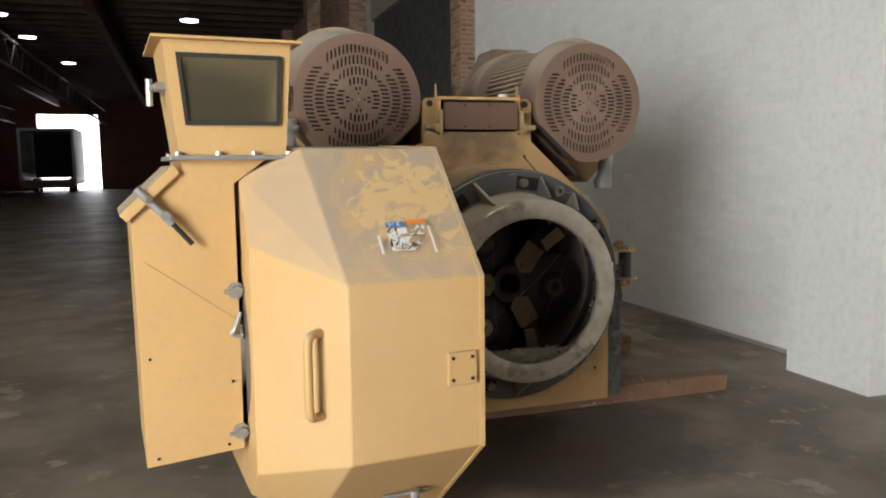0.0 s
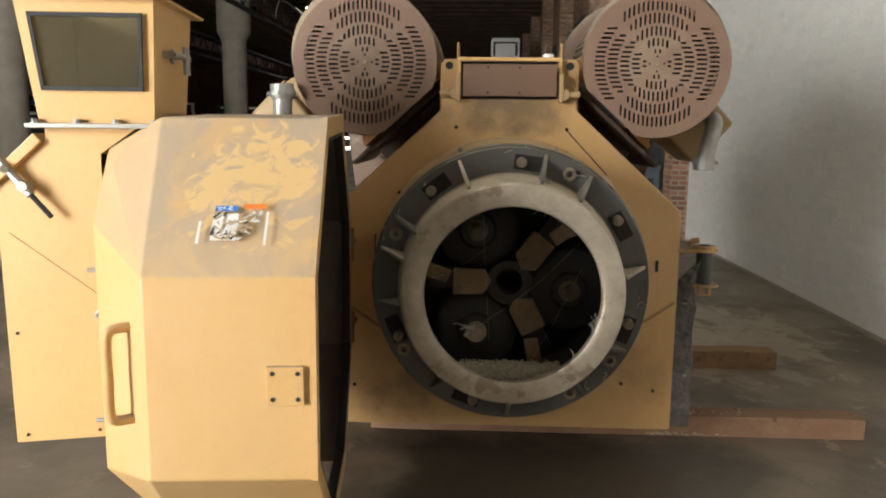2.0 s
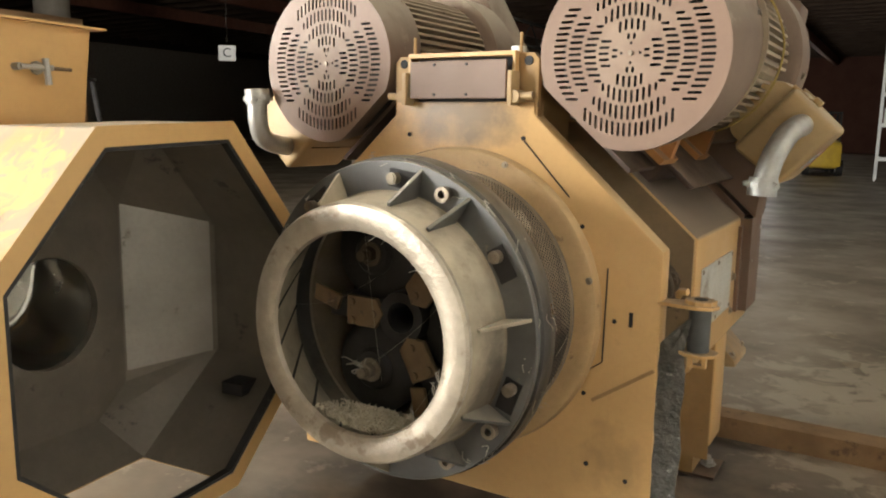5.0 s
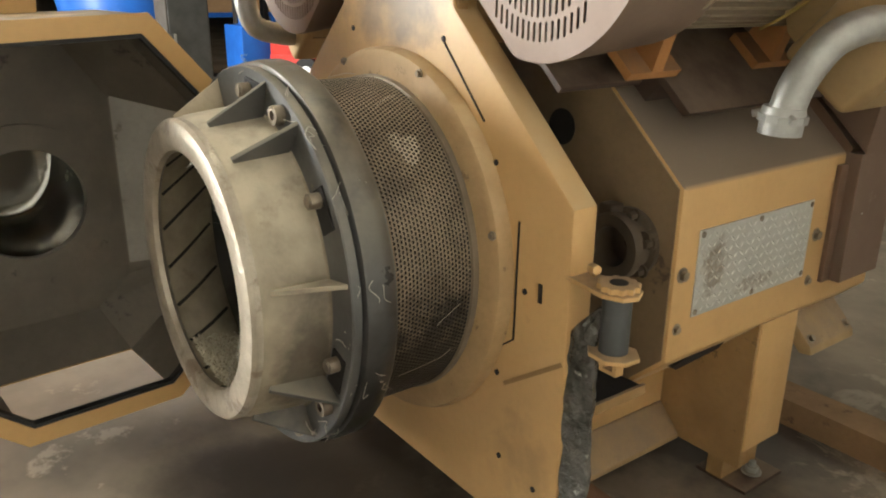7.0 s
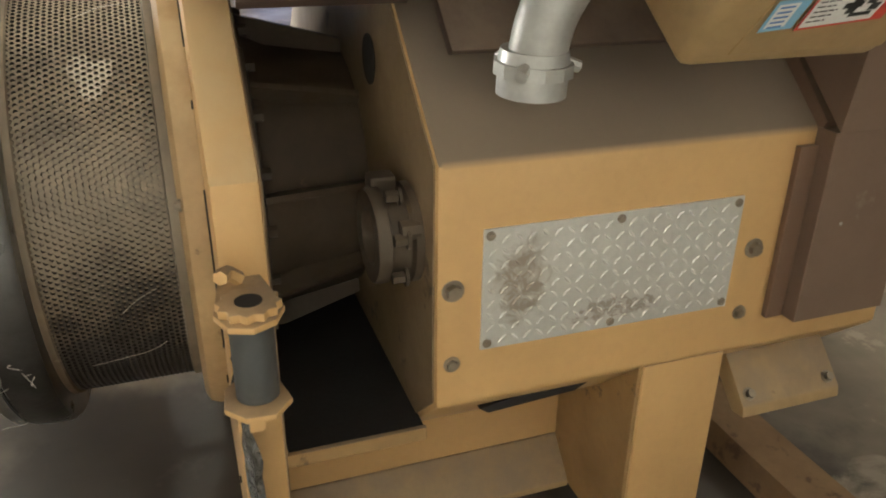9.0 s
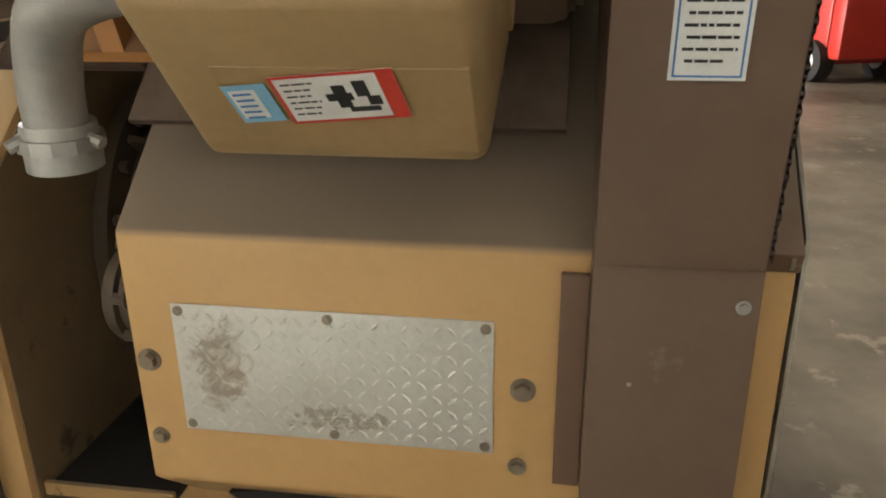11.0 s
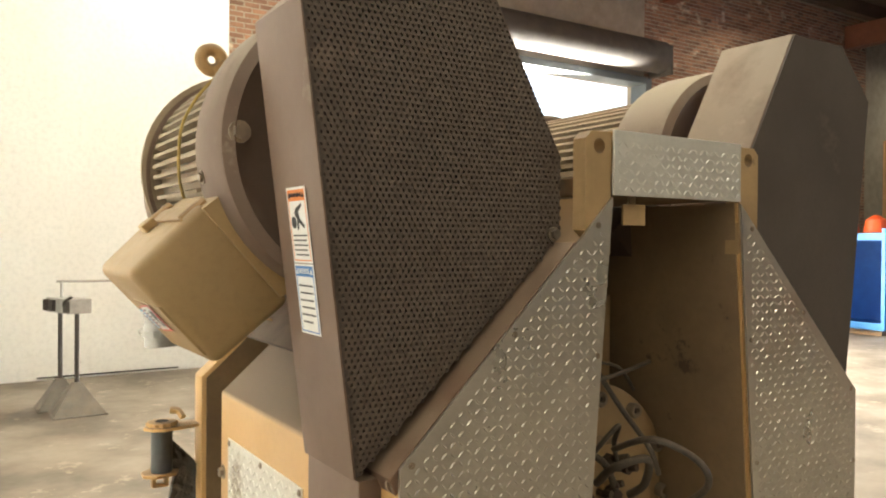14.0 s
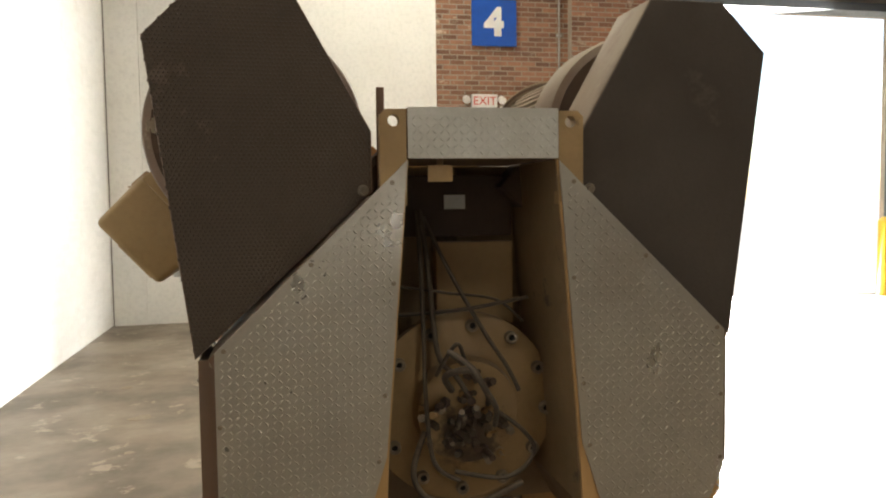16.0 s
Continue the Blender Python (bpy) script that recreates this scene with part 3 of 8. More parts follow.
def bricks_mesh(f, u0, u1, z0, z1, lu=0.203, lz=0.0677, joint=0.011, proud=0.006, skip=None, jitter=0.002):
    """Running-bond bricks as one mesh; f(u, z, d) gives the place."""
    vs, fs = [], []
    rows = int((z1 - z0) / lz)
    rnd = random.Random(5)
    for r in range(rows):
        za, zb = z0 + r * lz, z0 + (r + 1) * lz - joint
        u = u0 - (lu / 2 if r % 2 else 0)
        while u < u1 - 0.02:
            a, b = max(u, u0), min(u + lu - joint, u1)
            u += lu
            if b - a < 0.03 or (skip and skip((a + b) / 2, (za + zb) / 2)):
                continue
            d = proud + rnd.uniform(-jitter, jitter)
            k = len(vs)
            c = 0.004
            vs += [f(a, za, -0.01), f(b, za, -0.01), f(b, zb, -0.01), f(a, zb, -0.01),
                   f(a + c, za + c, d), f(b - c, za + c, d), f(b - c, zb - c, d), f(a + c, zb - c, d)]
            fs += [(k + 4, k + 5, k + 6, k + 7), (k, k + 1, k + 5, k + 4), (k + 1, k + 2, k + 6, k + 5), (k + 2, k + 3, k + 7, k + 6), (k + 3, k, k + 4, k + 7)]
    me = bpy.data.meshes.new("brick")
    me.from_pydata(vs, [], fs)
    return me

# ---- the pellet mill ----
ZC = 0.85      # height of the die's axis
mill = thing("pellet_mill", 0, 0.7, 0, "tan and brown twin-motor pellet mill with open hood on timbers", "pellet mill")

# front plate with its rolled edge
HALF = [(0.745, 0.12), (0.745, 1.09), (0.283, 1.515), (0.283, 1.56)]
OUT = HALF + [(-x, z) for x, z in reversed(HALF)]
plate = part("front_plate", prism(bmesh.new(), OUT, fxz, 0.02, 0.10, 0.012), TAN_PLATE, mill, "tan front plate with chipped edges", 35)
# Thin sheet that darkens the plate's shaded, grimy back.
part("plate_back", prism(bmesh.new(), [(x * 0.975, 0.85 + (z - 0.85) * 0.975) for x, z in OUT], fxz, 0.098, 0.1035), BAY, plate, "brown back of the plate, grime and shade in its colour")
part("slot", block(bmesh.new(), 0.644, 0.656, 0.017, 0.03, 0.833, 0.882), BLACK, plate)
for name, p, q in (("seam", (0.565, 1.02), (0.56, 0.70)), ("seam", (0.56, 0.70), (0.50, 0.655)), ("seam", (0.245, 1.43), (0.42, 1.245)),
                   ("seam", (-0.565, 0.98), (-0.57, 0.70)), ("seam", (-0.57, 0.70), (-0.50, 0.64)), ("weld_scar", (0.735, 0.70), (0.53, 0.56)), ("weld_scar", (-0.735, 0.70), (-0.55, 0.57))):
    d = Vector((q[0] - p[0], 0, q[1] - p[1])).normalized()
    w = Vector((-d.z, 0, d.x)) * (0.0022 if name == "seam" else 0.006)
    bm = bmesh.new()
    pts = [Vector((p[0], 0, p[1])) + w, Vector((p[0], 0, p[1])) - w, Vector((q[0], 0, q[1])) - w, Vector((q[0], 0, q[1])) + w]
    prism(bm, [(v.x, v.z) for v in pts], fxz, 0.0165, 0.024)
    part(name, bm, BLACK if name == "seam" else TAN_WORN, plate)
for x, z in ((0.245, 1.435), (0.47, 1.15), (0.595, 0.845), (-0.22, 1.44), (-0.46, 1.16), (-0.66, 0.3), (0.52, 0.33), (0.66, 0.30), (0.50, 0.58), (-0.5, 0.5)):
    part("hole", rod(bmesh.new(), (x, 0.0165, z), (x, 0.03, z), 0.008, 10), BLACK, plate)

# head of the plate: two lifting ears, a channel and a brown cover
for s in (-1, 1):
    bm = bmesh.new()
    prism(bm, [(s * 0.20, 1.50), (s * 0.29, 1.50), (s * 0.29, 1.70), (s * 0.27, 1.722), (s * 0.20, 1.722)], fxz, 0.03, 0.062, 0.004)
    ear = part("lifting_ear", bm, TAN_WORN, mill, smooth=35)
    part("hole", rod(bmesh.new(), (s * 0.252, 0.026, 1.695), (s * 0.252, 0.04, 1.695), 0.016, 16), BLACK, ear)
    bm = bmesh.new()
    rod(bm, (s * 0.225, 0.03, 1.575), (s * 0.225, -0.03, 1.575), 0.022, 14)
    rod(bm, (s * 0.235, -0.012, 1.575), (s * 0.29, -0.012, 1.578), 0.013, 10)
    block(bm, s * 0.212 - 0.008, s * 0.212 + 0.008, -0.035, 0.03, 1.545, 1.66, 0.002)
    part("latch", bm, TAN_EAR, mill, "worn tan latch", 35)
    part("lock_pin", rod(bmesh.new(), (s * 0.215, 0.045, 1.70), (s * 0.215, 0.045, 1.79), 0.006, 8), TAN_WORN, mill)
bm = bmesh.new()
block(bm, -0.215, 0.215, 0.0, 0.10, 1.712, 1.728, 0.003)
block(bm, -0.215, -0.205, 0.0, 0.10, 1.56, 1.712)
block(bm, 0.205, 0.215, 0.0, 0.10, 1.56, 1.712)
part("channel", bm, TAN, mill)
part("channel_inside", block(bmesh.new(), -0.204, 0.204, 0.05, 0.09, 1.55, 1.711), BLACK, mill)
cover = part("cover_plate", block(bmesh.new(), -0.193, 0.193, -0.022, -0.012, 1.568, 1.698, 0.002), BROWN, mill, "brown screwed cover plate")
for x in (-0.09, 0.04):
    for z in (1.582, 1.685):
        part("screw", rod(bmesh.new(), (x, -0.026, z), (x, -0.02, z), 0.005, 8), BLACK, cover)
part("oil_cap", rod(bmesh.new(), (0.170, 0.12, 1.728), (0.170, 0.12, 1.752), 0.026, 16), PAPER, mill, "small white filler cap", 35)
part("head_box", block(bmesh.new(), -0.26, 0.26, 0.10, 0.40, 1.42, 1.715, 0.006), TAN_WORN, mill)

# mounting ring, perforated die, clamp ring
part("mounting_ring", lathe(bmesh.new(), [(0.44, 0.022), (0.44, -0.03), (0.525, -0.03), (0.543, -0.02), (0.551, 0.0), (0.551, 0.022)], 0, ZC, 96), RING_TAN, mill, "tan mounting ring caked with dust", 35)
bolt_part("bolt", [(0.534 * math.cos(radians(a)), -0.028, ZC + 0.534 * math.sin(radians(a))) for a in (14, 68, 112, 166, 200)], (0, -1, 0), mill, 0.008, 0.008)


def die_shell(r, y0, y1, pitch, hole):
    """Steel shell with rows of real holes, six-sided cells wrapped round a drum."""
    n = int(2 * math.pi * r / pitch)
    pu = 2 * math.pi / n
    pv = pitch * math.sqrt(3) / 2
    rows = int((y1 - y0) / pv)
    vs, fs, mi = [], [], []
    k6 = [(math.sin(radians(60 * k)), math.cos(radians(60 * k))) for k in range(6)]
    big, small = pitch / math.sqrt(3), hole
    for j in range(rows):
        v = y0 + (j + 0.5) * pv
        for i in range(n):
            u = (i + 0.5 * (j % 2)) * pu
            b = len(vs)
            for rad, depth in ((big, 0.0), (small, 0.0), (small * 0.9, 0.012)):
                for sx, sy in k6:
                    a = u + sx * rad / r
                    rr = r - depth
                    vs.append((rr * math.cos(a), v + sy * rad, ZC + rr * math.sin(a)))
            for k in range(6):
                m = (k + 1) % 6
                fs += [(b + k, b + m, b + 6 + m, b + 6 + k), (b + 6 + k, b + 6 + m, b + 12 + m, b + 12 + k)]
                mi += [0, 1]
            fs.append(tuple(b + 12 + k for k in range(6)))
            mi.append(1)
    me = bpy.data.meshes.new("die")
    me.from_pydata(vs, [], fs)
    me.materials.append(DIE_DARK_LOW)
    me.materials.append(BLACK)
    me.polygons.foreach_set("material_index", mi)
    return me


die = new("die", die_shell(0.468, -0.30, -0.045, 0.0125, 0.0046))
die.parent, die.matrix_parent_inverse = mill, at_world(mill).inverted()
tagged(die, "perforated steel ring die")
part("die_band", lathe(bmesh.new(), [(0.42, -0.31), (0.474, -0.31), (0.474, -0.297), (0.462, -0.293), (0.462, -0.052), (0.474, -0.048), (0.474, -0.03), (0.42, -0.03)], 0, ZC, 96), STEEL_DIE, mill, "", 35)
part("clamp_ring", lathe(bmesh.new(), [(0.43, -0.398), (0.515, -0.398), (0.526, -0.392), (0.530, -0.36), (0.530, -0.322), (0.522, -0.31), (0.43, -0.31)], 0, ZC, 96), CLAMP_SHADED, mill, "dark steel clamp ring with dust on top", 35)
part("gasket", lathe(bmesh.new(), [(0.43, -0.405), (0.512, -0.405), (0.512, -0.397), (0.43, -0.397)], 0, ZC, 96), GASKET, mill, "black gasket")

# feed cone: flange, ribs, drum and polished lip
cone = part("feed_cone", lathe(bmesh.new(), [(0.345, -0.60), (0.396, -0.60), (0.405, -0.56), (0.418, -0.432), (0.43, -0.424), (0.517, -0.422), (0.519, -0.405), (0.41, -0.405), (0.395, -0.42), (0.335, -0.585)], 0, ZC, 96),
            CONE_SHADE_OIL, mill, "dust-covered feed cone", 35)
part("flange", lathe(bmesh.new(), [(0.424, -0.428), (0.516, -0.428), (0.519, -0.424), (0.519, -0.404), (0.424, -0.404)], 0, ZC, 96), STEEL_DARK, cone, "dark steel flange", 35)
part("lip", lathe(bmesh.new(), [(0.313, -0.598), (0.318, -0.612), (0.335, -0.620), (0.372, -0.620), (0.392, -0.616), (0.399, -0.606), (0.398, -0.585), (0.33, -0.585)], 0, ZC, 96), LIP, cone, "worn bright metal lip", 30)
for k, a in enumerate((113, 76, 55, 9, -29, -55, -90, -126, 188, 164, 149)):
    ca, sa = math.cos(radians(a)), math.sin(radians(a))
    def fr(r, y, d, ca=ca, sa=sa):
        return (r * ca - d * sa, y, ZC + r * sa + d * ca)
    part("rib", prism(bmesh.new(), [(0.40, -0.565), (0.414, -0.573), (0.508, -0.428), (0.405, -0.428)], fr, -0.006, 0.006, 0.002), STEEL_DARK if k % 3 else CONE, cone)
for a in (127, 83, 30, -20, 202, 250):
    ca, sa = math.cos(radians(a)), math.sin(radians(a))
    p = Vector((0.463 * ca, -0.43, ZC + 0.463 * sa))
    m = frame_matrix(p, (-sa, 0, ca), (ca, 0, sa))
    part("pocket", block(bmesh.new(), -0.052, 0.052, -0.028, 0.028, -0.003, 0.003, 0.0, m @ pose(0, 0, 0)), BLACK, cone)
    part("pin", rod(rod(bmesh.new(), p + Vector((0.026 * -sa, -0.03, 0.026 * ca)), p + Vector((0.026 * -sa, 0, 0.026 * ca)), 0.019, 16), p + Vector((-0.026 * sa, -0.034, 0.026 * ca)), p + Vector((-0.026 * sa, -0.03, 0.026 * ca)), 0.014, 16), BOLT, cone)
for a in (64, 156, -36, 300, 212):
    ca, sa = math.cos(radians(a)), math.sin(radians(a))
    p = Vector((0.47 * ca, -0.425, ZC + 0.47 * sa))
    part("socket_screw", lathe(bmesh.new(), [(0.012, p.y - 0.028), (0.024, p.y - 0.028), (0.024, p.y), (0.012, p.y)], p.x, p.z, 20), BOLT, cone, "", 35)
# slanted wear strips inside the cone
for k in range(18):
    a = 20 * k
    p = [Vector(((0.398 - 0.06 * t) * math.cos(radians(a + 16 * t)), -0.42 - 0.16 * t, ZC + (0.398 - 0.06 * t) * math.sin(radians(a + 16 * t)))) for t in (0, 0.35, 0.7, 1)]
    part("wear_strip", tube(bmesh.new(), p, 0.006, 6), ROLLER, cone)

# frayed strands and cobwebs along the flange
rnd = random.Random(17)
for k in range(34):
    a = radians(rnd.uniform(-60, 200))
    r, y = rnd.uniform(0.50, 0.525), rnd.uniform(-0.43, -0.39)
    pts = []
    for j in range(4):
        pts.append((r * math.cos(a), y, ZC + r * math.sin(a)))
        a += rnd.uniform(-0.05, 0.09)
        r, y = r + rnd.uniform(-0.02, 0.012), y + rnd.uniform(-0.02, 0.02)
    part("strand", tube(bmesh.new(), pts, rnd.uniform(0.0007, 0.0016), 5), WEB, cone)
for k in range(26):
    a = radians(rnd.uniform(-50, 75))
    r, y = 0.330, -0.615
    pts = []
    for j in range(4):
        pts.append((r * math.cos(a), y, ZC + r * math.sin(a)))
        a += rnd.uniform(0.01, 0.07)
        r, y = r + rnd.uniform(-0.022, 0.008), y + rnd.uniform(-0.006, 0.014)
    part("strand", tube(bmesh.new(), pts, rnd.uniform(0.0005, 0.0012), 5), WEB, cone)
for a0, n in ((-20, 4), (12, 2), (38, 3), (100, 3)):
    for k in range(n):
        a = radians(a0 + rnd.uniform(-4, 4))
        p = Vector((0.532 * math.cos(a), rnd.uniform(-0.41, -0.34), ZC + 0.532 * math.sin(a)))
        pts = [p]
        for j in range(3):
            pts.append(pts[-1] + Vector((rnd.uniform(-0.012, 0.016), rnd.uniform(-0.02, 0.02), rnd.uniform(-0.028, 0.008))))
        part("strand", tube(bmesh.new(), pts, rnd.uniform(0.0005, 0.0011), 5), WEB, cone)
for k in range(9):
    a = radians(238)
    p = Vector((0.235 * math.cos(a), -0.39, ZC + 0.235 * math.sin(a)))
    pts = [p + Vector((rnd.uniform(-0.03, 0.0), 0, rnd.uniform(0.005, 0.03)))]
    for j in range(3):
        pts.append(pts[-1] + Vector((rnd.uniform(-0.03, 0.008), rnd.uniform(-0.01, 0.01), rnd.uniform(-0.01, 0.012))))
    part("strand", tube(bmesh.new(), pts, rnd.uniform(0.0012, 0.003), 5), WEB, cone)
for k in range(5):
    a, b = radians(rnd.uniform(0, 360)), radians(rnd.uniform(0, 360))
    p, q = Vector((0.40 * math.cos(a), -0.42, ZC + 0.40 * math.sin(a))), Vector((rnd.uniform(0.1, 0.3) * math.cos(b), -0.36, ZC + 0.25 * math.sin(b)))
    part("cobweb", tube(bmesh.new(), [p, p.lerp(q, 0.5) + Vector((0, 0, -0.03)), q], 0.0004, 4), WEB, cone)
for k in range(5):
    a = radians((-12, 62, 88, 130, -30)[k])
    pts = [(0.478 * math.cos(a), -0.16 - 0.05 * k * 0.4, ZC + 0.478 * math.sin(a)), (0.482 * math.cos(a + 0.06), -0.13, ZC + 0.482 * math.sin(a + 0.06)), (0.477 * math.cos(a + 0.10), -0.09, ZC + 0.477 * math.sin(a + 0.10))]
    part("strand", tube(bmesh.new(), pts, 0.0007, 5), WEB, cone)

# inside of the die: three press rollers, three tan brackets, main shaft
# Black disc put in for the shaded depth of the die.
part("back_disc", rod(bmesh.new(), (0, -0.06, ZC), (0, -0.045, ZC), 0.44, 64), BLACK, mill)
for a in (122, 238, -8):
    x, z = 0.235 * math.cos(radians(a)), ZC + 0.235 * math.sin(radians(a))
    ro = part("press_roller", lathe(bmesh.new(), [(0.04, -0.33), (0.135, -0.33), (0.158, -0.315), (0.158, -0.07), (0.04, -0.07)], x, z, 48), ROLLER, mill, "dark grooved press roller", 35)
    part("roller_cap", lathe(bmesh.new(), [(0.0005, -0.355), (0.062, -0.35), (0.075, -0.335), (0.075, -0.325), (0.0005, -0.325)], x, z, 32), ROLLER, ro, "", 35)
    part("shaft_nut", rod(hexbolt(bmesh.new(), (x, -0.355, z), (0, -1, 0), 0.028, 0.03), (x, -0.41, z), (x, -0.38, z), 0.018, 12), BOLT if a == 238 else GRIME, ro)
for a in (53, 180, 298):
    ca, sa = math.cos(radians(a)), math.sin(radians(a))
    def fb(u, v, d, ca=ca, sa=sa):
        return (u * ca - v * sa, d, ZC + u * sa + v * ca)
    br = part("bracket", prism(bmesh.new(), [(0.068, -0.004), (0.096, -0.052), (0.215, -0.053), (0.217, 0.050), (0.10, 0.050)], fb, -0.365, -0.345, 0.004), BRACKET_TAN, mill, "oily tan bolted bracket")
    for u, v in ((0.105, 0.0), (0.192, -0.032), (0.192, 0.030)):
        part("bolt", rod(bmesh.new(), fb(u, v, -0.375), fb(u, v, -0.36), 0.013, 12), BRACKET_TAN, br)
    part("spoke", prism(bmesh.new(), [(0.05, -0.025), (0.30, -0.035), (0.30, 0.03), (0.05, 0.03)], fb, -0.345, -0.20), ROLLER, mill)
    part("scraper", prism(bmesh.new(), [(0.22, -0.05), (0.33, -0.085), (0.34, -0.03), (0.24, 0.0)], fb, -0.39, -0.375, 0.003), BRACKET_TAN, mill)
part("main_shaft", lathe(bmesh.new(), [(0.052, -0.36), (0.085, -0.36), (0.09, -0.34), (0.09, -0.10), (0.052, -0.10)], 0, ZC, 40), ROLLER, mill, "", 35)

rnd = random.Random(11)
vs, fs = [], []
for k in range(4600):
    a, y = rnd.gauss(0, 0.11), rnd.uniform(-0.58, -0.36)
    h = max(0.0, 0.095 - 1.3 * a * a - 0.28 * abs(y + 0.44)) * rnd.uniform(0.25, 1.0)
    inner = 0.335 + (-0.585 - y) * -0.34
    if abs(a) > 0.19:
        continue
    p = Vector((a, y, ZC - math.sqrt(max(0.01, inner * inner - a * a)) + 0.006 + h))
    q = Euler((rnd.uniform(0, 6), rnd.uniform(0, 6), rnd.uniform(0, 6))).to_matrix()
    s = rnd.uniform(0.003, 0.008)
    b = len(vs)
    vs += [tuple(p + q @ Vector(c) * s) for c in ((1, 0, -0.3), (-0.6, 0.7, -0.3), (-0.6, -0.7, -0.3), (0, 0, 0.6))]
    fs += [(b, b + 1, b + 3), (b + 1, b + 2, b + 3), (b + 2, b, b + 3), (b, b + 2, b + 1)]
me = bpy.data.meshes.new("pellet_dust")
me.from_pydata(vs, [], fs)
me.materials.append(CHIPS)
ob = new("pellet_dust", me)
ob.parent, ob.matrix_parent_inverse = mill, at_world(mill).inverted()
tagged(ob, "heap of pale pellet crumbs", kind="stuff")

# quill housing between plate and body
hs = part("quill_housing", lathe(bmesh.new(), [(0.02, 0.10), (0.42, 0.10), (0.42, 0.135), (0.355, 0.145), (0.33, 0.20), (0.30, 0.39), (0.02, 0.39)], 0, ZC, 64), GRIME, mill, "dark oily bearing housing", 35)
for k in range(20):
    a = radians(18 * k)
    part("bolt", hexbolt(bmesh.new(), (0.39 * math.cos(a), 0.135, ZC + 0.39 * math.sin(a)), (0, 1, 0), 0.014, 0.022), GRIME, hs)
for k in range(10):
    ca, sa = math.cos(radians(36 * k + 10)), math.sin(radians(36 * k + 10))
    def fh(r, y, d, ca=ca, sa=sa):
        return (r * ca - d * sa, y, ZC + r * sa + d * ca)
    part("web", prism(bmesh.new(), [(0.29, 0.14), (0.40, 0.14), (0.335, 0.38), (0.29, 0.38)], fh, -0.008, 0.008, 0.002), GRIME, hs)
coupling = part("coupling", lathe(bmesh.new(), [(0.055, 0.30), (0.088, 0.298), (0.092, 0.305), (0.092, 0.322), (0.080, 0.326), (0.080, 0.362), (0.096, 0.366), (0.096, 0.387), (0.02, 0.387), (0.02, 0.375), (0.055, 0.37)], 0.615, 0.915, 40), GRIME, mill, "dusty brown shaft coupling", 35)
part("ear", block(bmesh.new(), 0.555, 0.60, 0.31, 0.36, 0.985, 1.022, 0.006), GRIME, coupling)
part("ear", rod(bmesh.new(), (0.69, 0.34, 0.95), (0.69, 0.375, 0.95), 0.02, 8), GRIME, coupling)
for a in (-40, 15, 70, 140):
    part("bolt", hexbolt(bmesh.new(), (0.615 + 0.092 * math.cos(radians(a)), 0.35, 0.915 + 0.092 * math.sin(radians(a))), (0, -1, 0), 0.012, 0.025), GRIME, coupling)
part("guard_floor", block(bmesh.new(), -0.698, 0.698, 0.11, 0.385, 0.50, 0.51), BLACK, mill)
for sd in (1, -1):
    part("guard_edge", block(bmesh.new(), min(sd * 0.70, sd * 0.712), max(sd * 0.70, sd * 0.712), 0.104, 0.384, 0.492, 0.522, 0.002), TAN_WORN, mill)

# body: an eight-sided box, its rear end open in the middle
BODY = [(0.765, 0.605), (0.765, 1.09), (0.30, 1.505), (-0.30, 1.505), (-0.765, 1.09), (-0.765, 0.605), (-0.60, 0.45), (0.60, 0.45)]
FACE = [(x * 0.983, 0.95 + (z - 0.95) * 0.983) for x, z in BODY]
body = part("body", prism(bmesh.new(), BODY, fxz, 0.385, 0.95, 0.010, keep=lambda e: min(v.co.y for v in e.verts) < 0.9), TAN_BODY, mill, "tan eight-sided body with dust on top", 35)
# Thin sheet that darkens the body's shaded, grimy front.
part("front_face", prism(bmesh.new(), FACE, fxz, 0.3815, 0.386), BAY, body, "brown inner face, grime and shade in its colour")
part("hole", rod(bmesh.new(), (0.33, 0.379, 1.185), (0.33, 0.40, 1.185), 0.052, 32), BLACK, body)
part("slot", prism(bmesh.new(), [(0.50, 0.536), (0.52, 0.522), (0.72, 0.534), (0.76, 0.556), (0.60, 0.552)], fyz, 0.66, 0.706), BLACK, body)
for s in (1, -1):
    pts = [(s * x, z) for x, z in ((0.765, 0.605), (0.765, 1.09), (0.30, 1.505), (0.235, 1.65), (0.222, 1.65), (0.29, 0.80), (0.30, 0.60), (0.38, 0.45), (0.60, 0.45))]
    part("rear_side", prism(bmesh.new(), pts, fxz, 0.95, 1.462, 0.010, keep=lambda e: max(v.co.y for v in e.verts) > 1.0 and min(abs(v.co.x) for v in e.verts) > 0.295), TAN_BODY, mill, "", 35)
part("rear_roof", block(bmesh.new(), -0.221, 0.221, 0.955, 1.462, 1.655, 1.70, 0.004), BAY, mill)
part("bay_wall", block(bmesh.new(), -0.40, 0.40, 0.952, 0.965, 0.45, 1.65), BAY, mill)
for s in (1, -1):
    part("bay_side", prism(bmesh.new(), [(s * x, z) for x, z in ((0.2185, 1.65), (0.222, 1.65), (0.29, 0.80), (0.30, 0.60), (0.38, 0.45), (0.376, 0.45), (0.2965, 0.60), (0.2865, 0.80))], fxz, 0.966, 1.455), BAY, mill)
part("bay_box", block(bmesh.new(), -0.215, 0.06, 0.966, 1.03, 1.10, 1.39, 0.004), TAN_EAR, mill)
part("bay_panel", block(bmesh.new(), -0.215, 0.20, 0.966, 1.02, 1.41, 1.62, 0.004), BROWN_DARK, mill)
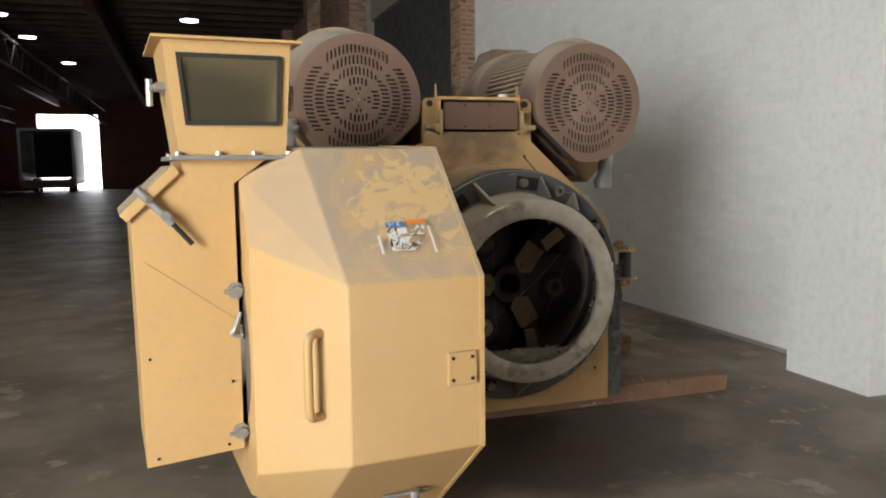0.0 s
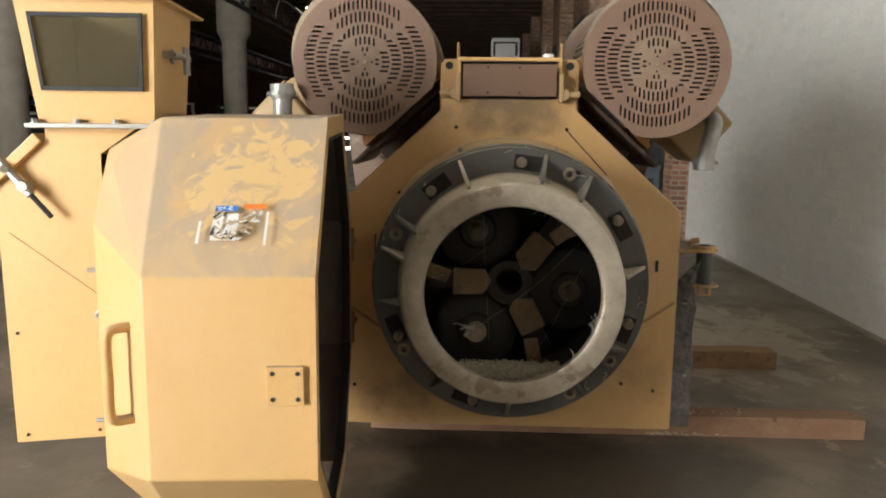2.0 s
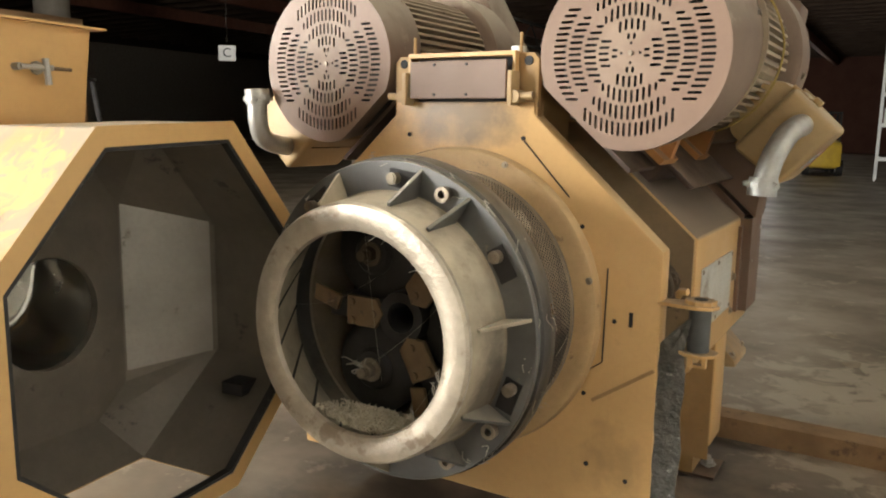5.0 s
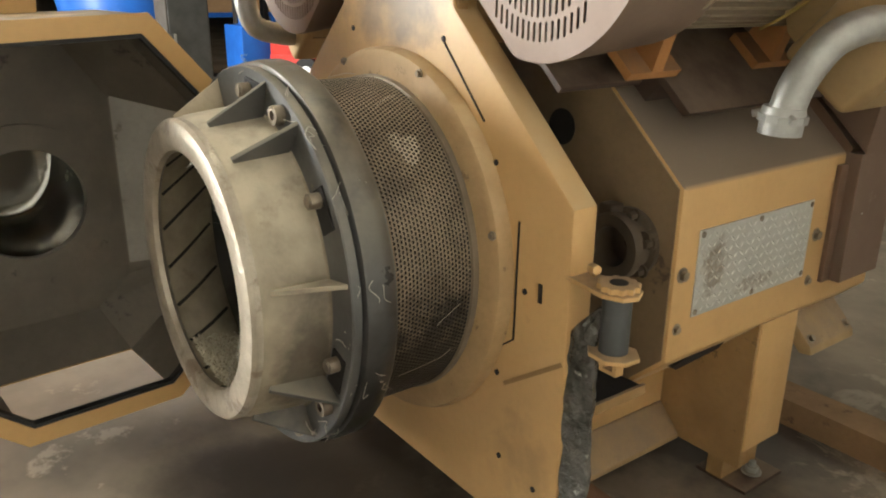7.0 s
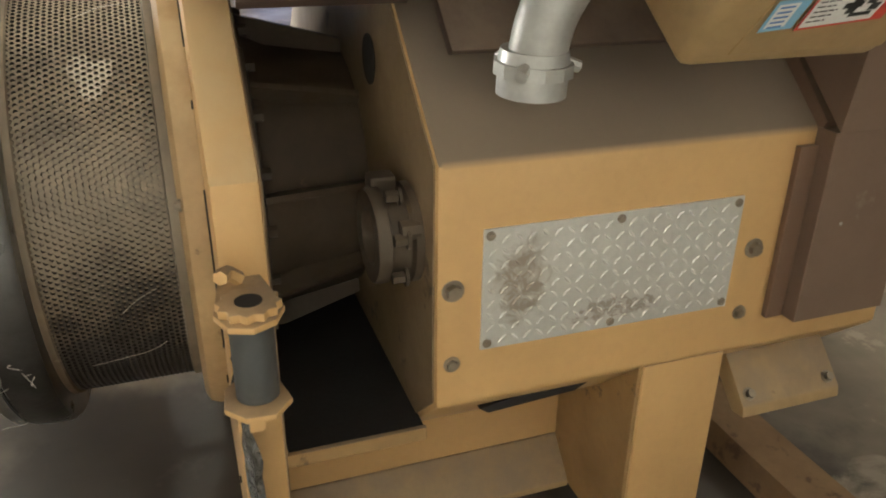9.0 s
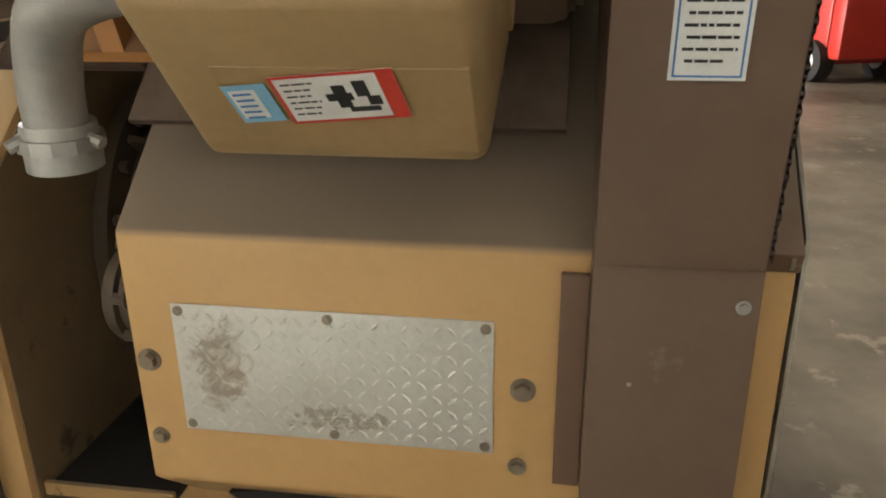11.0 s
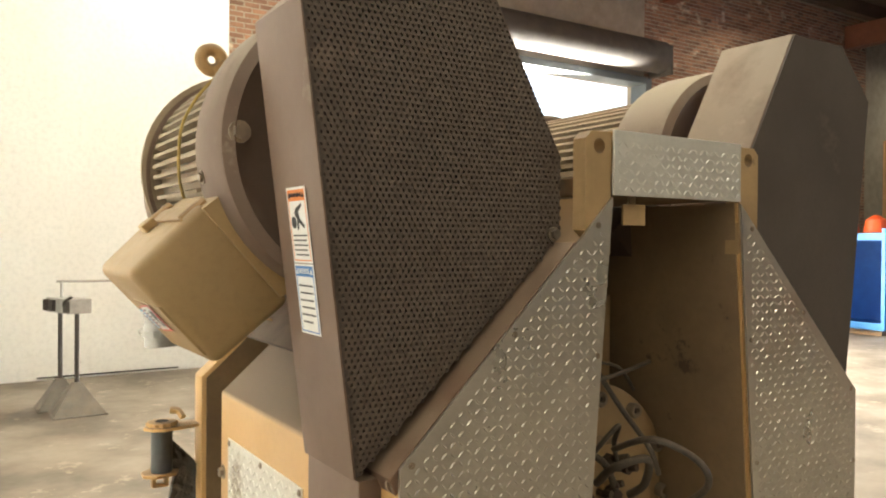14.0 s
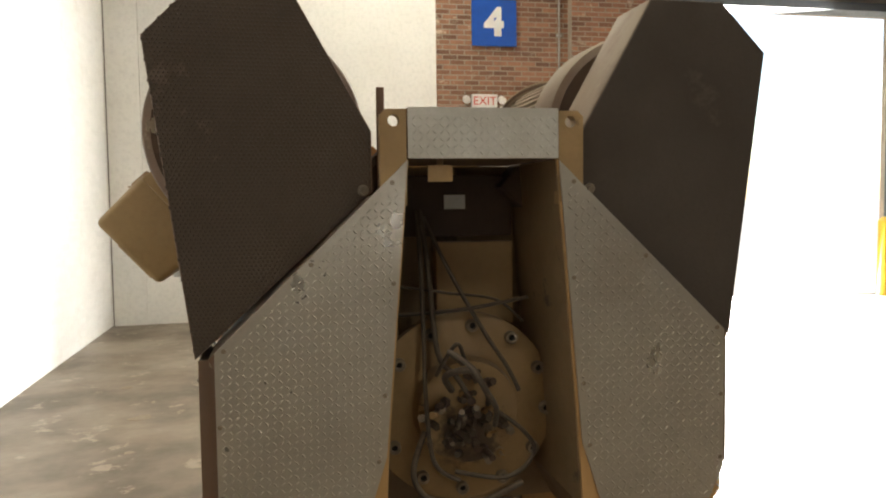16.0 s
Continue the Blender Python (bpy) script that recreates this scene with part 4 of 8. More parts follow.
for x, y, z, mat in ((0.125, 1.435, 1.612, TAN_EAR), (0.0, 1.06, 1.528, LINER)):
    part("tag_plate", block(bmesh.new(), x - 0.036, x + 0.036, y, y + 0.006, z - 0.024, z + 0.024), mat, mill)
part("tag_bracket", block(bmesh.new(), 0.115, 0.135, 1.428, 1.4345, 1.59, 1.656), BAY, mill)
part("tag_bracket", block(bmesh.new(), -0.015, 0.015, 1.02, 1.0595, 1.51, 1.545), BAY, mill)

# side tread plate with its bolts, on both sides
for s in (1, -1):
    sp = part("side_tread_plate", block(bmesh.new(), min(s * 0.765, s * 0.769), max(s * 0.765, s * 0.769), 0.47, 1.02, 0.722, 0.968, 0.001), PLATE_STAINED if s > 0 else GALV_SIDE, mill, "galvanised tread plate with worn paint")
    part("tread", treads(bmesh.new(), (s * 0.769, 0.475 if s > 0 else 1.015, 0.727), (0, s, 0), (0, 0, 1), 21, 9, 0.0258, lambda a, b: True, 0.0018), PLATE_STAINED if s > 0 else GALV_SIDE, sp)
    bolt_part("screw", [(s * 0.769, y, z) for y, z in ((0.483, 0.955), (0.745, 0.955), (1.007, 0.955), (0.483, 0.735), (0.745, 0.735), (1.007, 0.735))], (s, 0, 0), sp, 0.006, 0.004)
    bolt_part("bolt", [(s * 0.765, y, z) for y, z in ((0.415, 0.855), (1.068, 0.847))], (s, 0, 0), mill, 0.0145, 0.014)
    bolt_part("bolt", [(s * 0.765, y, z) for y, z in ((0.415, 0.70), (1.062, 0.698))], (s, 0, 0), mill, 0.011, 0.010)

# legs and base
for s in (1, -1):
    lo, hi = sorted((s * 0.66, s * 0.765))
    part("leg", block(bmesh.new(), lo, hi, 0.845, 1.045, 0.15, 0.604, 0.006), TAN, mill, "", 35)
    lo, hi = sorted((s * 0.64, s * 0.70))
    part("leg_foot", block(bmesh.new(), lo, hi, 0.846, 1.044, 0.012, 0.151, 0.003), TAN_WORN, mill)
    lo, hi = sorted((s * 0.30, s * 0.76))
    part("web", block(bmesh.new(), lo, hi, 0.835, 0.845, 0.09, 0.60, 0.002), TAN_WORN, mill)
    lo, hi = sorted((s * 0.41, s * 0.44))
    part("base_rail", block(bmesh.new(), lo, hi, 0.11, 0.834, 0.195, 0.452, 0.004), TAN, mill)
    part("base_ledge", prism(bmesh.new(), [(s * x, z) for x, z in ((0.41, 0.194), (0.442, 0.194), (0.527, 0.104), (0.527, 0.086), (0.41, 0.086))], fxz, 0.11, 0.833, 0.004), TAN_EAR, mill, "sloping ledge grey with dust")
    lo, hi = sorted((s * 0.60, s * 0.79))
    part("foot_pad", block(bmesh.new(), lo, hi, 0.85, 1.06, 0.0, 0.012, 0.002), BROWN_DARK, mill)
    part("anchor_bolt", rod(hexbolt(bmesh.new(), (s * 0.745, 0.95, 0.03), (0, 0, 1), 0.022, 0.02), (s * 0.745, 0.95, 0.0), (s * 0.745, 0.95, 0.068), 0.011, 10), ZINC, mill)
    rb = part("rear_bracket", prism(bmesh.new(), [(s * x, z) for x, z in ((0.64, 0.575), (0.675, 0.59), (0.795, 0.462), (0.800, 0.436), (0.76, 0.43), (0.66, 0.53))], fxz, 1.10, 1.37, 0.004), TAN_EAR, mill, "dusty tilted bracket", 35)
    w = Vector((0.729 * s, 0, 0.684))
    for y, k in ((1.125, 0.12), (1.345, 0.12), (1.345, 0.85), (1.125, 0.85)):
        p = Vector((s * (0.675 + 0.12 * k), y, 0.59 - 0.128 * k))
        part("bolt", hexbolt(bmesh.new(), p, w, 0.010, 0.014), BOLT, rb)

# hinge post beside the plate
bm = prism(bmesh.new(), [(0.70, 0.025), (0.745, 0.018), (0.86, 0.002), (0.905, 0.02), (0.918, 0.055), (0.90, 0.09), (0.86, 0.108), (0.745, 0.085)], fxy, 0.920, 0.931, 0.002)
part("hinge_lug", bm, TAN, mill, "tan hinge lug with chipped edge", 35)
bm = prism(bmesh.new(), [(0.80, 0.035), (0.83, 0.005), (0.885, 0.0), (0.92, 0.03), (0.922, 0.075), (0.885, 0.105), (0.82, 0.09)], fxy, 0.768, 0.779, 0.002)
part("hinge_lug", bm, TAN, mill, "", 35)
bm = bmesh.new()
teeth = []
for k in range(24):
    r = 0.050 if k % 2 else 0.042
    teeth.append((0.86 + r * math.cos(math.pi * k / 12 + 0.1), 0.055 + r * math.sin(math.pi * k / 12 + 0.1)))
prism(bm, teeth, fxy, 0.932, 0.946, 0.002)
sprocket = part("notched_disc", bm, TAN, mill, "tan notched disc", 35)
part("hole", rod(bmesh.new(), (0.86, 0.055, 0.94), (0.86, 0.055, 0.9475), 0.021, 20), BLACK, sprocket)
part("lug_scrap", tube(bmesh.new(), [(0.79, 0.05, 0.95), (0.80, 0.03, 0.968), (0.825, 0.02, 0.972)], 0.012, 6), TAN, mill)
part("hinge_pin", rod(bmesh.new(), (0.86, 0.055, 0.78), (0.86, 0.055, 0.93), 0.034, 24), MESH_STEEL, mill, "grey hinge pin", 35)
bm = bmesh.new()
for x0_, x1_, z0_, z1_ in ((0.838, 0.850, 0.728, 0.7675), (0.878, 0.890, 0.728, 0.7675), (0.850, 0.878, 0.728, 0.738)):
    block(bm, x0_, x1_, 0.035, 0.06, z0_, z1_, 0.001)
part("hinge_eye", bm, TAN, mill, "square eye under the hinge")
bm = bmesh.new()
rows = 22
grid = []
for i in range(rows + 1):
    z = 0.135 + (0.885 - 0.135) * i / rows
    w = 0.062 if z < 0.72 else 0.062 - 0.052 * (z - 0.72) / 0.165
    line = []
    for j in range(9):
        u = j / 8 * 2 - 1
        q = Vector((0.765 + 0.005 * math.sin(i * 0.9) + (0.072 * ((z - 0.72) / 0.165) ** 1.3 if z > 0.72 else 0), 0.035, z)) + Vector((u * w, 0.016 * noise.noise((u * 4, z * 14, 2)) - 0.008 * (1 - u * u), 0.0))
        line.append(bm.verts.new(q))
    grid.append(line)
for a, b in zip(grid, grid[1:]):
    for j in range(8):
        bm.faces.new((a[j], a[j + 1], b[j + 1], b[j]))
wrap = part("plastic_wrapped_strip", bm, PLASTIC, mill, "grey strip wrapped in torn clear plastic", 60)
sol = wrap.modifiers.new("thickness", "SOLIDIFY")
sol.thickness, sol.offset = 0.014, -1

def hole_sheet(outline, y0, y1, pitch, hole):
    """Flat sheet of six-sided cells, each with a hole, cut to a convex outline."""
    cx, cz = sum(p[0] for p in outline) / len(outline), sum(p[1] for p in outline) / len(outline)
    sides = []
    for p, q in zip(outline, outline[1:] + outline[:1]):
        n = Vector((q[1] - p[1], p[0] - q[0])).normalized()
        d = n.x * p[0] + n.y * p[1]
        sides.append((n, d) if n.x * cx + n.y * cz < d else (-n, -d))
    k6 = [(math.cos(radians(60 * k + 30)), math.sin(radians(60 * k + 30))) for k in range(6)]
    vs, fs, big = [], [], pitch / math.sqrt(3)
    x0, x1, z0, z1 = min(p[0] for p in outline), max(p[0] for p in outline), min(p[1] for p in outline), max(p[1] for p in outline)
    for j in range(int((z1 - z0) / (pitch * 0.866)) + 2):
        for i in range(int((x1 - x0) / pitch) + 2):
            x, z = x0 + (i + 0.5 * (j % 2)) * pitch, z0 + j * pitch * 0.866
            if any(n.x * x + n.y * z > d - big * 0.15 for n, d in sides):
                continue
            b = len(vs)
            for r, y in ((big, y1), (hole, y1), (hole * 0.92, y0)):
                vs += [(x + r * a, y, z + r * c) for a, c in k6]
            for k in range(6):
                m = (k + 1) % 6
                fs += [(b + k, b + m, b + 6 + m, b + 6 + k), (b + 6 + k, b + 6 + m, b + 12 + m, b + 12 + k)]
    me = bpy.data.meshes.new("perforated_screen")
    me.from_pydata(vs, [], fs)
    me.materials.append(GUARD_SHEET)
    return me


# belt guards
GUARD = [(0.824, 1.095), (0.938, 1.99), (0.787, 2.142), (0.545, 2.142), (0.318, 1.735), (0.318, 1.56)]
for s in (1, -1):
    pts = [(s * x, z) for x, z in GUARD]
    inner = [(s * x, z) for x, z in ((0.820, 1.102), (0.934, 1.988), (0.785, 2.138), (0.547, 2.138), (0.322, 1.734), (0.322, 1.563))]
    g = part("belt_guard", prism(bmesh.new(), pts, fxz, 1.165, 1.402, 0.004), BROWN_GUARD if s > 0 else BROWN_DUSTY, mill, "brown sheet-metal belt guard", 35)
    # Right: added sheet coloured as inner shade; left: screen clogged with dust.
    part("guard_screen", prism(bmesh.new(), inner, fxz, 1.402, 1.4035 if s > 0 else 1.408), SCREEN_SHADE if s > 0 else DUSTY_GUARD, g, "dark sheet added for the shade behind the screen" if s > 0 else "dark screen clogged with dust")
    if s > 0:
        ob = new("perforated_screen", hole_sheet(inner, 1.4042, 1.4085, 0.0128, 0.0037))
        ob.parent, ob.matrix_parent_inverse = g, at_world(g).inverted()
        tagged(ob, "dusty brown perforated screen", kind="stuff")
    lo, hi = sorted((s * 0.766, s * 0.815))
    sg = part("side_guard", block(bmesh.new(), lo, hi, 1.166, 1.404, 0.68, 1.094, 0.002), BROWN_GUARD, mill, "brown side guard panel")
    lo, hi = sorted((s * 0.766, s * 0.781))
    part("step_strip", block(bmesh.new(), lo, hi, 1.122, 1.165, 0.68, 1.06, 0.002), BROWN, sg)
    bolt_part("bolt", [(s * 0.8155, 1.380, 1.037)], (s, 0, 0), sg, 0.0075, 0.006, ZINC)
    part("hole", rod(bmesh.new(), (s * 0.806, 1.23, 0.90), (s * 0.8165, 1.23, 0.90), 0.004, 8), ZINC, sg)
    bm = bmesh.new()
    prism(bm, [(s * 0.296, 1.512), (s * 0.33, 1.548), (s * 0.782, 1.108), (s * 0.768, 1.075)], fxz, 1.17, 1.463, 0.002)
    part("edge_angle", bm, BROWN, mill)
    bolt_part("bolt", [(s * 0.345, 1.412, 1.565), (s * 0.765, 1.45, 1.095)], (0, 1, 0), mill, 0.011, 0.012)

# rear tread plates
for s in (1, -1):
    poly = [(s * x, z) for x, z in ((0.225, 1.648), (0.765, 1.125), (0.765, 0.69), (0.72, 0.59), (0.40, 0.59), (0.355, 0.62), (0.297, 0.80))]
    rp = part("rear_tread_plate", prism(bmesh.new(), poly, fxz, 1.466, 1.472), TREAD_REAR, mill, "dull aluminium tread plate with screws")

    def inside(a, b):
        z, x = 0.6 + b, 0.21 + a
        return 0.605 < z and x < 0.75 and x - 0.225 < (1.645 - z) * 1.032 - 0.03 and x > (0.237 + (1.64 - z) * 0.071 if z > 0.8 else 0.297 + (0.80 - z) * 0.33) + 0.012
    if s > 0:
        treads_bm = treads(bmesh.new(), (0.21, 1.472, 0.6), (1, 0, 0), (0, 0, 1), 29, 55, 0.0195, inside)
    else:
        treads_bm = treads(bmesh.new(), (-0.21, 1.472, 0.6), (-1, 0, 0), (0, 0, 1), 29, 55, 0.0195, inside)
    for v in treads_bm.verts:
        if v.co.y < 1.472:
            v.co.y = 2 * 1.472 - v.co.y
    part("tread", treads_bm, TREAD_REAR, rp)
    bolt_part("screw", [(s * x, 1.472, z) for x, z in ((0.27, 1.585), (0.50, 1.36), (0.74, 1.13), (0.755, 0.92), (0.27, 1.30), (0.30, 0.98), (0.32, 0.79), (0.755, 0.72))], (0, 1, 0), rp, 0.0045, 0.004, BOLT)
    ring = [(s * 0.262 + 0.017 * math.cos(radians(a)), 1.76 + 0.017 * math.sin(radians(a))) for a in range(0, 360, 24)]
    part("rear_lifting_ear", cut_sheet([(s * 0.226, 1.52), (s * 0.226, 1.792), (s * 0.285, 1.792), (s * 0.302, 1.775), (s * 0.302, 1.575)], [ring], fxz, 1.425, 1.465), TAN_EAR, mill, "", 35)
tp = part("top_tread_plate", block(bmesh.new(), -0.223, 0.223, 1.466, 1.472, 1.653, 1.798, 0.001), GALV_SIDE, mill, "galvanised tread plate across the top")
tb = treads(bmesh.new(), (-0.22, 1.472, 1.657), (1, 0, 0), (0, 0, 1), 22, 6, 0.0198, lambda a, b: True)
for v in tb.verts:
    if v.co.y < 1.472:
        v.co.y = 2 * 1.472 - v.co.y
part("tread", tb, GALV_SIDE, tp)
part("top_box", block(bmesh.new(), -0.222, 0.222, 1.38, 1.465, 1.70, 1.797, 0.004), TAN_WORN, mill)
part("stop_bar", block(bmesh.new(), 0.245, 0.27, 1.12, 1.14, 1.50, 1.90, 0.003), BROWN, mill)

# hub flange and cables in the rear bay
hub = part("hub_flange", lathe(bmesh.new(), [(0.02, 1.12), (0.315, 1.12), (0.315, 1.155), (0.30, 1.165), (0.20, 1.165), (0.175, 1.18), (0.165, 1.235), (0.02, 1.235)], 0, ZC, 64), HUB_TAN, mill, "dirty tan bolted hub flange", 35)
for k in range(12):
    a = radians(30 * k + 4)
    p = Vector((0.272 * math.cos(a) - 0.01, 1.165, ZC + 0.272 * math.sin(a)))
    sb_bolt = part("socket_bolt", lathe(bmesh.new(), [(0.011, 1.162), (0.021, 1.162), (0.021, 1.186), (0.019, 1.189), (0.011, 1.189)], p.x, p.z, 14), BOLT, hub, "", 35)
    part("socket", rod(bmesh.new(), p, p + Vector((0, 0.012, 0)), 0.0115, 6), BLACK, sb_bolt)
rnd = random.Random(4)
for k in range(44):
    a = rnd.uniform(0, 6.28)
    r = rnd.uniform(0.02, 0.155)
    p = Vector((r * math.cos(a), 1.235, ZC - 0.03 + r * math.sin(a)))
    part("fitting", rod(rod(bmesh.new(), p, p + Vector((rnd.uniform(-0.03, 0.03), rnd.uniform(0.03, 0.08), rnd.uniform(-0.02, 0.03))), rnd.uniform(0.005, 0.013), 8), p, p + Vector((0, 0.02, 0)), rnd.uniform(0.010, 0.019), 6), rnd.choice((BROWN_DARK, GRIME, TAN_WORN, GRIME, BOLT)), hub)
CABLES = [([(0.13, 1.05, 1.50), (0.135, 1.15, 1.30), (0.14, 1.22, 1.05), (0.15, 1.30, 0.90), (0.13, 1.32, 0.72), (0.05, 1.33, 0.66)], 0.009),
          ([(0.12, 1.06, 1.50), (0.11, 1.15, 1.30), (0.10, 1.24, 1.05), (0.05, 1.28, 0.98), (0.0, 1.27, 0.90)], 0.011),
          ([(0.11, 1.06, 1.48), (0.04, 1.15, 1.30), (-0.05, 1.22, 1.12), (-0.12, 1.27, 1.00), (-0.16, 1.27, 0.92)], 0.009),
          ([(0.20, 1.10, 1.25), (0.05, 1.16, 1.23), (-0.12, 1.15, 1.20), (-0.22, 1.12, 1.12)], 0.006),
          ([(0.24, 1.15, 1.16), (0.0, 1.2, 1.18), (-0.22, 1.18, 1.21)], 0.008),
          ([(0.03, 1.29, 1.02), (0.115, 1.49, 1.10), (0.07, 1.575, 1.07), (0.035, 1.585, 1.01), (-0.03, 1.465, 0.92), (-0.07, 1.30, 0.82)], 0.010),
          ([(0.06, 1.26, 0.93), (0.10, 1.36, 1.00), (0.03, 1.40, 1.02), (-0.04, 1.33, 0.93), (-0.06, 1.26, 0.88)], 0.013),
          ([(-0.08, 1.26, 0.86), (-0.16, 1.32, 0.80), (-0.20, 1.30, 0.72), (-0.10, 1.33, 0.66), (0.06, 1.30, 0.68)], 0.009),
          ([(0.15, 1.26, 0.80), (0.20, 1.34, 0.70), (0.15, 1.36, 0.62), (0.0, 1.36, 0.60), (-0.15, 1.33, 0.64)], 0.012),
          ([(0.11, 1.26, 0.98), (0.06, 1.33, 1.09), (0.02, 1.28, 1.03), (-0.02, 1.26, 0.95)], 0.008)]
for pts, r in CABLES:
    part("cable", tube(bmesh.new(), pts, r * 0.82, 8), CABLE, mill, "dusty black cable", 60)

# motor platforms on the slopes
for s in (1, -1):
    bm = bmesh.new()
    n = Vector((0.665 * s, 0, 0.747))
    c0, tt = Vector((s * 0.606, 1.706)), Vector((0.742 * s, -0.67))
    def fp(a, b, d, c0=c0, tt=tt, s=s):
        return (c0.x + tt.x * a + 0.67 * s * b, d, c0.y + tt.y * a + 0.742 * b)
    prism(bm, [(-0.20, -0.292), (0.241, -0.292), (0.241, -0.276), (-0.20, -0.276)], fp, 0.101, 0.388, 0.002)
    part("cover_tray", bm, BROWN_DARK, mill, "dusty sloping tray under the motor")
    part("base_plate", prism(bmesh.new(), [(-0.27, -0.262), (0.375, -0.262), (0.384, -0.25), (0.384, -0.240), (-0.27, -0.240)], fp, 0.42, 1.12, 0.003), BROWN_DARK, mill, "dark brown motor base plate", 35)
    bm = bmesh.new()
    prism(bm, [(-0.25, -0.40), (0.25, -0.40), (0.25, -0.263), (-0.25, -0.263)], fp, 0.46, 1.10, 0.004)
    part("slide_base", bm, BROWN_DARK, mill, "", 35)

# ---- motors ----
def slots(rows, gap):
    """Outlines of the slots of a fan cover, in four fans of upright and level slots; rows of (radius, half length)."""
    out = []
    for q in range(4):
        for k, (r, h) in enumerate(rows):
            for i in range(-20, 21):
                u = i * gap + (gap / 2 if k % 2 else 0)
                if abs(u) >= r * 0.70:
                    continue
                v = math.sqrt(r * r - u * u)
                if abs(u) > v - 0.018:
                    continue
                w, hh = 0.0043, h * (0.6 if abs(u) > v - 0.035 else 1.0)
                c = [(u - w, v - hh + 0.003), (u - w * 0.5, v - hh), (u + w * 0.5, v - hh), (u + w, v - hh + 0.003), (u + w, v + hh - 0.003), (u + w * 0.5, v + hh), (u - w * 0.5, v + hh), (u - w, v + hh - 0.003)]
                rot = ((1, 0, 0, 1), (0, -1, 1, 0), (-1, 0, 0, -1), (0, 1, -1, 0))[q]
                out.append([(rot[0] * a + rot[1] * b, rot[2] * a + rot[3] * b) for a, b in c])
    return out


def motor(s, dy=0.0):
    x0, z0 = s * 0.606, 1.706
    t = Vector((0.742 * s, 0, -0.67))
    n = Vector((0.67 * s, 0, 0.742))
    c = Vector((x0, 0, z0))

    def loc(a, b, y):
        return c + t * a + n * b + Vector((0, y, 0))
    # the cover is round, cut flat towards the platform
    ax = c + n * 0.07
    ring = []
    for k in range(72):
        a = 2 * math.pi * k / 72
        p = Vector((0.303 * math.cos(a), 0, 0.303 * math.sin(a)))
        over = -p.dot(n) - 0.268
        if over > 0:
            p += n * over
        ring.append((p.x, p.z))
    mo = part("motor", lathe(bmesh.new(), [(0.02, 0.24), (0.315, 0.24), (0.315, 0.252), (0.258, 0.256), (0.258, 0.93), (0.02, 0.93)], ax.x, ax.z, 56), FIN, mill, "brown and tan electric motor with cooling fins", 35)
    part("fan_cover", cut_sheet(ring, slots(((0.030, 0.007), (0.052, 0.009), (0.088, 0.017), (0.133, 0.020), (0.184, 0.0215), (0.236, 0.0215)), 0.0188), lambda a, b, d: (x0 + a, d, z0 + b), 0.010, 0.014), FAN_R if s > 0 else FAN_L, mo, "dusty brown slotted fan cover")
    bm = bmesh.new()
    k = len(ring)
    prof = [(1.0, 0.012), (1.008, 0.02), (1.035, 0.262), (0.995, 0.262), (0.965, 0.03), (0.985, 0.0145)]
    loops = [[bm.verts.new((x0 + a * f + n.x * 0.22 * (y - 0.012), y, z0 + b * f + n.z * 0.22 * (y - 0.012))) for a, b in ring] for f, y in prof]
    for i in range(len(prof)):
        p, q = loops[i], loops[(i + 1) % len(prof)]
        for j in range(k):
            bm.faces.new((p[j], p[(j + 1) % k], q[(j + 1) % k], q[j]))
    part("cowl", bm, BROWN_DUSTY, mo, "brown fan cowl", 35)
    part("fan_back", rod(bmesh.new(), (x0, 0.12, z0), (x0, 0.13, z0), 0.27, 48), BLACK, mo)
    part("fan", rod(bmesh.new(), (x0, 0.04, z0), (x0, 0.12, z0), 0.06, 20), BLACK, mo)
    for i in range(8):
        part("fan_blade", block(bmesh.new(), 0.06, 0.25, 0.05, 0.115, -0.004, 0.004, 0.0, Matrix.Translation((x0, 0, z0)) @ Matrix.Rotation(math.pi * i / 4, 4, "Y")), BLACK, mo)
    part("centre_screw", rod(bmesh.new(), (x0, 0.004, z0), (x0, 0.012, z0), 0.008, 8), BOLT, mo)
    for i in range(46):
        a = radians(-140 + 280 * i / 45)
        d = t * math.sin(a) + n * math.cos(a)
        if d.dot(t) > 0.80 and abs(d.dot(n)) < 0.45 and s > 0:
            y1 = 0.68
        else:
            y1 = 0.90
        w = d.cross(Vector((0, 1, 0)))
        bm = bmesh.new()
        pts = [(0.225, 0.26), (0.280, 0.26), (0.288, 0.28), (0.292, y1 - 0.03), (0.280, y1), (0.225, y1)]
        prism(bm, pts, lambda r, y, e, d=d, w=w: ax + d * r + Vector((0, y, 0)) + w * e, -0.005, 0.005, 0.0)
        part("fin", bm, FIN, mo)
    part("end_bell", lathe(bmesh.new(), [(0.10, 0.90), (0.31, 0.90), (0.335, 0.915), (0.342, 0.95), (0.342, 1.09), (0.335, 1.112), (0.31, 1.125), (0.28, 1.105), (0.06, 1.10), (0.06, 1.0)], ax.x, ax.z, 64), BROWN_DUSTY, mo, "brown motor end bell", 35)
    bolt_part("bolt", [ax + (t * math.cos(radians(a)) + n * math.sin(radians(a))) * 0.30 + Vector((0, 1.122, 0)) for a in (45, 135, 225, 315)], (0, 1, 0), mo, 0.016, 0.014)
    for y, a in ((0.24, 60), (0.24, 120), (0.97, 30)):
        d = t * math.cos(radians(a)) + n * math.sin(radians(a))
        part("screw", hexbolt(bmesh.new(), (c + n * 0.045 + d * 0.313 if y < 0.5 else ax + d * 0.342) + Vector((0, y, 0)), d, 0.011, 0.008), BOLT, mo)
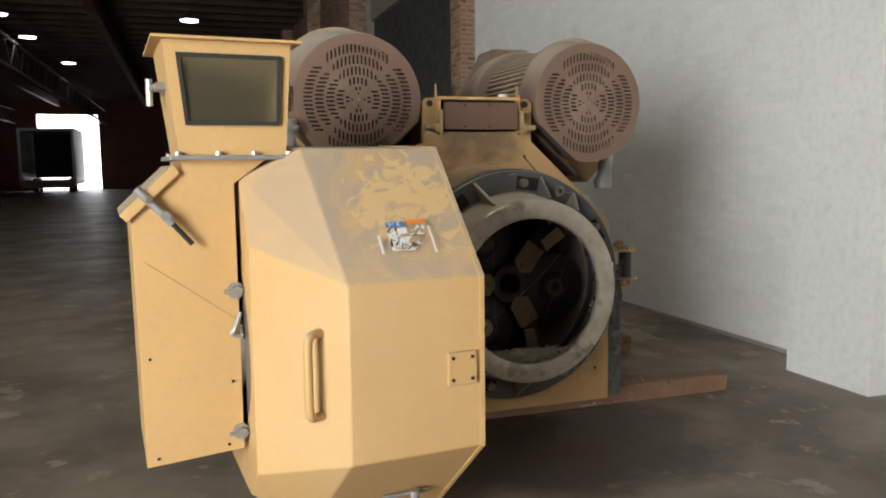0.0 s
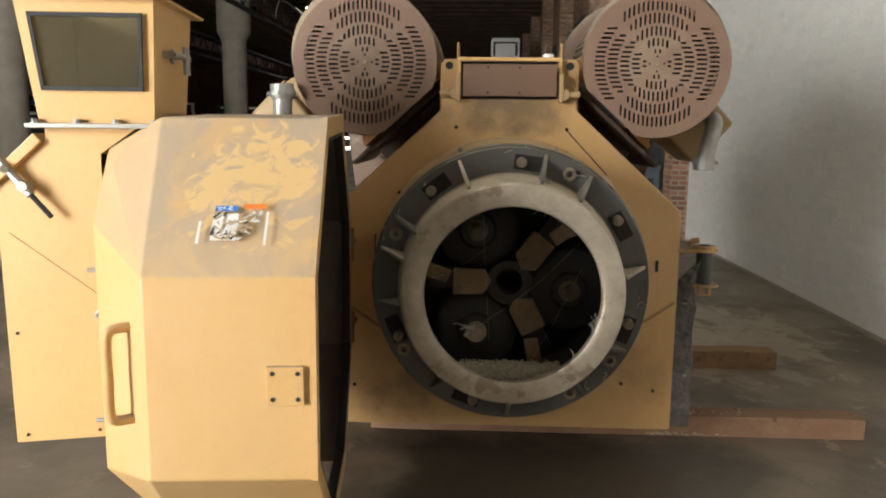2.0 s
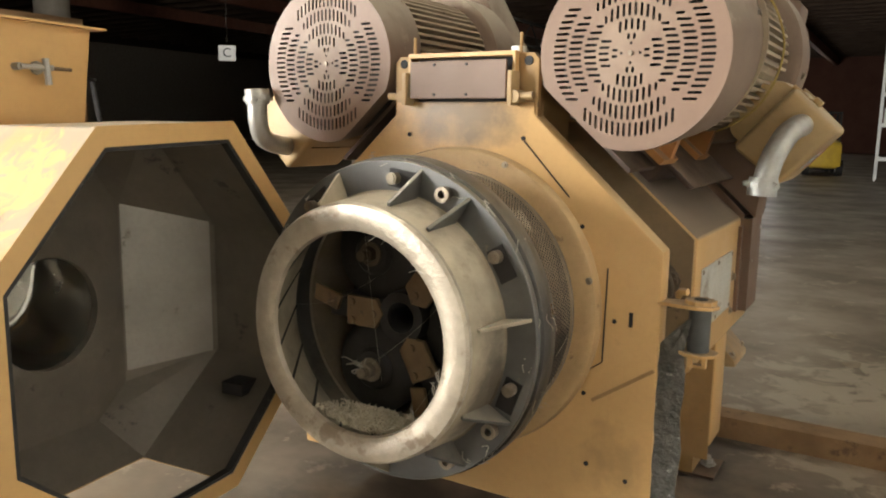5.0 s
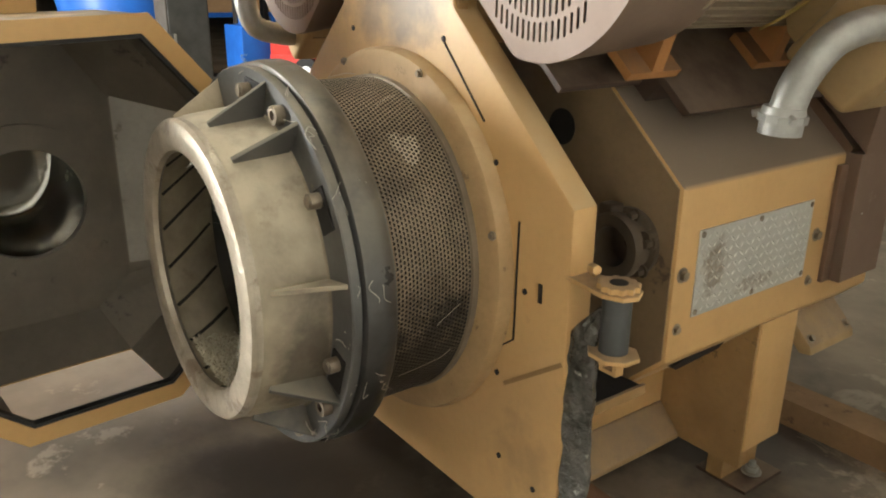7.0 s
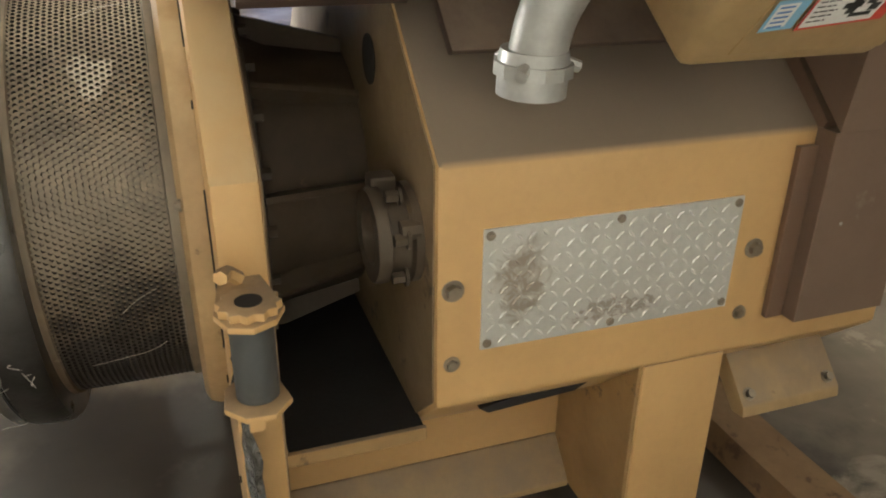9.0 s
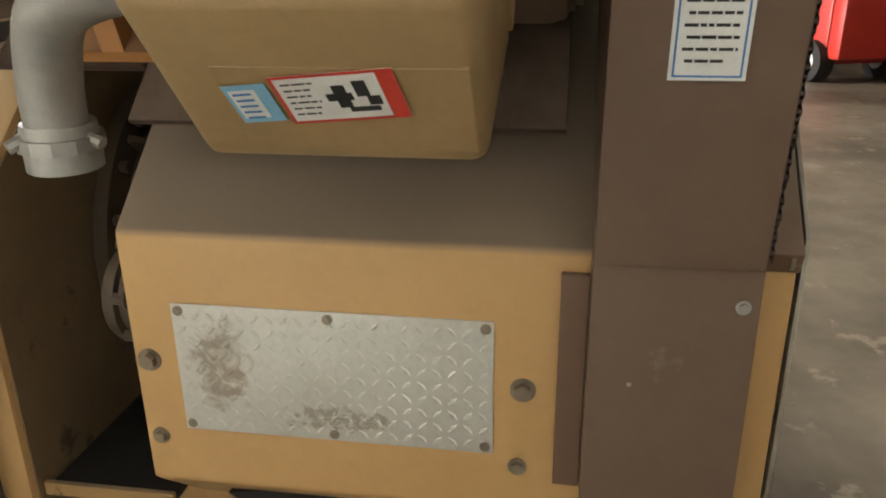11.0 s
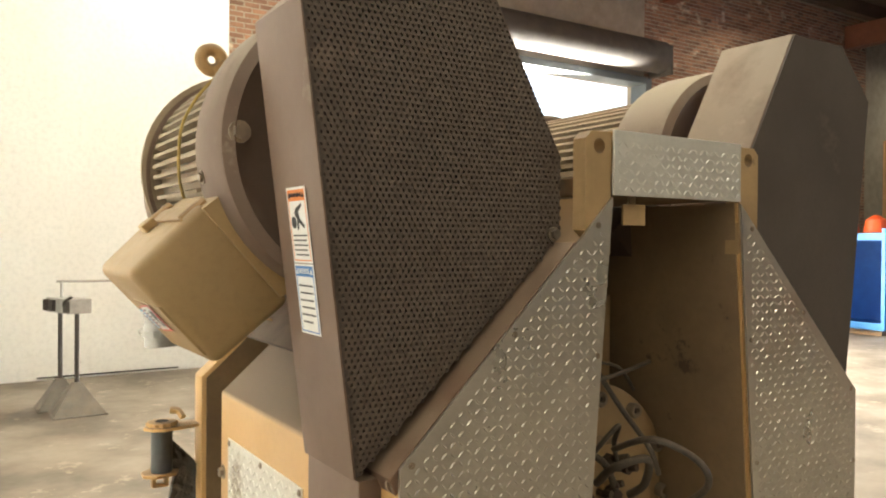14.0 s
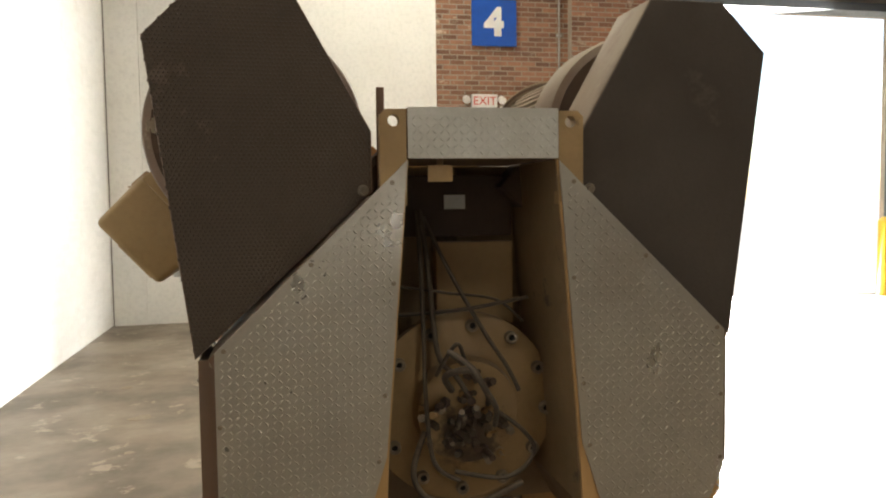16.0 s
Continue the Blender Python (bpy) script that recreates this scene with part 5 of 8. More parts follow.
    part("shaft", rod(bmesh.new(), (ax.x, 1.09, ax.z), (ax.x, 1.18, ax.z), 0.045, 20), BOLT, mo)
    # feet
    for y0, y1 in ((0.275, 0.465), (0.80, 0.97)):
        for a0, a1 in ((-0.265, -0.15), (0.15, 0.265)):
            bm = bmesh.new()
            block(bm, 0, 1, 0, 1, 0, 1)
            for v in bm.verts:
                v.co = loc(a0 + (a1 - a0) * v.co.x, -0.2395 + 0.024 * v.co.z, y0 + (y1 - y0) * v.co.y)
            ym = (y0 + y1) / 2
            prism(bm, [(a0, -0.216), (a1, -0.216), (a1 - 0.05 if a1 > 0 else a1, -0.10), (a0 if a1 > 0 else a0 + 0.05, -0.10)], lambda p, q, e: loc(p, q, e), ym - 0.02, ym + 0.02)
            part("foot", bm, ORANGE_TAN, mo, "orange-tan cast motor foot")
    # lifting eye with a yellow cord
    ey = bmesh.new()
    tube(ey, [loc(-0.01 + 0.027 * math.cos(radians(a)), 0.415 + 0.027 * math.sin(radians(a)), 0.66) for a in range(-90, 271, 30)], 0.017, 10)
    rod(ey, loc(-0.01, 0.30, 0.66), loc(-0.01, 0.40, 0.66), 0.026, 12)
    part("lifting_eye", ey, TAN_WORN, mo, "", 60)
    part("cord", tube(bmesh.new(), [loc(0.305 * math.sin(radians(a)), 0.07 + 0.305 * math.cos(radians(a)), 0.64 + 0.01 * math.sin(a)) for a in range(0, 121, 15)], 0.0042, 6), YELLOW_CORD, mo, "yellow cord", 60)
    # conduit box on the outer side
    base_loc = loc

    def lb(p, q, e):
        return base_loc(p, q, e + dy)

    bx = bmesh.new()
    prism(bx, [(0.25, -0.03), (0.30, -0.06), (0.36, -0.065), (0.36, 0.202), (0.30, 0.197), (0.25, 0.16)], lambda p, q, e: lb(p, q, e), 0.70, 1.045, 0.006)
    cb = part("conduit_box", bx, TAN_BOX, mo, "tan cast conduit box", 40)
    lid = bmesh.new()
    block(lid, 0, 1, 0, 1, 0, 1)
    for v in lid.verts:
        k = 0.012 * v.co.z
        v.co = lb(0.345 + 0.217 * v.co.z, -0.088 + k + (0.298 - 2 * k) * v.co.x, 0.660 + k + (0.380 - 2 * k) * v.co.y)
    bmesh.ops.recalc_face_normals(lid, faces=lid.faces)
    bmesh.ops.bevel(lid, geom=list(lid.edges), offset=0.020, segments=3, affect="EDGES", profile=0.5)
    part("box_lid", lid, TAN_BOX, cb, "", 40)
    for b0 in (0.2095, -0.0875):
        part("seam", prism(bmesh.new(), [(0.405, 0.70), (0.409, 0.70), (0.409, 1.035), (0.405, 1.035)], lambda p, q, e: lb(p, e, q), b0 - 0.002, b0 + 0.0022), TAN_WORN, cb)
    part("label_panel", prism(bmesh.new(), [(-0.045, 0.74), (0.10, 0.74), (0.10, 1.02), (-0.045, 1.02)], lambda p, q, e: lb(e, p, q), 0.556, 0.5635, 0.002), TAN_BOX, cb)
    for b, y in ((0.202, 0.71), (0.202, 1.0), (-0.066, 0.71), (-0.066, 1.0)):
        part("lid_screw", rod(bmesh.new(), lb(0.335, b, y), lb(0.40, b, y), 0.013, 10), TAN_WORN, cb)
    part("lid_boss", prism(bmesh.new(), [(0.41, 0.79), (0.445, 0.79), (0.445, 0.835), (0.41, 0.835)], lambda p, q, e: lb(p, e, q), 0.206, 0.228, 0.005), TAN_BOX, cb)
    part("box_neck", rod(bmesh.new(), lb(0.18, 0.06, 0.87), lb(0.27, 0.06, 0.87), 0.09, 24), TAN_WORN, mo)
    return mo, loc


SHINY = node_mat("rubbed_steel", (0.55, 0.53, 0.48), (0.36, 0.34, 0.30), 0.18, 0.95, 3, 40, 0.15, 0.003)
TAN_BOX = node_mat("tan_paint_box", (0.39, 0.26, 0.118), (0.32, 0.215, 0.10), 0.5, 0, 3, 50, 0.12, 0.002, dust=(0.36, 0.28, 0.18), dust_amount=0.8, spots=(0.33, 0.22, 0.1), spot_at=0.68)
ORANGE_TAN = node_mat("orange_tan_paint", (0.50, 0.23, 0.075), (0.36, 0.17, 0.065), 0.5, 0, 5, 50, 0.15, 0.002, dust=DUST, dust_amount=0.5)
YELLOW_CORD = node_mat("yellow_cord", (0.38, 0.27, 0.08), (0.30, 0.21, 0.06), 0.85, 0, 40, 200, 0.3, 0.002)
MOTOR_R, loc_r = motor(1)
MOTOR_L = motor(-1, -0.50)[0]


def elbow(pts, end, way, parent):
    e = part("conduit_elbow", tube(bmesh.new(), pts, 0.040, 20), ZINC, parent, "galvanised conduit elbow", 60)
    end, way = Vector(end), Vector(way).normalized()
    side = way.orthogonal().normalized()
    bm = rod(bmesh.new(), end + way * 0.004, end + way * 0.022, 0.056, 12)
    for k in range(3):
        d = Matrix.Rotation(2.1 * k + 0.4, 3, way) @ side
        rod(bm, end + d * 0.045 + way * 0.006, end + d * 0.066 + way * 0.013, 0.009, 8)
    part("collar", bm, ZINC, e)
    part("sleeve", rod(bmesh.new(), end - way * 0.012, end + way * 0.004, 0.047, 20, 0.050), ZINC, e, "", 35)
    part("ring_nut", rod(bmesh.new(), end + way * 0.022, end + way * 0.05, 0.049, 28), ZINC, e, "", 35)
    part("bore", rod(bmesh.new(), end + way * 0.047, end + way * 0.0515, 0.037, 24), BLACK, e)


elbow([(1.035, 0.70, 1.492), (1.03, 0.61, 1.49), (1.005, 0.515, 1.455), (0.972, 0.47, 1.372), (0.956, 0.458, 1.297)], (0.953, 0.457, 1.301), (-0.05, -0.02, -1), MOTOR_R)
elbow([(-0.96, 0.21, 1.375), (-0.958, 0.12, 1.38), (-0.955, 0.02, 1.41), (-0.95, -0.015, 1.48), (-0.947, -0.02, 1.56)], (-0.947, -0.02, 1.56), (-0.05, -0.02, 1), MOTOR_L)

# labels on the conduit box lid: a red-edged one and a light blue one
nn0 = loc_r(0, 1, 0) - loc_r(0, 0, 0)
m = frame_matrix(loc_r(0.5635, 0.05, 0.862), tuple(Vector((0, 1, 0)) + nn0 * 0.13), tuple(nn0))
lab = decal("red_label", m, -0.055, 0.085, -0.035, 0.045, 0.003, PAPER, MOTOR_R, "white label with red edge and black marks")
decal("edge", m, 0.065, 0.085, -0.035, 0.045, 0.0036, LABEL_RED, lab)
decal("edge", m, -0.055, 0.065, 0.041, 0.045, 0.0036, LABEL_RED, lab)
decal("edge", m, -0.055, 0.065, -0.035, -0.031, 0.0036, LABEL_RED, lab)
decal("edge", m, -0.055, -0.051, -0.031, 0.041, 0.0036, LABEL_RED, lab)
for k in range(6):
    text_row(m, -0.045, -0.008 - 0.004 * (k % 3), 0.030 - k * 0.010, 0.0026, 0.0036, INK, lab, 40 + k)
for a, b, q, d in ((0.0, 0.03, 0.0, 0.012), (0.02, 0.055, -0.02, -0.012), (0.01, 0.025, -0.012, 0.025), (0.035, 0.05, 0.005, 0.03), (0.045, 0.06, -0.01, 0.005)):
    decal("mark", m, a, b, q, d, 0.0036, INK, lab)
lab2 = decal("blue_label", m, -0.115, -0.062, -0.028, 0.036, 0.003, LABEL_CYAN, MOTOR_R, "small faded light blue label")
decal("mark", m, -0.11, -0.078, -0.02, 0.028, 0.0036, PAPER, lab2)
for k in range(5):
    decal("text_bar", m, -0.106, -0.084, 0.02 - k * 0.010, 0.0235 - k * 0.010, 0.004, LABEL_BLUE, lab2)

# two safety labels on the edge of the right-hand belt guard
up = Vector((0.1263, 0, 0.9920))
gl = frame_matrix(Vector((0.824, 1.287, 1.095)) + up * 0.412, (0, 1, 0), tuple(up))
w1 = decal("warning_label", gl, -0.047, 0.047, 0.0, 0.149, 0.003, PAPER, mill, "white safety label with orange head and black mark")
decal("head", gl, -0.042, 0.042, 0.122, 0.144, 0.0036, LABEL_ORANGE, w1)
for a, b, q, d in ((-0.042, 0.042, 0.004, 0.0065), (-0.042, -0.0395, 0.0065, 0.122), (0.0395, 0.042, 0.0065, 0.122)):
    decal("border", gl, a, b, q, d, 0.0036, LABEL_ORANGE, w1)
text_part("word", "WARNING", 0.0125, gl @ pose(0, 0.133, 0.0042), INK, w1)
for x in (-0.034, 0.034):
    bm = bmesh.new()
    prism(bm, [(x - 0.006, 0.128), (x + 0.006, 0.128), (x, 0.139)], lambda a, b, d: gl @ Vector((a, b, d)), 0.0036, 0.004)
    part("mark", bm, INK, w1)
bm = bmesh.new()
prism(bm, [(-0.016, 0.098), (-0.008, 0.108), (0.022, 0.117), (0.023, 0.112), (0.004, 0.101), (0.008, 0.088), (0.030, 0.072), (0.026, 0.068), (0.004, 0.080), (-0.002, 0.064), (-0.008, 0.066), (-0.004, 0.086), (-0.012, 0.092)], lambda a, b, d: gl @ Vector((a, b, d)), 0.0036, 0.004)
part("black_mark", bm, INK, w1)
part("black_mark", rod(bmesh.new(), gl @ Vector((-0.022, 0.08, 0.0034)), gl @ Vector((-0.022, 0.08, 0.004)), 0.012, 14), INK, w1)
for k in range(5):
    text_row(gl, -0.033 + 0.004 * (k == 4), 0.033 - 0.004 * (k % 2), 0.0525 - k * 0.0095, 0.0034, 0.0036, INK, w1, k)
w2 = decal("notice_label", gl, -0.047, 0.047, -0.142, -0.002, 0.003, PAPER, mill, "white notice label with blue head and border")
decal("head", gl, -0.042, 0.042, -0.027, -0.006, 0.0036, LABEL_BLUE, w2)
for a, b, q, d in ((-0.042, 0.042, -0.138, -0.1355), (-0.042, -0.0395, -0.1355, -0.027), (0.0395, 0.042, -0.1355, -0.027)):
    decal("border", gl, a, b, q, d, 0.0036, LABEL_BLUE, w2)
text_part("word", "NOTICE", 0.0145, gl @ pose(0, -0.0165, 0.0042), PAPER, w2)
for x in (-0.034, 0.034):
    part("mark", prism(bmesh.new(), [(x - 0.006, -0.022), (x + 0.006, -0.022), (x, -0.011)], lambda a, b, d: gl @ Vector((a, b, d)), 0.0036, 0.004), PAPER, w2)
for k in range(6):
    text_row(gl, -0.033 + 0.004 * (k % 2), 0.033 - 0.012 * (k == 5), -0.047 - k * 0.0145, 0.0038, 0.0036, INK, w2, 20 + k)

# ---- hood, swung open on its hinge ----
HO, HU, HV = Vector((-0.598, -0.753, 0)), Vector((-0.996, -0.088, 0)), Vector((-0.088, 0.996, 0))


def hp(u, v, z):
    return HO + HU * u + HV * v + Vector((0, 0, z))


RIM = [(0.28, 1.475), (0.646, 1.055), (0.646, 0.518), (0.25, HOOD_BOT), (-0.25, HOOD_BOT), (-0.646, 0.518), (-0.646, 1.055), (-0.28, 1.455)]
BACK = [(0.20, 1.36), (0.345, 1.15), (0.345, 0.42), (0.20, 0.30), (-0.20, 0.30), (-0.345, 0.42), (-0.345, 1.15), (-0.20, 1.36)]
bm = bmesh.new()
ra = [bm.verts.new(hp(0.0, v, z)) for v, z in RIM]
rb = [bm.verts.new(hp(0.43 if abs(v) > 0.5 else 0.47, v, z)) for v, z in RIM]
rc = [bm.verts.new(hp(0.655, v, z)) for v, z in BACK]
for k in range(8):
    j = (k + 1) % 8
    if k != 3:
        bm.faces.new((ra[k], ra[j], rb[j], rb[k]))
    bm.faces.new((rb[k], rb[j], rc[j], rc[k]))
mid = [bm.verts.new(hp(0.655, 0.26 * math.cos(radians(a)), 0.78 + 0.26 * math.sin(radians(a)))) for a in range(0, 360, 15)]
edges = [bm.edges.get((rc[k], rc[(k + 1) % 8])) for k in range(8)] + [bm.edges.new((mid[k], mid[(k + 1) % 24])) for k in range(24)]
bmesh.ops.triangle_fill(bm, use_beauty=True, edges=edges)
sa_, sb_ = hp(0, -0.28, 1.455), hp(0, -0.646, 1.055)
sc_ = sa_ + (sb_ - sa_) * 0.45 + HU * 0.18
HOOD_WIPED = add_stain_or_shade(TAN_HOOD, "tan_paint_hood_wiped", tuple(sc_), (0.34, 0.36, 0.46), (0.63, 0.42, 0.18), 0.53, 0.60, 8, 0.85, 2.2)
HOOD_WIPED = add_stain_or_shade(HOOD_WIPED, "tan_paint_hood_faded", tuple(hp(0.35, -0.6, 0.75)), (0.7, 0.8, 0.75), (0.64, 0.44, 0.225), 0.36, 0.72, 2.6, 0.4, 0.3)
hood = part("hood", bm, [HOOD_WIPED, INSIDE], mill, "open tan eight-sided hood, top caked with dust")
mid_hood = hp(0.25, 0, 0.80)
for f in hood.data.polygons:
    if f.normal.dot(f.center - mid_hood) < 0:
        f.flip()
sol = hood.modifiers.new("sheet", "SOLIDIFY")
sol.thickness, sol.offset, sol.material_offset, sol.use_rim = 0.012, -1, 1, True
bev = hood.modifiers.new("rounded", "BEVEL")
bev.width, bev.segments, bev.limit_method, bev.angle_limit = 0.007, 2, "ANGLE", radians(12)
# bare grey sheet inside, 13 mm in from the painted shell
bm = bmesh.new()
inset = lambda u, v, z: hp(u, v * 0.98, 0.80 + (z - 0.80) * 0.98)
la = [bm.verts.new(inset(0.012, v, z)) for v, z in RIM]
lb_ = [bm.verts.new(inset(0.42 if abs(v) > 0.5 else 0.40 if z > 1 else 0.46, v, z)) for v, z in RIM]
lc = [bm.verts.new(inset(0.641, v, z)) for v, z in BACK]
for k in range(8):
    j = (k + 1) % 8
    if k != 3:
        bm.faces.new((la[k], la[j], lb_[j], lb_[k]))
    bm.faces.new((lb_[k], lb_[j], lc[j], lc[k]))
part("lining", bm, INSIDE, hood, "grimy grey sheet inside the hood")
# rim flange and its gasket
def ring_of(bm, f_in, u0, u1, grow=0.0):
    c = Vector((0, 0.80))
    out = [Vector(p) for p in RIM]
    inn = [c + (p - c) * f_in for p in out]
    out = [c + (p - c) * (1 + grow) for p in out]
    a, b = [bm.verts.new(hp(u0, *p)) for p in out], [bm.verts.new(hp(u0, *p)) for p in inn]
    d, e = [bm.verts.new(hp(u1, *p)) for p in out], [bm.verts.new(hp(u1, *p)) for p in inn]
    for k in range(8):
        j = (k + 1) % 8
        for p, q in ((a, b), (b, e), (e, d), (d, a)):
            bm.faces.new((p[k], p[j], q[j], q[k]))
    return bm
part("rim_flange", ring_of(bmesh.new(), 0.915, -0.004, 0.012, 0.006), TAN_HOOD, hood, "tan flange round the opening")
part("rim_gasket", ring_of(bmesh.new(), 0.895, -0.002, 0.03, -0.087), GASKET, hood, "black rubber gasket, frayed")
part("liner", prism(bmesh.new(), [(0.01, 1.165), (0.35, 1.07), (0.35, 0.52), (0.01, 0.475)], lambda a, b, d: hp(0.655 - 0.598 * a - 0.80 * d, 0.345 + 0.80 * a - 0.598 * d, b), 0.016, 0.024), WEAR_PLATE, hood, "grey wear plate")
ir = part("inlet_ring", lathe(bmesh.new(), [(0.207, -0.02), (0.30, -0.02), (0.30, 0.012), (0.207, 0.012)], 0, 0, 40), INSIDE, hood, "", 35)
bm = tube(bmesh.new(), [hp(0.655, 0, 0.78), hp(0.74, 0, 0.785), hp(0.83, 0, 0.83), hp(0.89, 0, 0.93), hp(0.90, 0, 1.06)], 0.205, 40, False)
for v in bm.verts:
    over = (v.co - HO).dot(HU) - 0.955
    if over > 0:
        v.co -= HU * over
duct = part("inlet_duct", bm, SHINY, hood, "polished steel inlet bent upwards", 50)
sol = duct.modifiers.new("sheet", "SOLIDIFY")
sol.thickness, sol.offset = 0.005, 1
ir.data.transform(frame_matrix(hp(0.635, 0, 0.78), tuple(HV), tuple(-HU)))
part("inside_block", block(bmesh.new(), -0.07, 0.07, -0.05, 0.05, -0.025, 0.025, 0.004, frame_matrix(hp(0.2, 0.53, 0.43), tuple(HV), tuple(HU))), BLACK, hood)
# handle
hm = (hp(0.43, -0.646, 0), hp(0.655, -0.345, 0))
out = Vector((hm[1] - hm[0])).normalized().cross(Vector((0, 0, 1)))
if out.y > 0:
    out = -out
hc = hm[0] + (hm[1] - hm[0]) * 0.28
part("handle", tube(bmesh.new(), [hc + Vector((0, 0, 0.908)), hc + out * 0.045 + Vector((0, 0, 0.905)), hc + out * 0.058 + Vector((0, 0, 0.875)), hc + out * 0.058 + Vector((0, 0, 0.78)), hc + out * 0.058 + Vector((0, 0, 0.69)), hc + out * 0.045 + Vector((0, 0, 0.662)), hc + Vector((0, 0, 0.658))], 0.014, 12), TAN_HOOD, hood, "tan tube handle with worn paint", 60)
# small bolted plate on the side
pm = frame_matrix(hp(0.075, -0.653, 0.775), tuple(HU), (0, 0, 1))
bp = part("side_boss", block(bmesh.new(), -0.048, 0.048, -0.052, 0.052, -0.006, 0.006, 0.003, pm), TAN_HOOD, hood)
for a in (-0.032, 0.032):
    for b in (-0.034, 0.034):
        p = pm @ Vector((a, b, 0.0))
        w = (HV * -1)
        part("hole", rod(bmesh.new(), p + w * 0.002, p + w * 0.0085, 0.006, 10), BLACK, hood)
for v in (-0.42, -0.30):
    part("lug", rod(rod(bmesh.new(), hp(0.16, v - 0.03, 0.28), hp(0.16, v - 0.03, 0.32), 0.016, 12), hp(0.10, v, 0.30), hp(0.26, v, 0.30), 0.008, 8), ZINC, hood)
# hinge arms to the plate
for z in (0.95, 0.60):
    part("hinge_arm", rod(rod(bmesh.new(), (-0.655, -0.11, z - 0.07), (-0.655, -0.11, z + 0.07), 0.016, 14), (-0.655, -0.11, z), (-0.66, 0.03, z), 0.014, 10), TAN_WORN, hood)

# scratched label on the top slope
a, b = hp(0, -0.28, 1.455), hp(0, -0.646, 1.055)
sl = frame_matrix(a + (b - a) * 0.70 + HU * 0.20, tuple(-HU), tuple(a - b))
lb = decal("worn_label", sl, -0.07, -0.005, -0.06, 0.025, 0.0145, PAPER, hood, "torn white label with blue and orange heads")
decal("head", sl, -0.068, -0.010, 0.032, 0.050, 0.0152, LABEL_BLUE, lb)
decal("head", sl, 0.004, 0.064, 0.040, 0.056, 0.0152, LABEL_ORANGE, lb)
rnd = random.Random(8)
for k in range(64):
    x, y, a = rnd.uniform(-0.075, 0.012), rnd.uniform(-0.062, 0.03), rnd.choice((0.6, 0.75, -0.5, 0.2, 1.3)) + rnd.uniform(-0.2, 0.2)
    ln, w = rnd.uniform(0.008, 0.032), rnd.uniform(0.0015, 0.004)
    ca, sa = math.cos(a), math.sin(a)
    quad4 = [(x - sa * w, y + ca * w), (x + sa * w, y - ca * w), (x + ca * ln + sa * w * 0.3, y + sa * ln - ca * w * 0.3), (x + ca * ln - sa * w * 0.3, y + sa * ln + ca * w * 0.3)]
    part("scuff", prism(bmesh.new(), quad4, lambda p, q, d: sl @ Vector((p, q, d)), 0.0146, 0.0151 + 0.00004 * k), (INK, TAN_HOOD, TAN_HOOD, PAPER, TAN_HOOD)[k % 5], lb)
for k in range(14):
    x, y = rnd.uniform(-0.066, -0.02), rnd.uniform(0.034, 0.046)
    part("scuff", prism(bmesh.new(), [(x, y), (x + rnd.uniform(0.004, 0.012), y + 0.001), (x + 0.004, y + rnd.uniform(0.002, 0.004))], lambda p, q, d: sl @ Vector((p, q, d)), 0.0146, 0.0158 + 0.00004 * k), PAPER, lb)
for k in range(10):
    x, y = rnd.uniform(0.0, 0.05), rnd.uniform(-0.01, 0.028)
    part("scuff", prism(bmesh.new(), [(x, y), (x + rnd.uniform(0.006, 0.02), y + 0.002), (x + 0.008, y + rnd.uniform(0.006, 0.012))], lambda p, q, d: sl @ Vector((p, q, d)), 0.0146, 0.0152), PAPER, lb)
decal("scuff", sl, 0.066, 0.073, -0.075, 0.03, 0.0152, PAPER, lb)
decal("scuff", sl, -0.105, -0.098, -0.07, 0.0, 0.0152, PAPER, lb)

# ---- feed chute on the back of the hood ----
bm = prism(bmesh.new(), [(0.672, 0.47), (0.975, 0.45), (0.985, 1.245), (0.83, 1.385), (0.83, 1.425), (0.56, 1.425), (0.672, 1.345)], lambda a, b, d: hp(a, d, b), -0.215, 0.215)
bmesh.ops.recalc_face_normals(bm, faces=bm.faces)
open_face = max((f for f in bm.faces), key=lambda f: f.normal.dot(-HU) * f.calc_area())
bmesh.ops.delete(bm, geom=[open_face], context="FACES_ONLY")
chute = part("feed_chute", bm, [TAN_HOOD, LINER], mill, "tan feed chute with window and hand latches")
sol = chute.modifiers.new("sheet", "SOLIDIFY")
sol.thickness, sol.offset, sol.material_offset = 0.006, -1, 1
bm = bmesh.new()
block(bm, 0.455, 0.865, -0.265, 0.14, 1.420, 1.434, 0.003, Matrix((HU.to_4d(), HV.to_4d(), (0, 0, 1, 0), (0, 0, 0, 1))).transposed() @ pose(0, 0, 0))
bmesh.ops.translate(bm, verts=bm.verts, vec=HO)
part("flange", bm, ZINC, chute, "bolted flange with bare metal edge")
for u in (0.50, 0.61, 0.72, 0.84):
    for v in (-0.25, 0.118):
        part("bolt", hexbolt(bmesh.new(), hp(u, v, 1.434), (0, 0, 1), 0.010, 0.012), ZINC, chute)
LOW, TOP = [(0.505, -0.235), (0.835, -0.235), (0.835, 0.095), (0.505, 0.095)], [(0.485, -0.262), (0.875, -0.262), (0.875, 0.125), (0.485, 0.125)]
Z0, Z1 = 1.434, 1.785


def wall_pt(side, s, z):
    k = (z - Z0) / (Z1 - Z0)
    a0, a1 = Vector(LOW[side]).lerp(Vector(TOP[side]), k), Vector(LOW[(side + 1) % 4]).lerp(Vector(TOP[(side + 1) % 4]), k)
    p = a0.lerp(a1, s)
    return hp(p.x, p.y, z)


bm = bmesh.new()


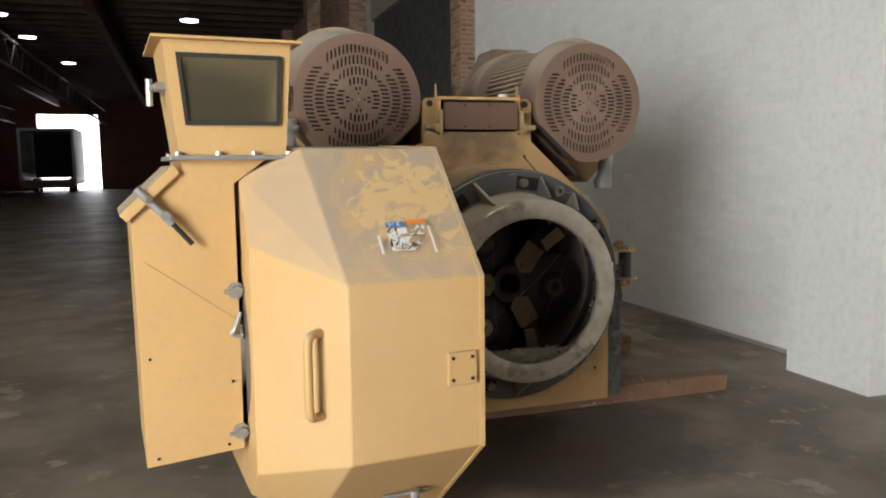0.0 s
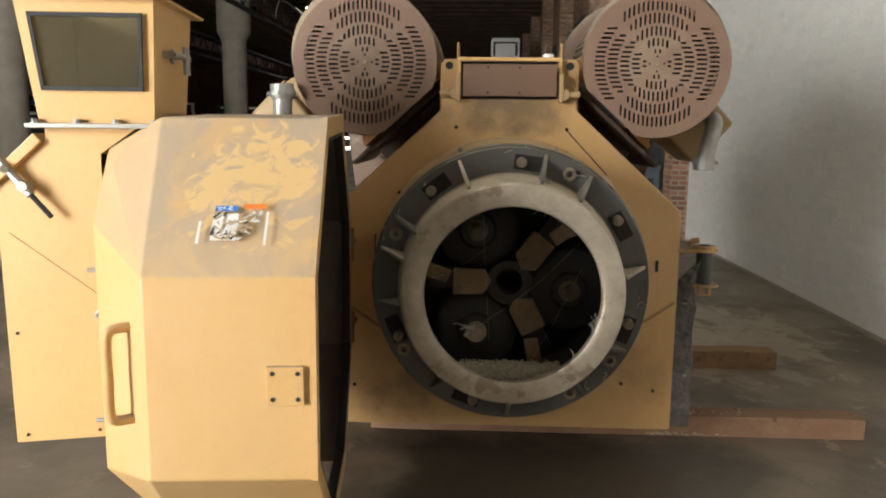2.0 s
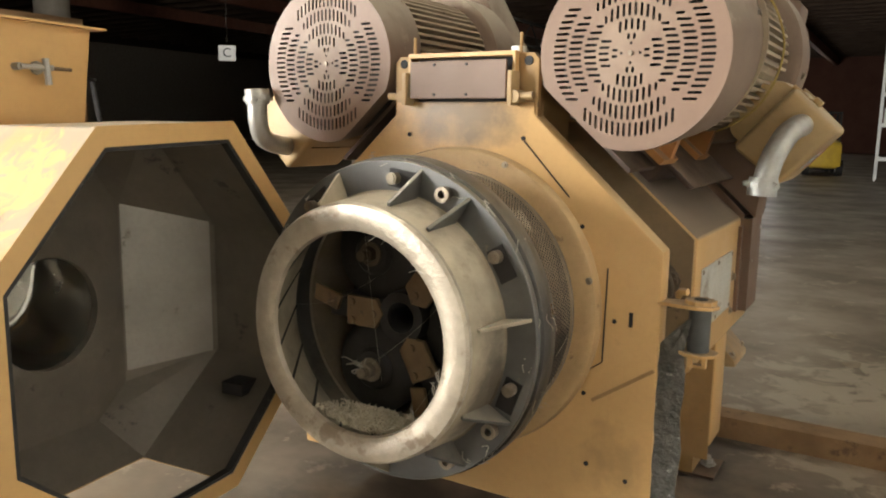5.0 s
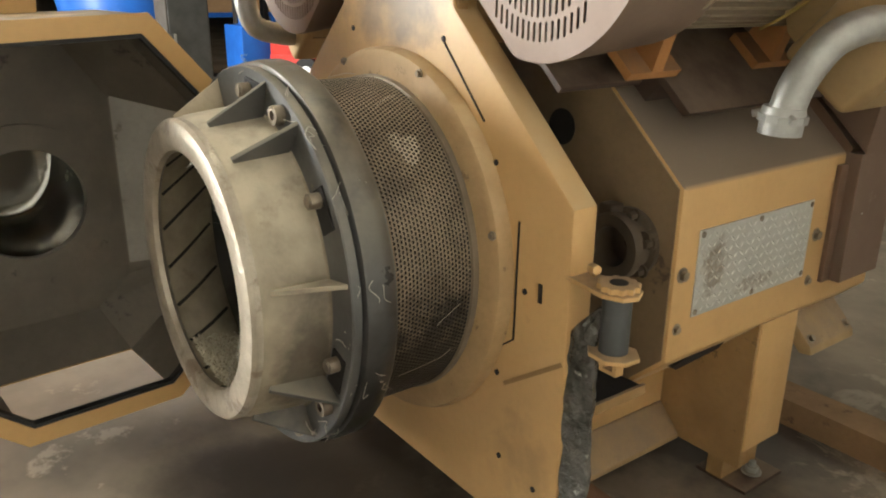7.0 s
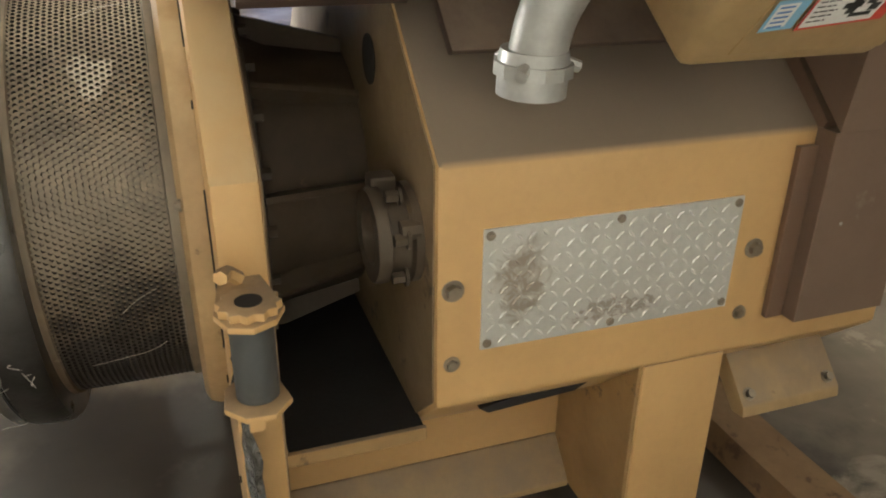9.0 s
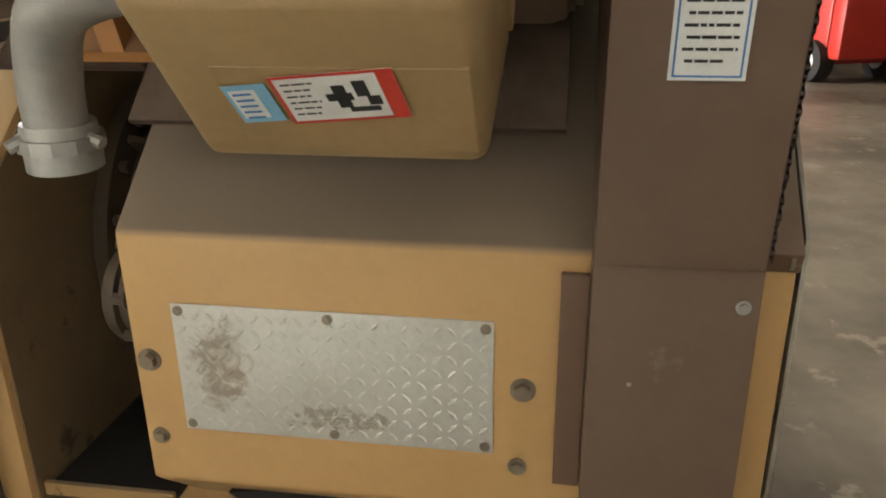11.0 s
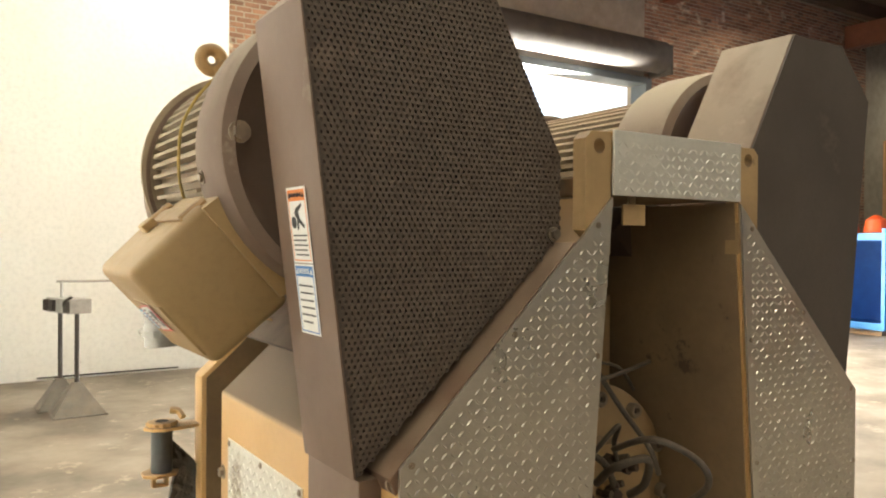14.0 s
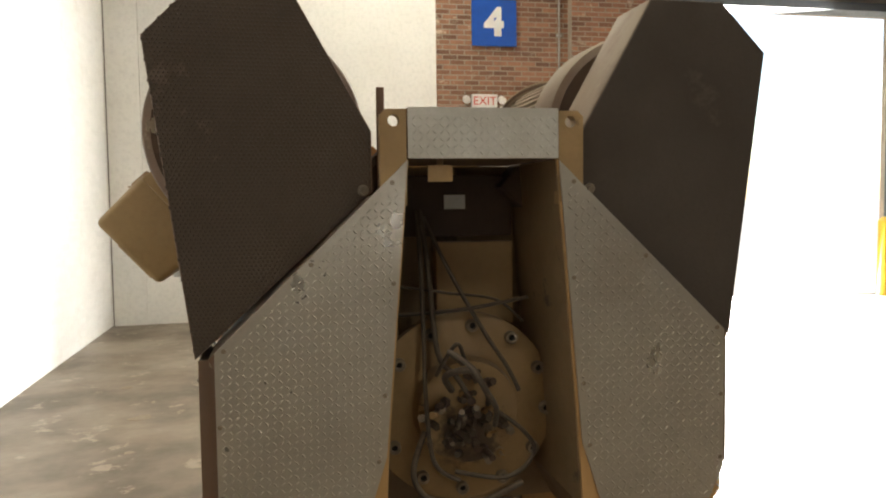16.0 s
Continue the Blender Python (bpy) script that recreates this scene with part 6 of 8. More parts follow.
def quad(bm, *ps):
    """A sheet 6 mm thick, painted outside and bare inside."""
    w = (ps[1] - ps[0]).cross(ps[3] - ps[0]).normalized()
    if w.dot(ps[0] + ps[2] - 2 * hp(0.67, -0.07, (ps[0].z + ps[2].z) / 2)) < 0:
        w = -w
    a, b = [bm.verts.new(p) for p in ps], [bm.verts.new(p - w * 0.006) for p in ps]
    bm.faces.new(a)
    bm.faces.new(b[::-1]).material_index = 1
    for k in range(4):
        bm.faces.new((a[k], b[k], b[(k + 1) % 4], a[(k + 1) % 4]))


WIN = (0.10, 0.89, 1.535, 1.735)
for a, b, lo, hi in ((0, 1, Z0, WIN[2]), (0, 1, WIN[3], Z1), (0, WIN[0], WIN[2], WIN[3]), (WIN[1], 1, WIN[2], WIN[3])):
    quad(bm, wall_pt(0, a, lo), wall_pt(0, b, lo), wall_pt(0, b, hi), wall_pt(0, a, hi))
for side in (1, 2, 3):
    quad(bm, wall_pt(side, 0, Z0), wall_pt(side, 1, Z0), wall_pt(side, 1, Z1), wall_pt(side, 0, Z1))
bmesh.ops.remove_doubles(bm, verts=bm.verts, dist=0.0005)
head = part("chute_head", bm, [TAN_HOOD, CHUTE_IN], chute, "tan flared chute head")
bm = bmesh.new()
for u0, u1, v0, v1 in ((0.455, 0.905, -0.295, -0.262), (0.455, 0.905, 0.125, 0.17), (0.455, 0.485, -0.262, 0.125), (0.875, 0.905, -0.262, 0.125)):
    prism(bm, [(u0, v0), (u1, v0), (u1, v1), (u0, v1)], lambda a, b, d: hp(a, b, d), 1.782, 1.790)
part("top_flange", bm, TAN_HOOD, chute)
fo = HV * -0.004
bm = bmesh.new()
for a, b, lo, hi in ((WIN[0] - 0.02, WIN[1] + 0.02, WIN[2] - 0.008, WIN[2] + 0.004), (WIN[0] - 0.02, WIN[1] + 0.02, WIN[3] - 0.004, WIN[3] + 0.008),
                     (WIN[0] - 0.02, WIN[0] + 0.009, WIN[2], WIN[3]), (WIN[1] - 0.009, WIN[1] + 0.02, WIN[2], WIN[3])):
    ps = [wall_pt(0, a, lo), wall_pt(0, b, lo), wall_pt(0, b, hi), wall_pt(0, a, hi)]
    vs1, vs2 = [bm.verts.new(p + fo) for p in ps], [bm.verts.new(p + fo * 3.5) for p in ps]
    bm.faces.new(vs1)
    bm.faces.new(vs2)
    for k in range(4):
        bm.faces.new((vs1[k], vs1[(k + 1) % 4], vs2[(k + 1) % 4], vs2[k]))
part("window_gasket", bm, GASKET, head, "black rubber window gasket with dust")
bm = bmesh.new()
quad(bm, *[p + fo * 1.5 for p in (wall_pt(0, WIN[0], WIN[2]), wall_pt(0, WIN[1], WIN[2]), wall_pt(0, WIN[1], WIN[3]), wall_pt(0, WIN[0], WIN[3]))])
pane = part("window_pane", bm, GLASS, head, "dusty window pane")
pane.visible_shadow = False
for side, s, z in ((3, 0.55, 1.64), (1, 0.45, 1.65)):
    p = wall_pt(side, s, z)
    w = HU * (1 if side == 1 else -1)
    bm = bmesh.new()
    rod(bm, p, p + w * 0.012, 0.022, 8)
    rod(bm, p, p + w * 0.045, 0.010, 8)
    rod(bm, p + w * 0.03 - HV * 0.075, p + w * 0.045 + HV * 0.03, 0.009, 8)
    rod(bm, p - HV * 0.075, p + w * 0.032 - HV * 0.075, 0.012, 8)
    rod(bm, p + w * 0.045 + HV * 0.012 + Vector((0, 0, -0.055)), p + w * 0.045 + HV * 0.004 + Vector((0, 0, 0.03)), 0.011, 8)
    lt = part("toggle_latch", bm, ZINC, chute, "bare metal toggle latch")
    part("latch_grip", rod(bmesh.new(), p + w * 0.035 + HV * 0.03, p + w * 0.03 + HV * 0.11, 0.006, 8), BRACKET_TAN if side == 3 else BLACK, lt)
# door on the shoulder with its latch and brace
sd0, sd1 = Vector((0.995, 1.232)), Vector((0.82, 1.395))
bm = bmesh.new()
e = (sd1 - sd0).normalized()
nn = Vector((-e.y, e.x)) * -1
pts = [sd0 - e * 0.01, sd1 - e * 0.03, sd1 - e * 0.03 + nn * 0.0, sd0 - e * 0.01]
prism(bm, [tuple(sd0), tuple(sd1 - e * 0.02), tuple(sd1 - e * 0.02 + Vector((0.022, 0.024))), tuple(sd0 + Vector((0.022, 0.024)))], lambda a, b, d: hp(a, d, b), -0.235, 0.235, 0.004)
part("shoulder_door", bm, TAN_HOOD, chute)
bm = bmesh.new()
rod(bm, hp(0.965, -0.235, 1.335), hp(0.865, -0.25, 1.225), 0.013, 10)
rod(bm, hp(0.95, -0.21, 1.32), hp(0.93, -0.265, 1.30), 0.011, 8)
rod(bm, hp(0.885, -0.215, 1.25), hp(0.885, -0.265, 1.25), 0.016, 10)
lt = part("door_latch", bm, ZINC, chute, "bare metal door latch")
part("latch_grip", rod(bmesh.new(), hp(0.865, -0.25, 1.225), hp(0.81, -0.25, 1.16), 0.008, 8), BLACK, lt)
part("crease", prism(bmesh.new(), [(0.95, 1.105), (0.952, 1.109), (0.672, 0.90), (0.67, 0.896)], lambda a, b, d: hp(a, d, b), -0.217, -0.214), TAN_WORN, chute)
for z in (1.00, 0.53):
    part("bolt", rod(hexbolt(bmesh.new(), hp(0.68, -0.225, z), tuple(-HV), 0.018, 0.02), hp(0.66, -0.24, z), hp(0.72, -0.24, z), 0.007, 8), ZINC, chute)
part("cleat", tube(bmesh.new(), [hp(0.67, -0.23, 0.93), hp(0.69, -0.24, 0.88), hp(0.70, -0.235, 0.86), hp(0.665, -0.24, 0.85)], 0.008, 6), ZINC, chute)
for u, z in ((0.94, 0.475), (0.72, 0.49), (0.95, 0.80), (0.70, 0.70)):
    part("rivet", rod(bmesh.new(), hp(u, -0.216, z), hp(u, -0.2195, z), 0.005, 8), BLACK, chute)

# ---- the hall ----
EAST, SOUTH, CEIL = 2.72, -6.75, 6.6
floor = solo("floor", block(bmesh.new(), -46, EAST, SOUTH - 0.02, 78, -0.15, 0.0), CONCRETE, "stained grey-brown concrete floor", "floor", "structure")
solo("ground", block(bmesh.new(), -400, 400, -400, SOUTH - 0.42, -0.25, -0.05), YARD, "pale sunlit concrete yard outside", "ground", "structure")
rnd = random.Random(21)
for k in range(26):
    x, y = rnd.uniform(0.9, 2.5), rnd.uniform(-3.5, 6)
    if k > 12:
        x, y = rnd.uniform(-8, 0.5), rnd.uniform(-5.5, -2)
    bm = bmesh.new()
    r = rnd.uniform(0.03, 0.10)
    pts = [(x + r * rnd.uniform(0.5, 1.3) * math.cos(a * 0.7), y + r * rnd.uniform(0.5, 1.3) * math.sin(a * 0.7)) for a in range(9)]
    prism(bm, pts, fxy, 0.0005, 0.0025)
    part("floor_stain", bm, STAIN, floor, "pale spilt patch")


def slab(name, x0, x1, y0, y1, z0, z1, mat, label):
    return solo(name, block(bmesh.new(), x0, x1, y0, y1, z0, z1), mat, label, "wall", "structure")


# east wall: white painted brick, with a wide pier
we = slab("wall_east", EAST, EAST + 0.4, SOUTH - 0.4, 7.15, 0, CEIL, WHITE, "white-painted brick wall")
me = bricks_mesh(lambda u, z, d: (EAST - d, u, z), SOUTH, 7.15, 0.03, 4.6, proud=0.0005, jitter=0.0003, lz=0.075, lu=0.21, joint=0.006, skip=lambda u, z: -0.2 < u < 0.52)
me.materials.append(BRICK_WHITE)
bw = new("brick_courses", me)
bw.parent, bw.matrix_parent_inverse = we, at_world(we).inverted()
tagged(bw, kind="stuff")
slab("wall_pier", 2.39, EAST, -0.16, 0.50, 0, CEIL, WHITE, "white-painted wall pier")
part("floor_line", block(bmesh.new(), EAST - 0.012, EAST - 0.001, 0.5, 7.1, 0.0, 0.03), STONE, we)
part("conduit", rod(bmesh.new(), (EAST - 0.02, SOUTH + 0.03, 0), (EAST - 0.02, SOUTH + 0.03, 5.5), 0.006, 8), CABLE, we)

# brick pier at the end of the white wall
pier = slab("wall_brick_pier", 2.50, EAST + 0.4, 7.16, 7.60, 0, CEIL, MORTAR, "red brick pier with a pale base")
def lay_bricks(parent, f, u0, u1, z0, z1, mat, lu=0.203, lz=0.0677, joint=0.011, proud=0.006):
    """Bricks one by one, on shared meshes."""
    shapes = {}
    rows = int((z1 - z0) / lz)
    for r in range(rows):
        za = z0 + r * lz
        u = u0 - (lu / 2 if r % 2 else 0)
        while u < u1 - 0.03:
            a, b = max(u, u0), min(u + lu - joint, u1)
            u += lu
            if b - a < 0.03:
                continue
            key = round(b - a, 3)
            if key not in shapes:
                w, h, c = (b - a) / 2, (lz - joint) / 2, 0.004
                vs = [(-w, -h, -0.01), (w, -h, -0.01), (w, h, -0.01), (-w, h, -0.01), (-w + c, -h + c, proud), (w - c, -h + c, proud), (w - c, h - c, proud), (-w + c, h - c, proud)]
                fs = [(4, 5, 6, 7), (0, 1, 5, 4), (1, 2, 6, 5), (2, 3, 7, 6), (3, 0, 4, 7)]
                q = bpy.data.meshes.new("brick")
                q.from_pydata(vs, [], fs)
                q.materials.append(mat)
                shapes[key] = q
            ob = new("brick", shapes[key])
            ob.parent, ob.matrix_parent_inverse = parent, at_world(parent).inverted()
            ob.matrix_basis = f((a + b) / 2, za + (lz - joint) / 2)
# more of the east side beyond: shutter, piers, brickwork
solo("shutter_1", shutter_bm(2.80, 7.62, 13.6, 4.6), MESH_STEEL, "grey steel mesh roller shutter, closed", "shutter", "structure")
slab("wall_east_far", 2.62, EAST + 0.5, 13.62, 78, 0, CEIL, MORTAR, "bare brick wall along the hall")
slab("wall_above_shutter", EAST, EAST + 0.4, 7.61, 13.61, 4.6, CEIL, MORTAR, "bare brick wall above the shutter")
for k, y in enumerate((13.65, 19.5, 25.3, 31.1, 37)):
    p = slab("wall_pier_far", 2.25, 2.62, y, y + 0.7, 0, CEIL, MORTAR, "bare brick pier")
    me = bricks_mesh(lambda u, z, d, y=y: (u, y - d, z), 2.25, 2.62, 0, CEIL)
    me.materials.append(BRICK_PALE)
    b = new("brick_face", me)
    b.parent, b.matrix_parent_inverse = p, at_world(p).inverted()
    tagged(b, kind="stuff")
    me = bricks_mesh(lambda u, z, d: (2.25 - d, u, z), y, y + 0.7, 0, CEIL)
    me.materials.append(BRICK_PALE)
    b = new("brick_face", me)
    b.parent, b.matrix_parent_inverse = p, at_world(p).inverted()
    tagged(b, kind="stuff")
wf = bpy.data.objects["wall_east_far"]
me = bricks_mesh(lambda u, z, d: (2.62 - d, u, z), 14.4, 33, 0, CEIL)
me.materials.append(BRICK_PALE)
b = new("brick_face", me)
b.parent, b.matrix_parent_inverse = wf, at_world(wf).inverted()
tagged(b, kind="stuff")

for y0, y1 in ((14.6, 19.2), (20.6, 25.0)):
    solo("shutter_2", shutter_bm(2.60, y0, y1, 4.4), MESH_STEEL, "dark steel roller shutter in the brick wall, closed", "shutter", "structure")

# south wall: white part, brick part, open dock door, brick beyond
WX, DX0, DX1, DZ = -1.50, -4.87, -8.82, 4.32
ws = slab("wall_south_white", WX, EAST, SOUTH - 0.4, SOUTH, 0, CEIL, WHITE, "smooth white-painted wall")
part("base_line", block(bmesh.new(), -0.9, 0.6, SOUTH + 0.001, SOUTH + 0.012, 0.02, 0.035), BLACK, ws)
part("corner_pier", block(bmesh.new(), 2.30, EAST - 0.001, SOUTH, SOUTH + 0.03, 0, CEIL - 0.01), WHITE, ws)
sb = slab("wall_south_brick", DX0, WX, SOUTH - 0.4, SOUTH - 0.03, 0, CEIL, MORTAR, "weathered red brick wall")
me = bricks_mesh(lambda u, z, d: (-u, SOUTH - 0.03 + d, z), -WX, -DX0, 0, CEIL, skip=lambda u, z: 1.70 < u < 2.73 and z < 2.04)
me.materials.append(BRICK)
b = new("brick_face", me)
b.parent, b.matrix_parent_inverse = sb, at_world(sb).inverted()
tagged(b, kind="stuff")
sp = slab("wall_south_pier", -4.61, -3.39, SOUTH - 0.03, SOUTH + 0.12, 0, CEIL, MORTAR, "red brick wall pier")
for f, u0, u1 in ((lambda u, z, d: (-u, SOUTH + 0.12 + d, z), 3.39, 4.61),):
    me = bricks_mesh(f, u0, u1, 0, CEIL)
    me.materials.append(BRICK)
    b = new("brick_face", me)
    b.parent, b.matrix_parent_inverse = sp, at_world(sp).inverted()
    tagged(b, kind="stuff")
slab("wall_over_dock", DX1, DX0, SOUTH - 0.4, SOUTH, DZ, CEIL, MORTAR, "dark wall over the dock door")
sw = slab("wall_south_west", -46, DX1, SOUTH - 0.4, SOUTH - 0.03, 0, CEIL, MORTAR, "weathered red brick wall")
me = bricks_mesh(lambda u, z, d: (-u, SOUTH - 0.03 + d, z), -DX1, 16.0, 0, CEIL)
me.materials.append(BRICK)
b = new("brick_face", me)
b.parent, b.matrix_parent_inverse = sw, at_world(sw).inverted()
tagged(b, kind="stuff")
bm = bmesh.new()
block(bm, DX0 - 0.005, DX0 + 0.135, SOUTH - 0.3, SOUTH + 0.06, 0, DZ + 0.1, 0.006)
block(bm, DX1 - 0.135, DX1 + 0.005, SOUTH - 0.3, SOUTH + 0.06, 0, DZ + 0.1, 0.006)
block(bm, DX1 + 0.006, DX0 - 0.006, SOUTH - 0.3, SOUTH + 0.06, DZ - 0.005, DZ + 0.115, 0.006)
solo("door_frame", bm, GREY_BLUE, "dark steel frame of the open dock door", "door frame", "structure")
rd = thing("roller_door", (DX0 + DX1) / 2, SOUTH + 0.25, DZ + 0.1, "rolled-up steel dock door under its hood", "roller door")
part("roll", rod(bmesh.new(), (DX1 - 0.1, SOUTH + 0.28, DZ + 0.42), (DX0 + 0.1, SOUTH + 0.28, DZ + 0.42), 0.27, 32), TRUSS, rd, "", 35)
for x in (DX0 + 0.14, DX1 - 0.14):
    part("bracket", block(bmesh.new(), x - 0.03, x + 0.03, SOUTH, SOUTH + 0.5, DZ + 0.1, DZ + 0.6, 0.005), TRUSS, rd)
slab("wall_west", -46.4, -46, SOUTH - 0.4, 78.4, 0, CEIL, MORTAR, "brick wall along the far side")

# far end with a bright loading door
FX0, FX1, FZ = -10.9, -6.9, 5.3
slab("wall_north_west", -46, FX0, 57, 57.4, 0, CEIL, NORTH_BRICK, "dark red brick end wall")
slab("wall_north_east", FX1, EAST + 0.4, 57, 57.4, 0, CEIL, NORTH_BRICK, "dark red brick end wall")
slab("wall_north_head", FX0, FX1, 57, 57.4, FZ, CEIL, NORTH_BRICK, "dark red brick over the loading door")
solo("backdrop", block(bmesh.new(), FX0 - 3, FX1 + 3, 60.4, 60.5, -0.1, 8), SKYGLOW, "bright hazy daylight outside the far door", "backdrop", "structure")

# green steel door with its bar and frame
gd = solo("door_1", block(bmesh.new(), -2.68, -1.78, SOUTH - 0.05, SOUTH - 0.005, 0.01, 1.98, 0.004), GREEN, "grey-green steel door, closed", "door", "structure")
part("push_bar", rod(bmesh.new(), (-2.63, SOUTH + 0.05, 1.0), (-1.83, SOUTH + 0.05, 1.0), 0.02, 10), ZINC, gd)
bm = bmesh.new()
block(bm, -2.75, -2.685, SOUTH - 0.06, SOUTH + 0.01, 0, 2.04)
block(bm, -1.775, -1.72, SOUTH - 0.06, SOUTH + 0.01, 0, 2.04)
block(bm, -2.685, -1.775, SOUTH - 0.06, SOUTH + 0.01, 1.985, 2.04)
part("door_frame", bm, GREEN, gd)
solo("switch_box", block(bmesh.new(), -1.64, -1.56, SOUTH - 0.028, SOUTH + 0.03, 1.18, 1.30, 0.006), PAPER, "small white switch box on the brick wall", "switch")
ex = thing("exit_sign", -2.16, SOUTH + 0.06, 2.885, "white exit sign with red letters and two lamp heads", "exit sign")
part("panel", block(bmesh.new(), -2.34, -1.98, SOUTH - 0.02, SOUTH + 0.06, 2.79, 2.98, 0.008), PAPER, ex)
em = frame_matrix((-2.16, SOUTH + 0.061, 2.885), (-1, 0, 0), (0, 0, 1))
text_part("word", "EXIT", 0.16, em @ pose(0, 0, 0.001), LABEL_RED, ex)
for x in (-2.41, -1.91):
    part("lamp_head", rod(bmesh.new(), (x, SOUTH, 2.92), (x, SOUTH + 0.08, 2.89), 0.05, 16), PAPER, ex, "", 35)
def number_sign(x, y, z, w, mat, word, m_ex):
    sg = thing("bay_sign", x, y, z, "square blue sign with a white numeral", "sign")
    fm = frame_matrix((x, y, z), m_ex, (0, 0, 1))
    bm = bmesh.new()
    prism(bm, [(-w / 2, -w / 2), (w / 2, -w / 2), (w / 2, w / 2), (-w / 2, w / 2)], lambda a, b, d: fm @ Vector((a, b, d)), -0.015, 0.0)
    part("board", bm, mat, sg)
    t = text_part("numeral", word, w * 0.78, fm @ pose(0, -0.01 * w, 0.002), PAPER, sg, bold=0.028)
    return sg
number_sign(-2.31, SOUTH + 0.03, 3.95, 0.63, SIGN_BLUE, "4", (-1, 0, 0))
number_sign(-12.6, SOUTH + 0.03, 3.65, 0.6, SIGN_BLUE, "3", (-1, 0, 0))
cp = thing("conduit_run", -3.25, SOUTH, 0, "thin grey conduit down the brick wall", "conduit")
part("pipe", rod(bmesh.new(), (-3.25, SOUTH, 2.2), (-3.25, SOUTH, 6.5), 0.016, 10), ZINC, cp)
for z in (2.6, 3.8, 5.0):
    part("clip", block(bmesh.new(), -3.29, -3.21, SOUTH - 0.03, SOUTH + 0.02, z, z + 0.03), ZINC, cp)

# roof: boards, joists and beams in one ceiling
bm = bmesh.new()
block(bm, -46, EAST + 0.4, SOUTH - 0.4, 78, CEIL, CEIL + 0.2)
y = SOUTH + 0.6
while y < 57:
    block(bm, -40, EAST, y - 0.07, y + 0.07, CEIL - 0.28, CEIL)
    y += 1.2
solo("ceiling", bm, ROOF, "dark timber roof with joists", "ceiling", "structure")
for x in (-3.6, -9.4, -15.2, -21, -26.8):
    b = solo("roof_beam", block(bmesh.new(), x - 0.13, x + 0.13, SOUTH, 57, CEIL - 0.78, CEIL - 0.30, 0.01), BEAM, "long dark red roof beam", "beam", "structure")
for x in (-6.4, -12.2):
    t = thing("roof_truss", x, 20, CEIL - 0.8, "dark lattice steel girder under the roof", "girder", kind="structure")
    bm = bmesh.new()
    block(bm, x - 0.05, x + 0.05, 2, 57, 4.60, 4.70)
    block(bm, x - 0.05, x + 0.05, 2, 57, 5.50, 5.60)
    part("chords", bm, TRUSS, t)
    bm = bmesh.new()
    for k in range(34):
        y = 2 + k * 1.6
        rod(bm, (x, y, 4.68), (x, y + 0.8, 5.52), 0.028, 6)
        rod(bm, (x, y + 0.8, 5.52), (x, y + 1.6, 4.68), 0.028, 6)
    part("lattice", bm, TRUSS, t)

# high-bay lamps, in rows
def high_bay(x, y, z=5.75):
    lp = thing("high_bay_lamp", x, y, z, "round lit high-bay lamp hung from the roof", "lamp", "high-bay lamps")
    bm = bmesh.new()
    for p, q in (((0.05, 0.28), (0.10, 0.22)), ((0.10, 0.22), (0.27, 0.02)), ((0.27, 0.02), (0.275, 0.0))):
        bmesh.ops.create_cone(bm, segments=28, radius1=q[0], radius2=p[0], depth=p[1] - q[1], cap_ends=False, matrix=pose(x, y, z + (p[1] + q[1]) / 2))
    part("shade", bm, TRUSS, lp, "", 60)
    part("lens", rod(bmesh.new(), (x, y, z - 0.02), (x, y, z + 0.015), 0.255, 28), LAMP_GLOW, lp)
    part("stem", rod(bmesh.new(), (x, y, z + 0.27), (x, y, CEIL - 0.02), 0.012, 8), TRUSS, lp)
    return lp
first = high_bay(-1.0, 21.0)
for x, y in ((-6.1, 21.3), (-6.0, 25.3), (-5.6, 31.8), (-27, -2.9)):
    copy_thing(first, pose(x, y, 5.75))
for x in (-0.9, -6.0):
    for y in (-5.2, 0.2, 5.8):
        if (x, y) not in ((-6.0, -5.2),):
            copy_thing(first, pose(x, y, 5.75))
for x in (-0.9, -6.0, -11.2, -18.0):
    for y in (-5.2, 0.2, 5.8, 14.0, 25.0, 37.0):
        if (x, y) in ((-6.0, -5.2),):
            continue
        lamp = new("high_bay_light", bpy.data.lights.new("high_bay_light", "AREA"))
        lamp.data.shape, lamp.data.size = "DISK", 0.5
        lamp.data.energy, lamp.data.color = BAY_W * ((0.6 if y > 5 else 1.5 if y > 0 else 0.9) if x > -2 else 1.1 if x > -7 else 0.5) if y < 10 else BAY_W * 0.3, (1, 0.95, 0.80)
        lamp.matrix_basis = look((x, y, 5.72), (x, y, 0))

# columns
def column(x, y):
    c = thing("column", x, y, 0, "round pale concrete column with a flared head", "column", "concrete columns")
    bm = bmesh.new()
    for r0, r1, z0, z1 in ((0.36, 0.36, 0, 4.02), (0.36, 0.50, 4.02, 4.30), (0.50, 0.50, 4.30, CEIL - 0.01)):
        bmesh.ops.create_cone(bm, segments=28, radius1=r0, radius2=r1, depth=z1 - z0, cap_ends=True, matrix=pose(x, y, (z0 + z1) / 2))
    part("shaft", bm, STONE, c, "", 40)
    return c
col = column(-9.6, 12.35)
for x, y in ((-7.4, 20.4), (-21, 0.5), (-21, 12)):
    copy_thing(col, pose(x, y, 0))

# ---- loose things in the hall ----
GREEN_TUB = node_mat("pale_green_tub", (0.30, 0.42, 0.30), (0.10, 0.22, 0.12), 0.5, 0, 4, 50, 0.1, 0.002)
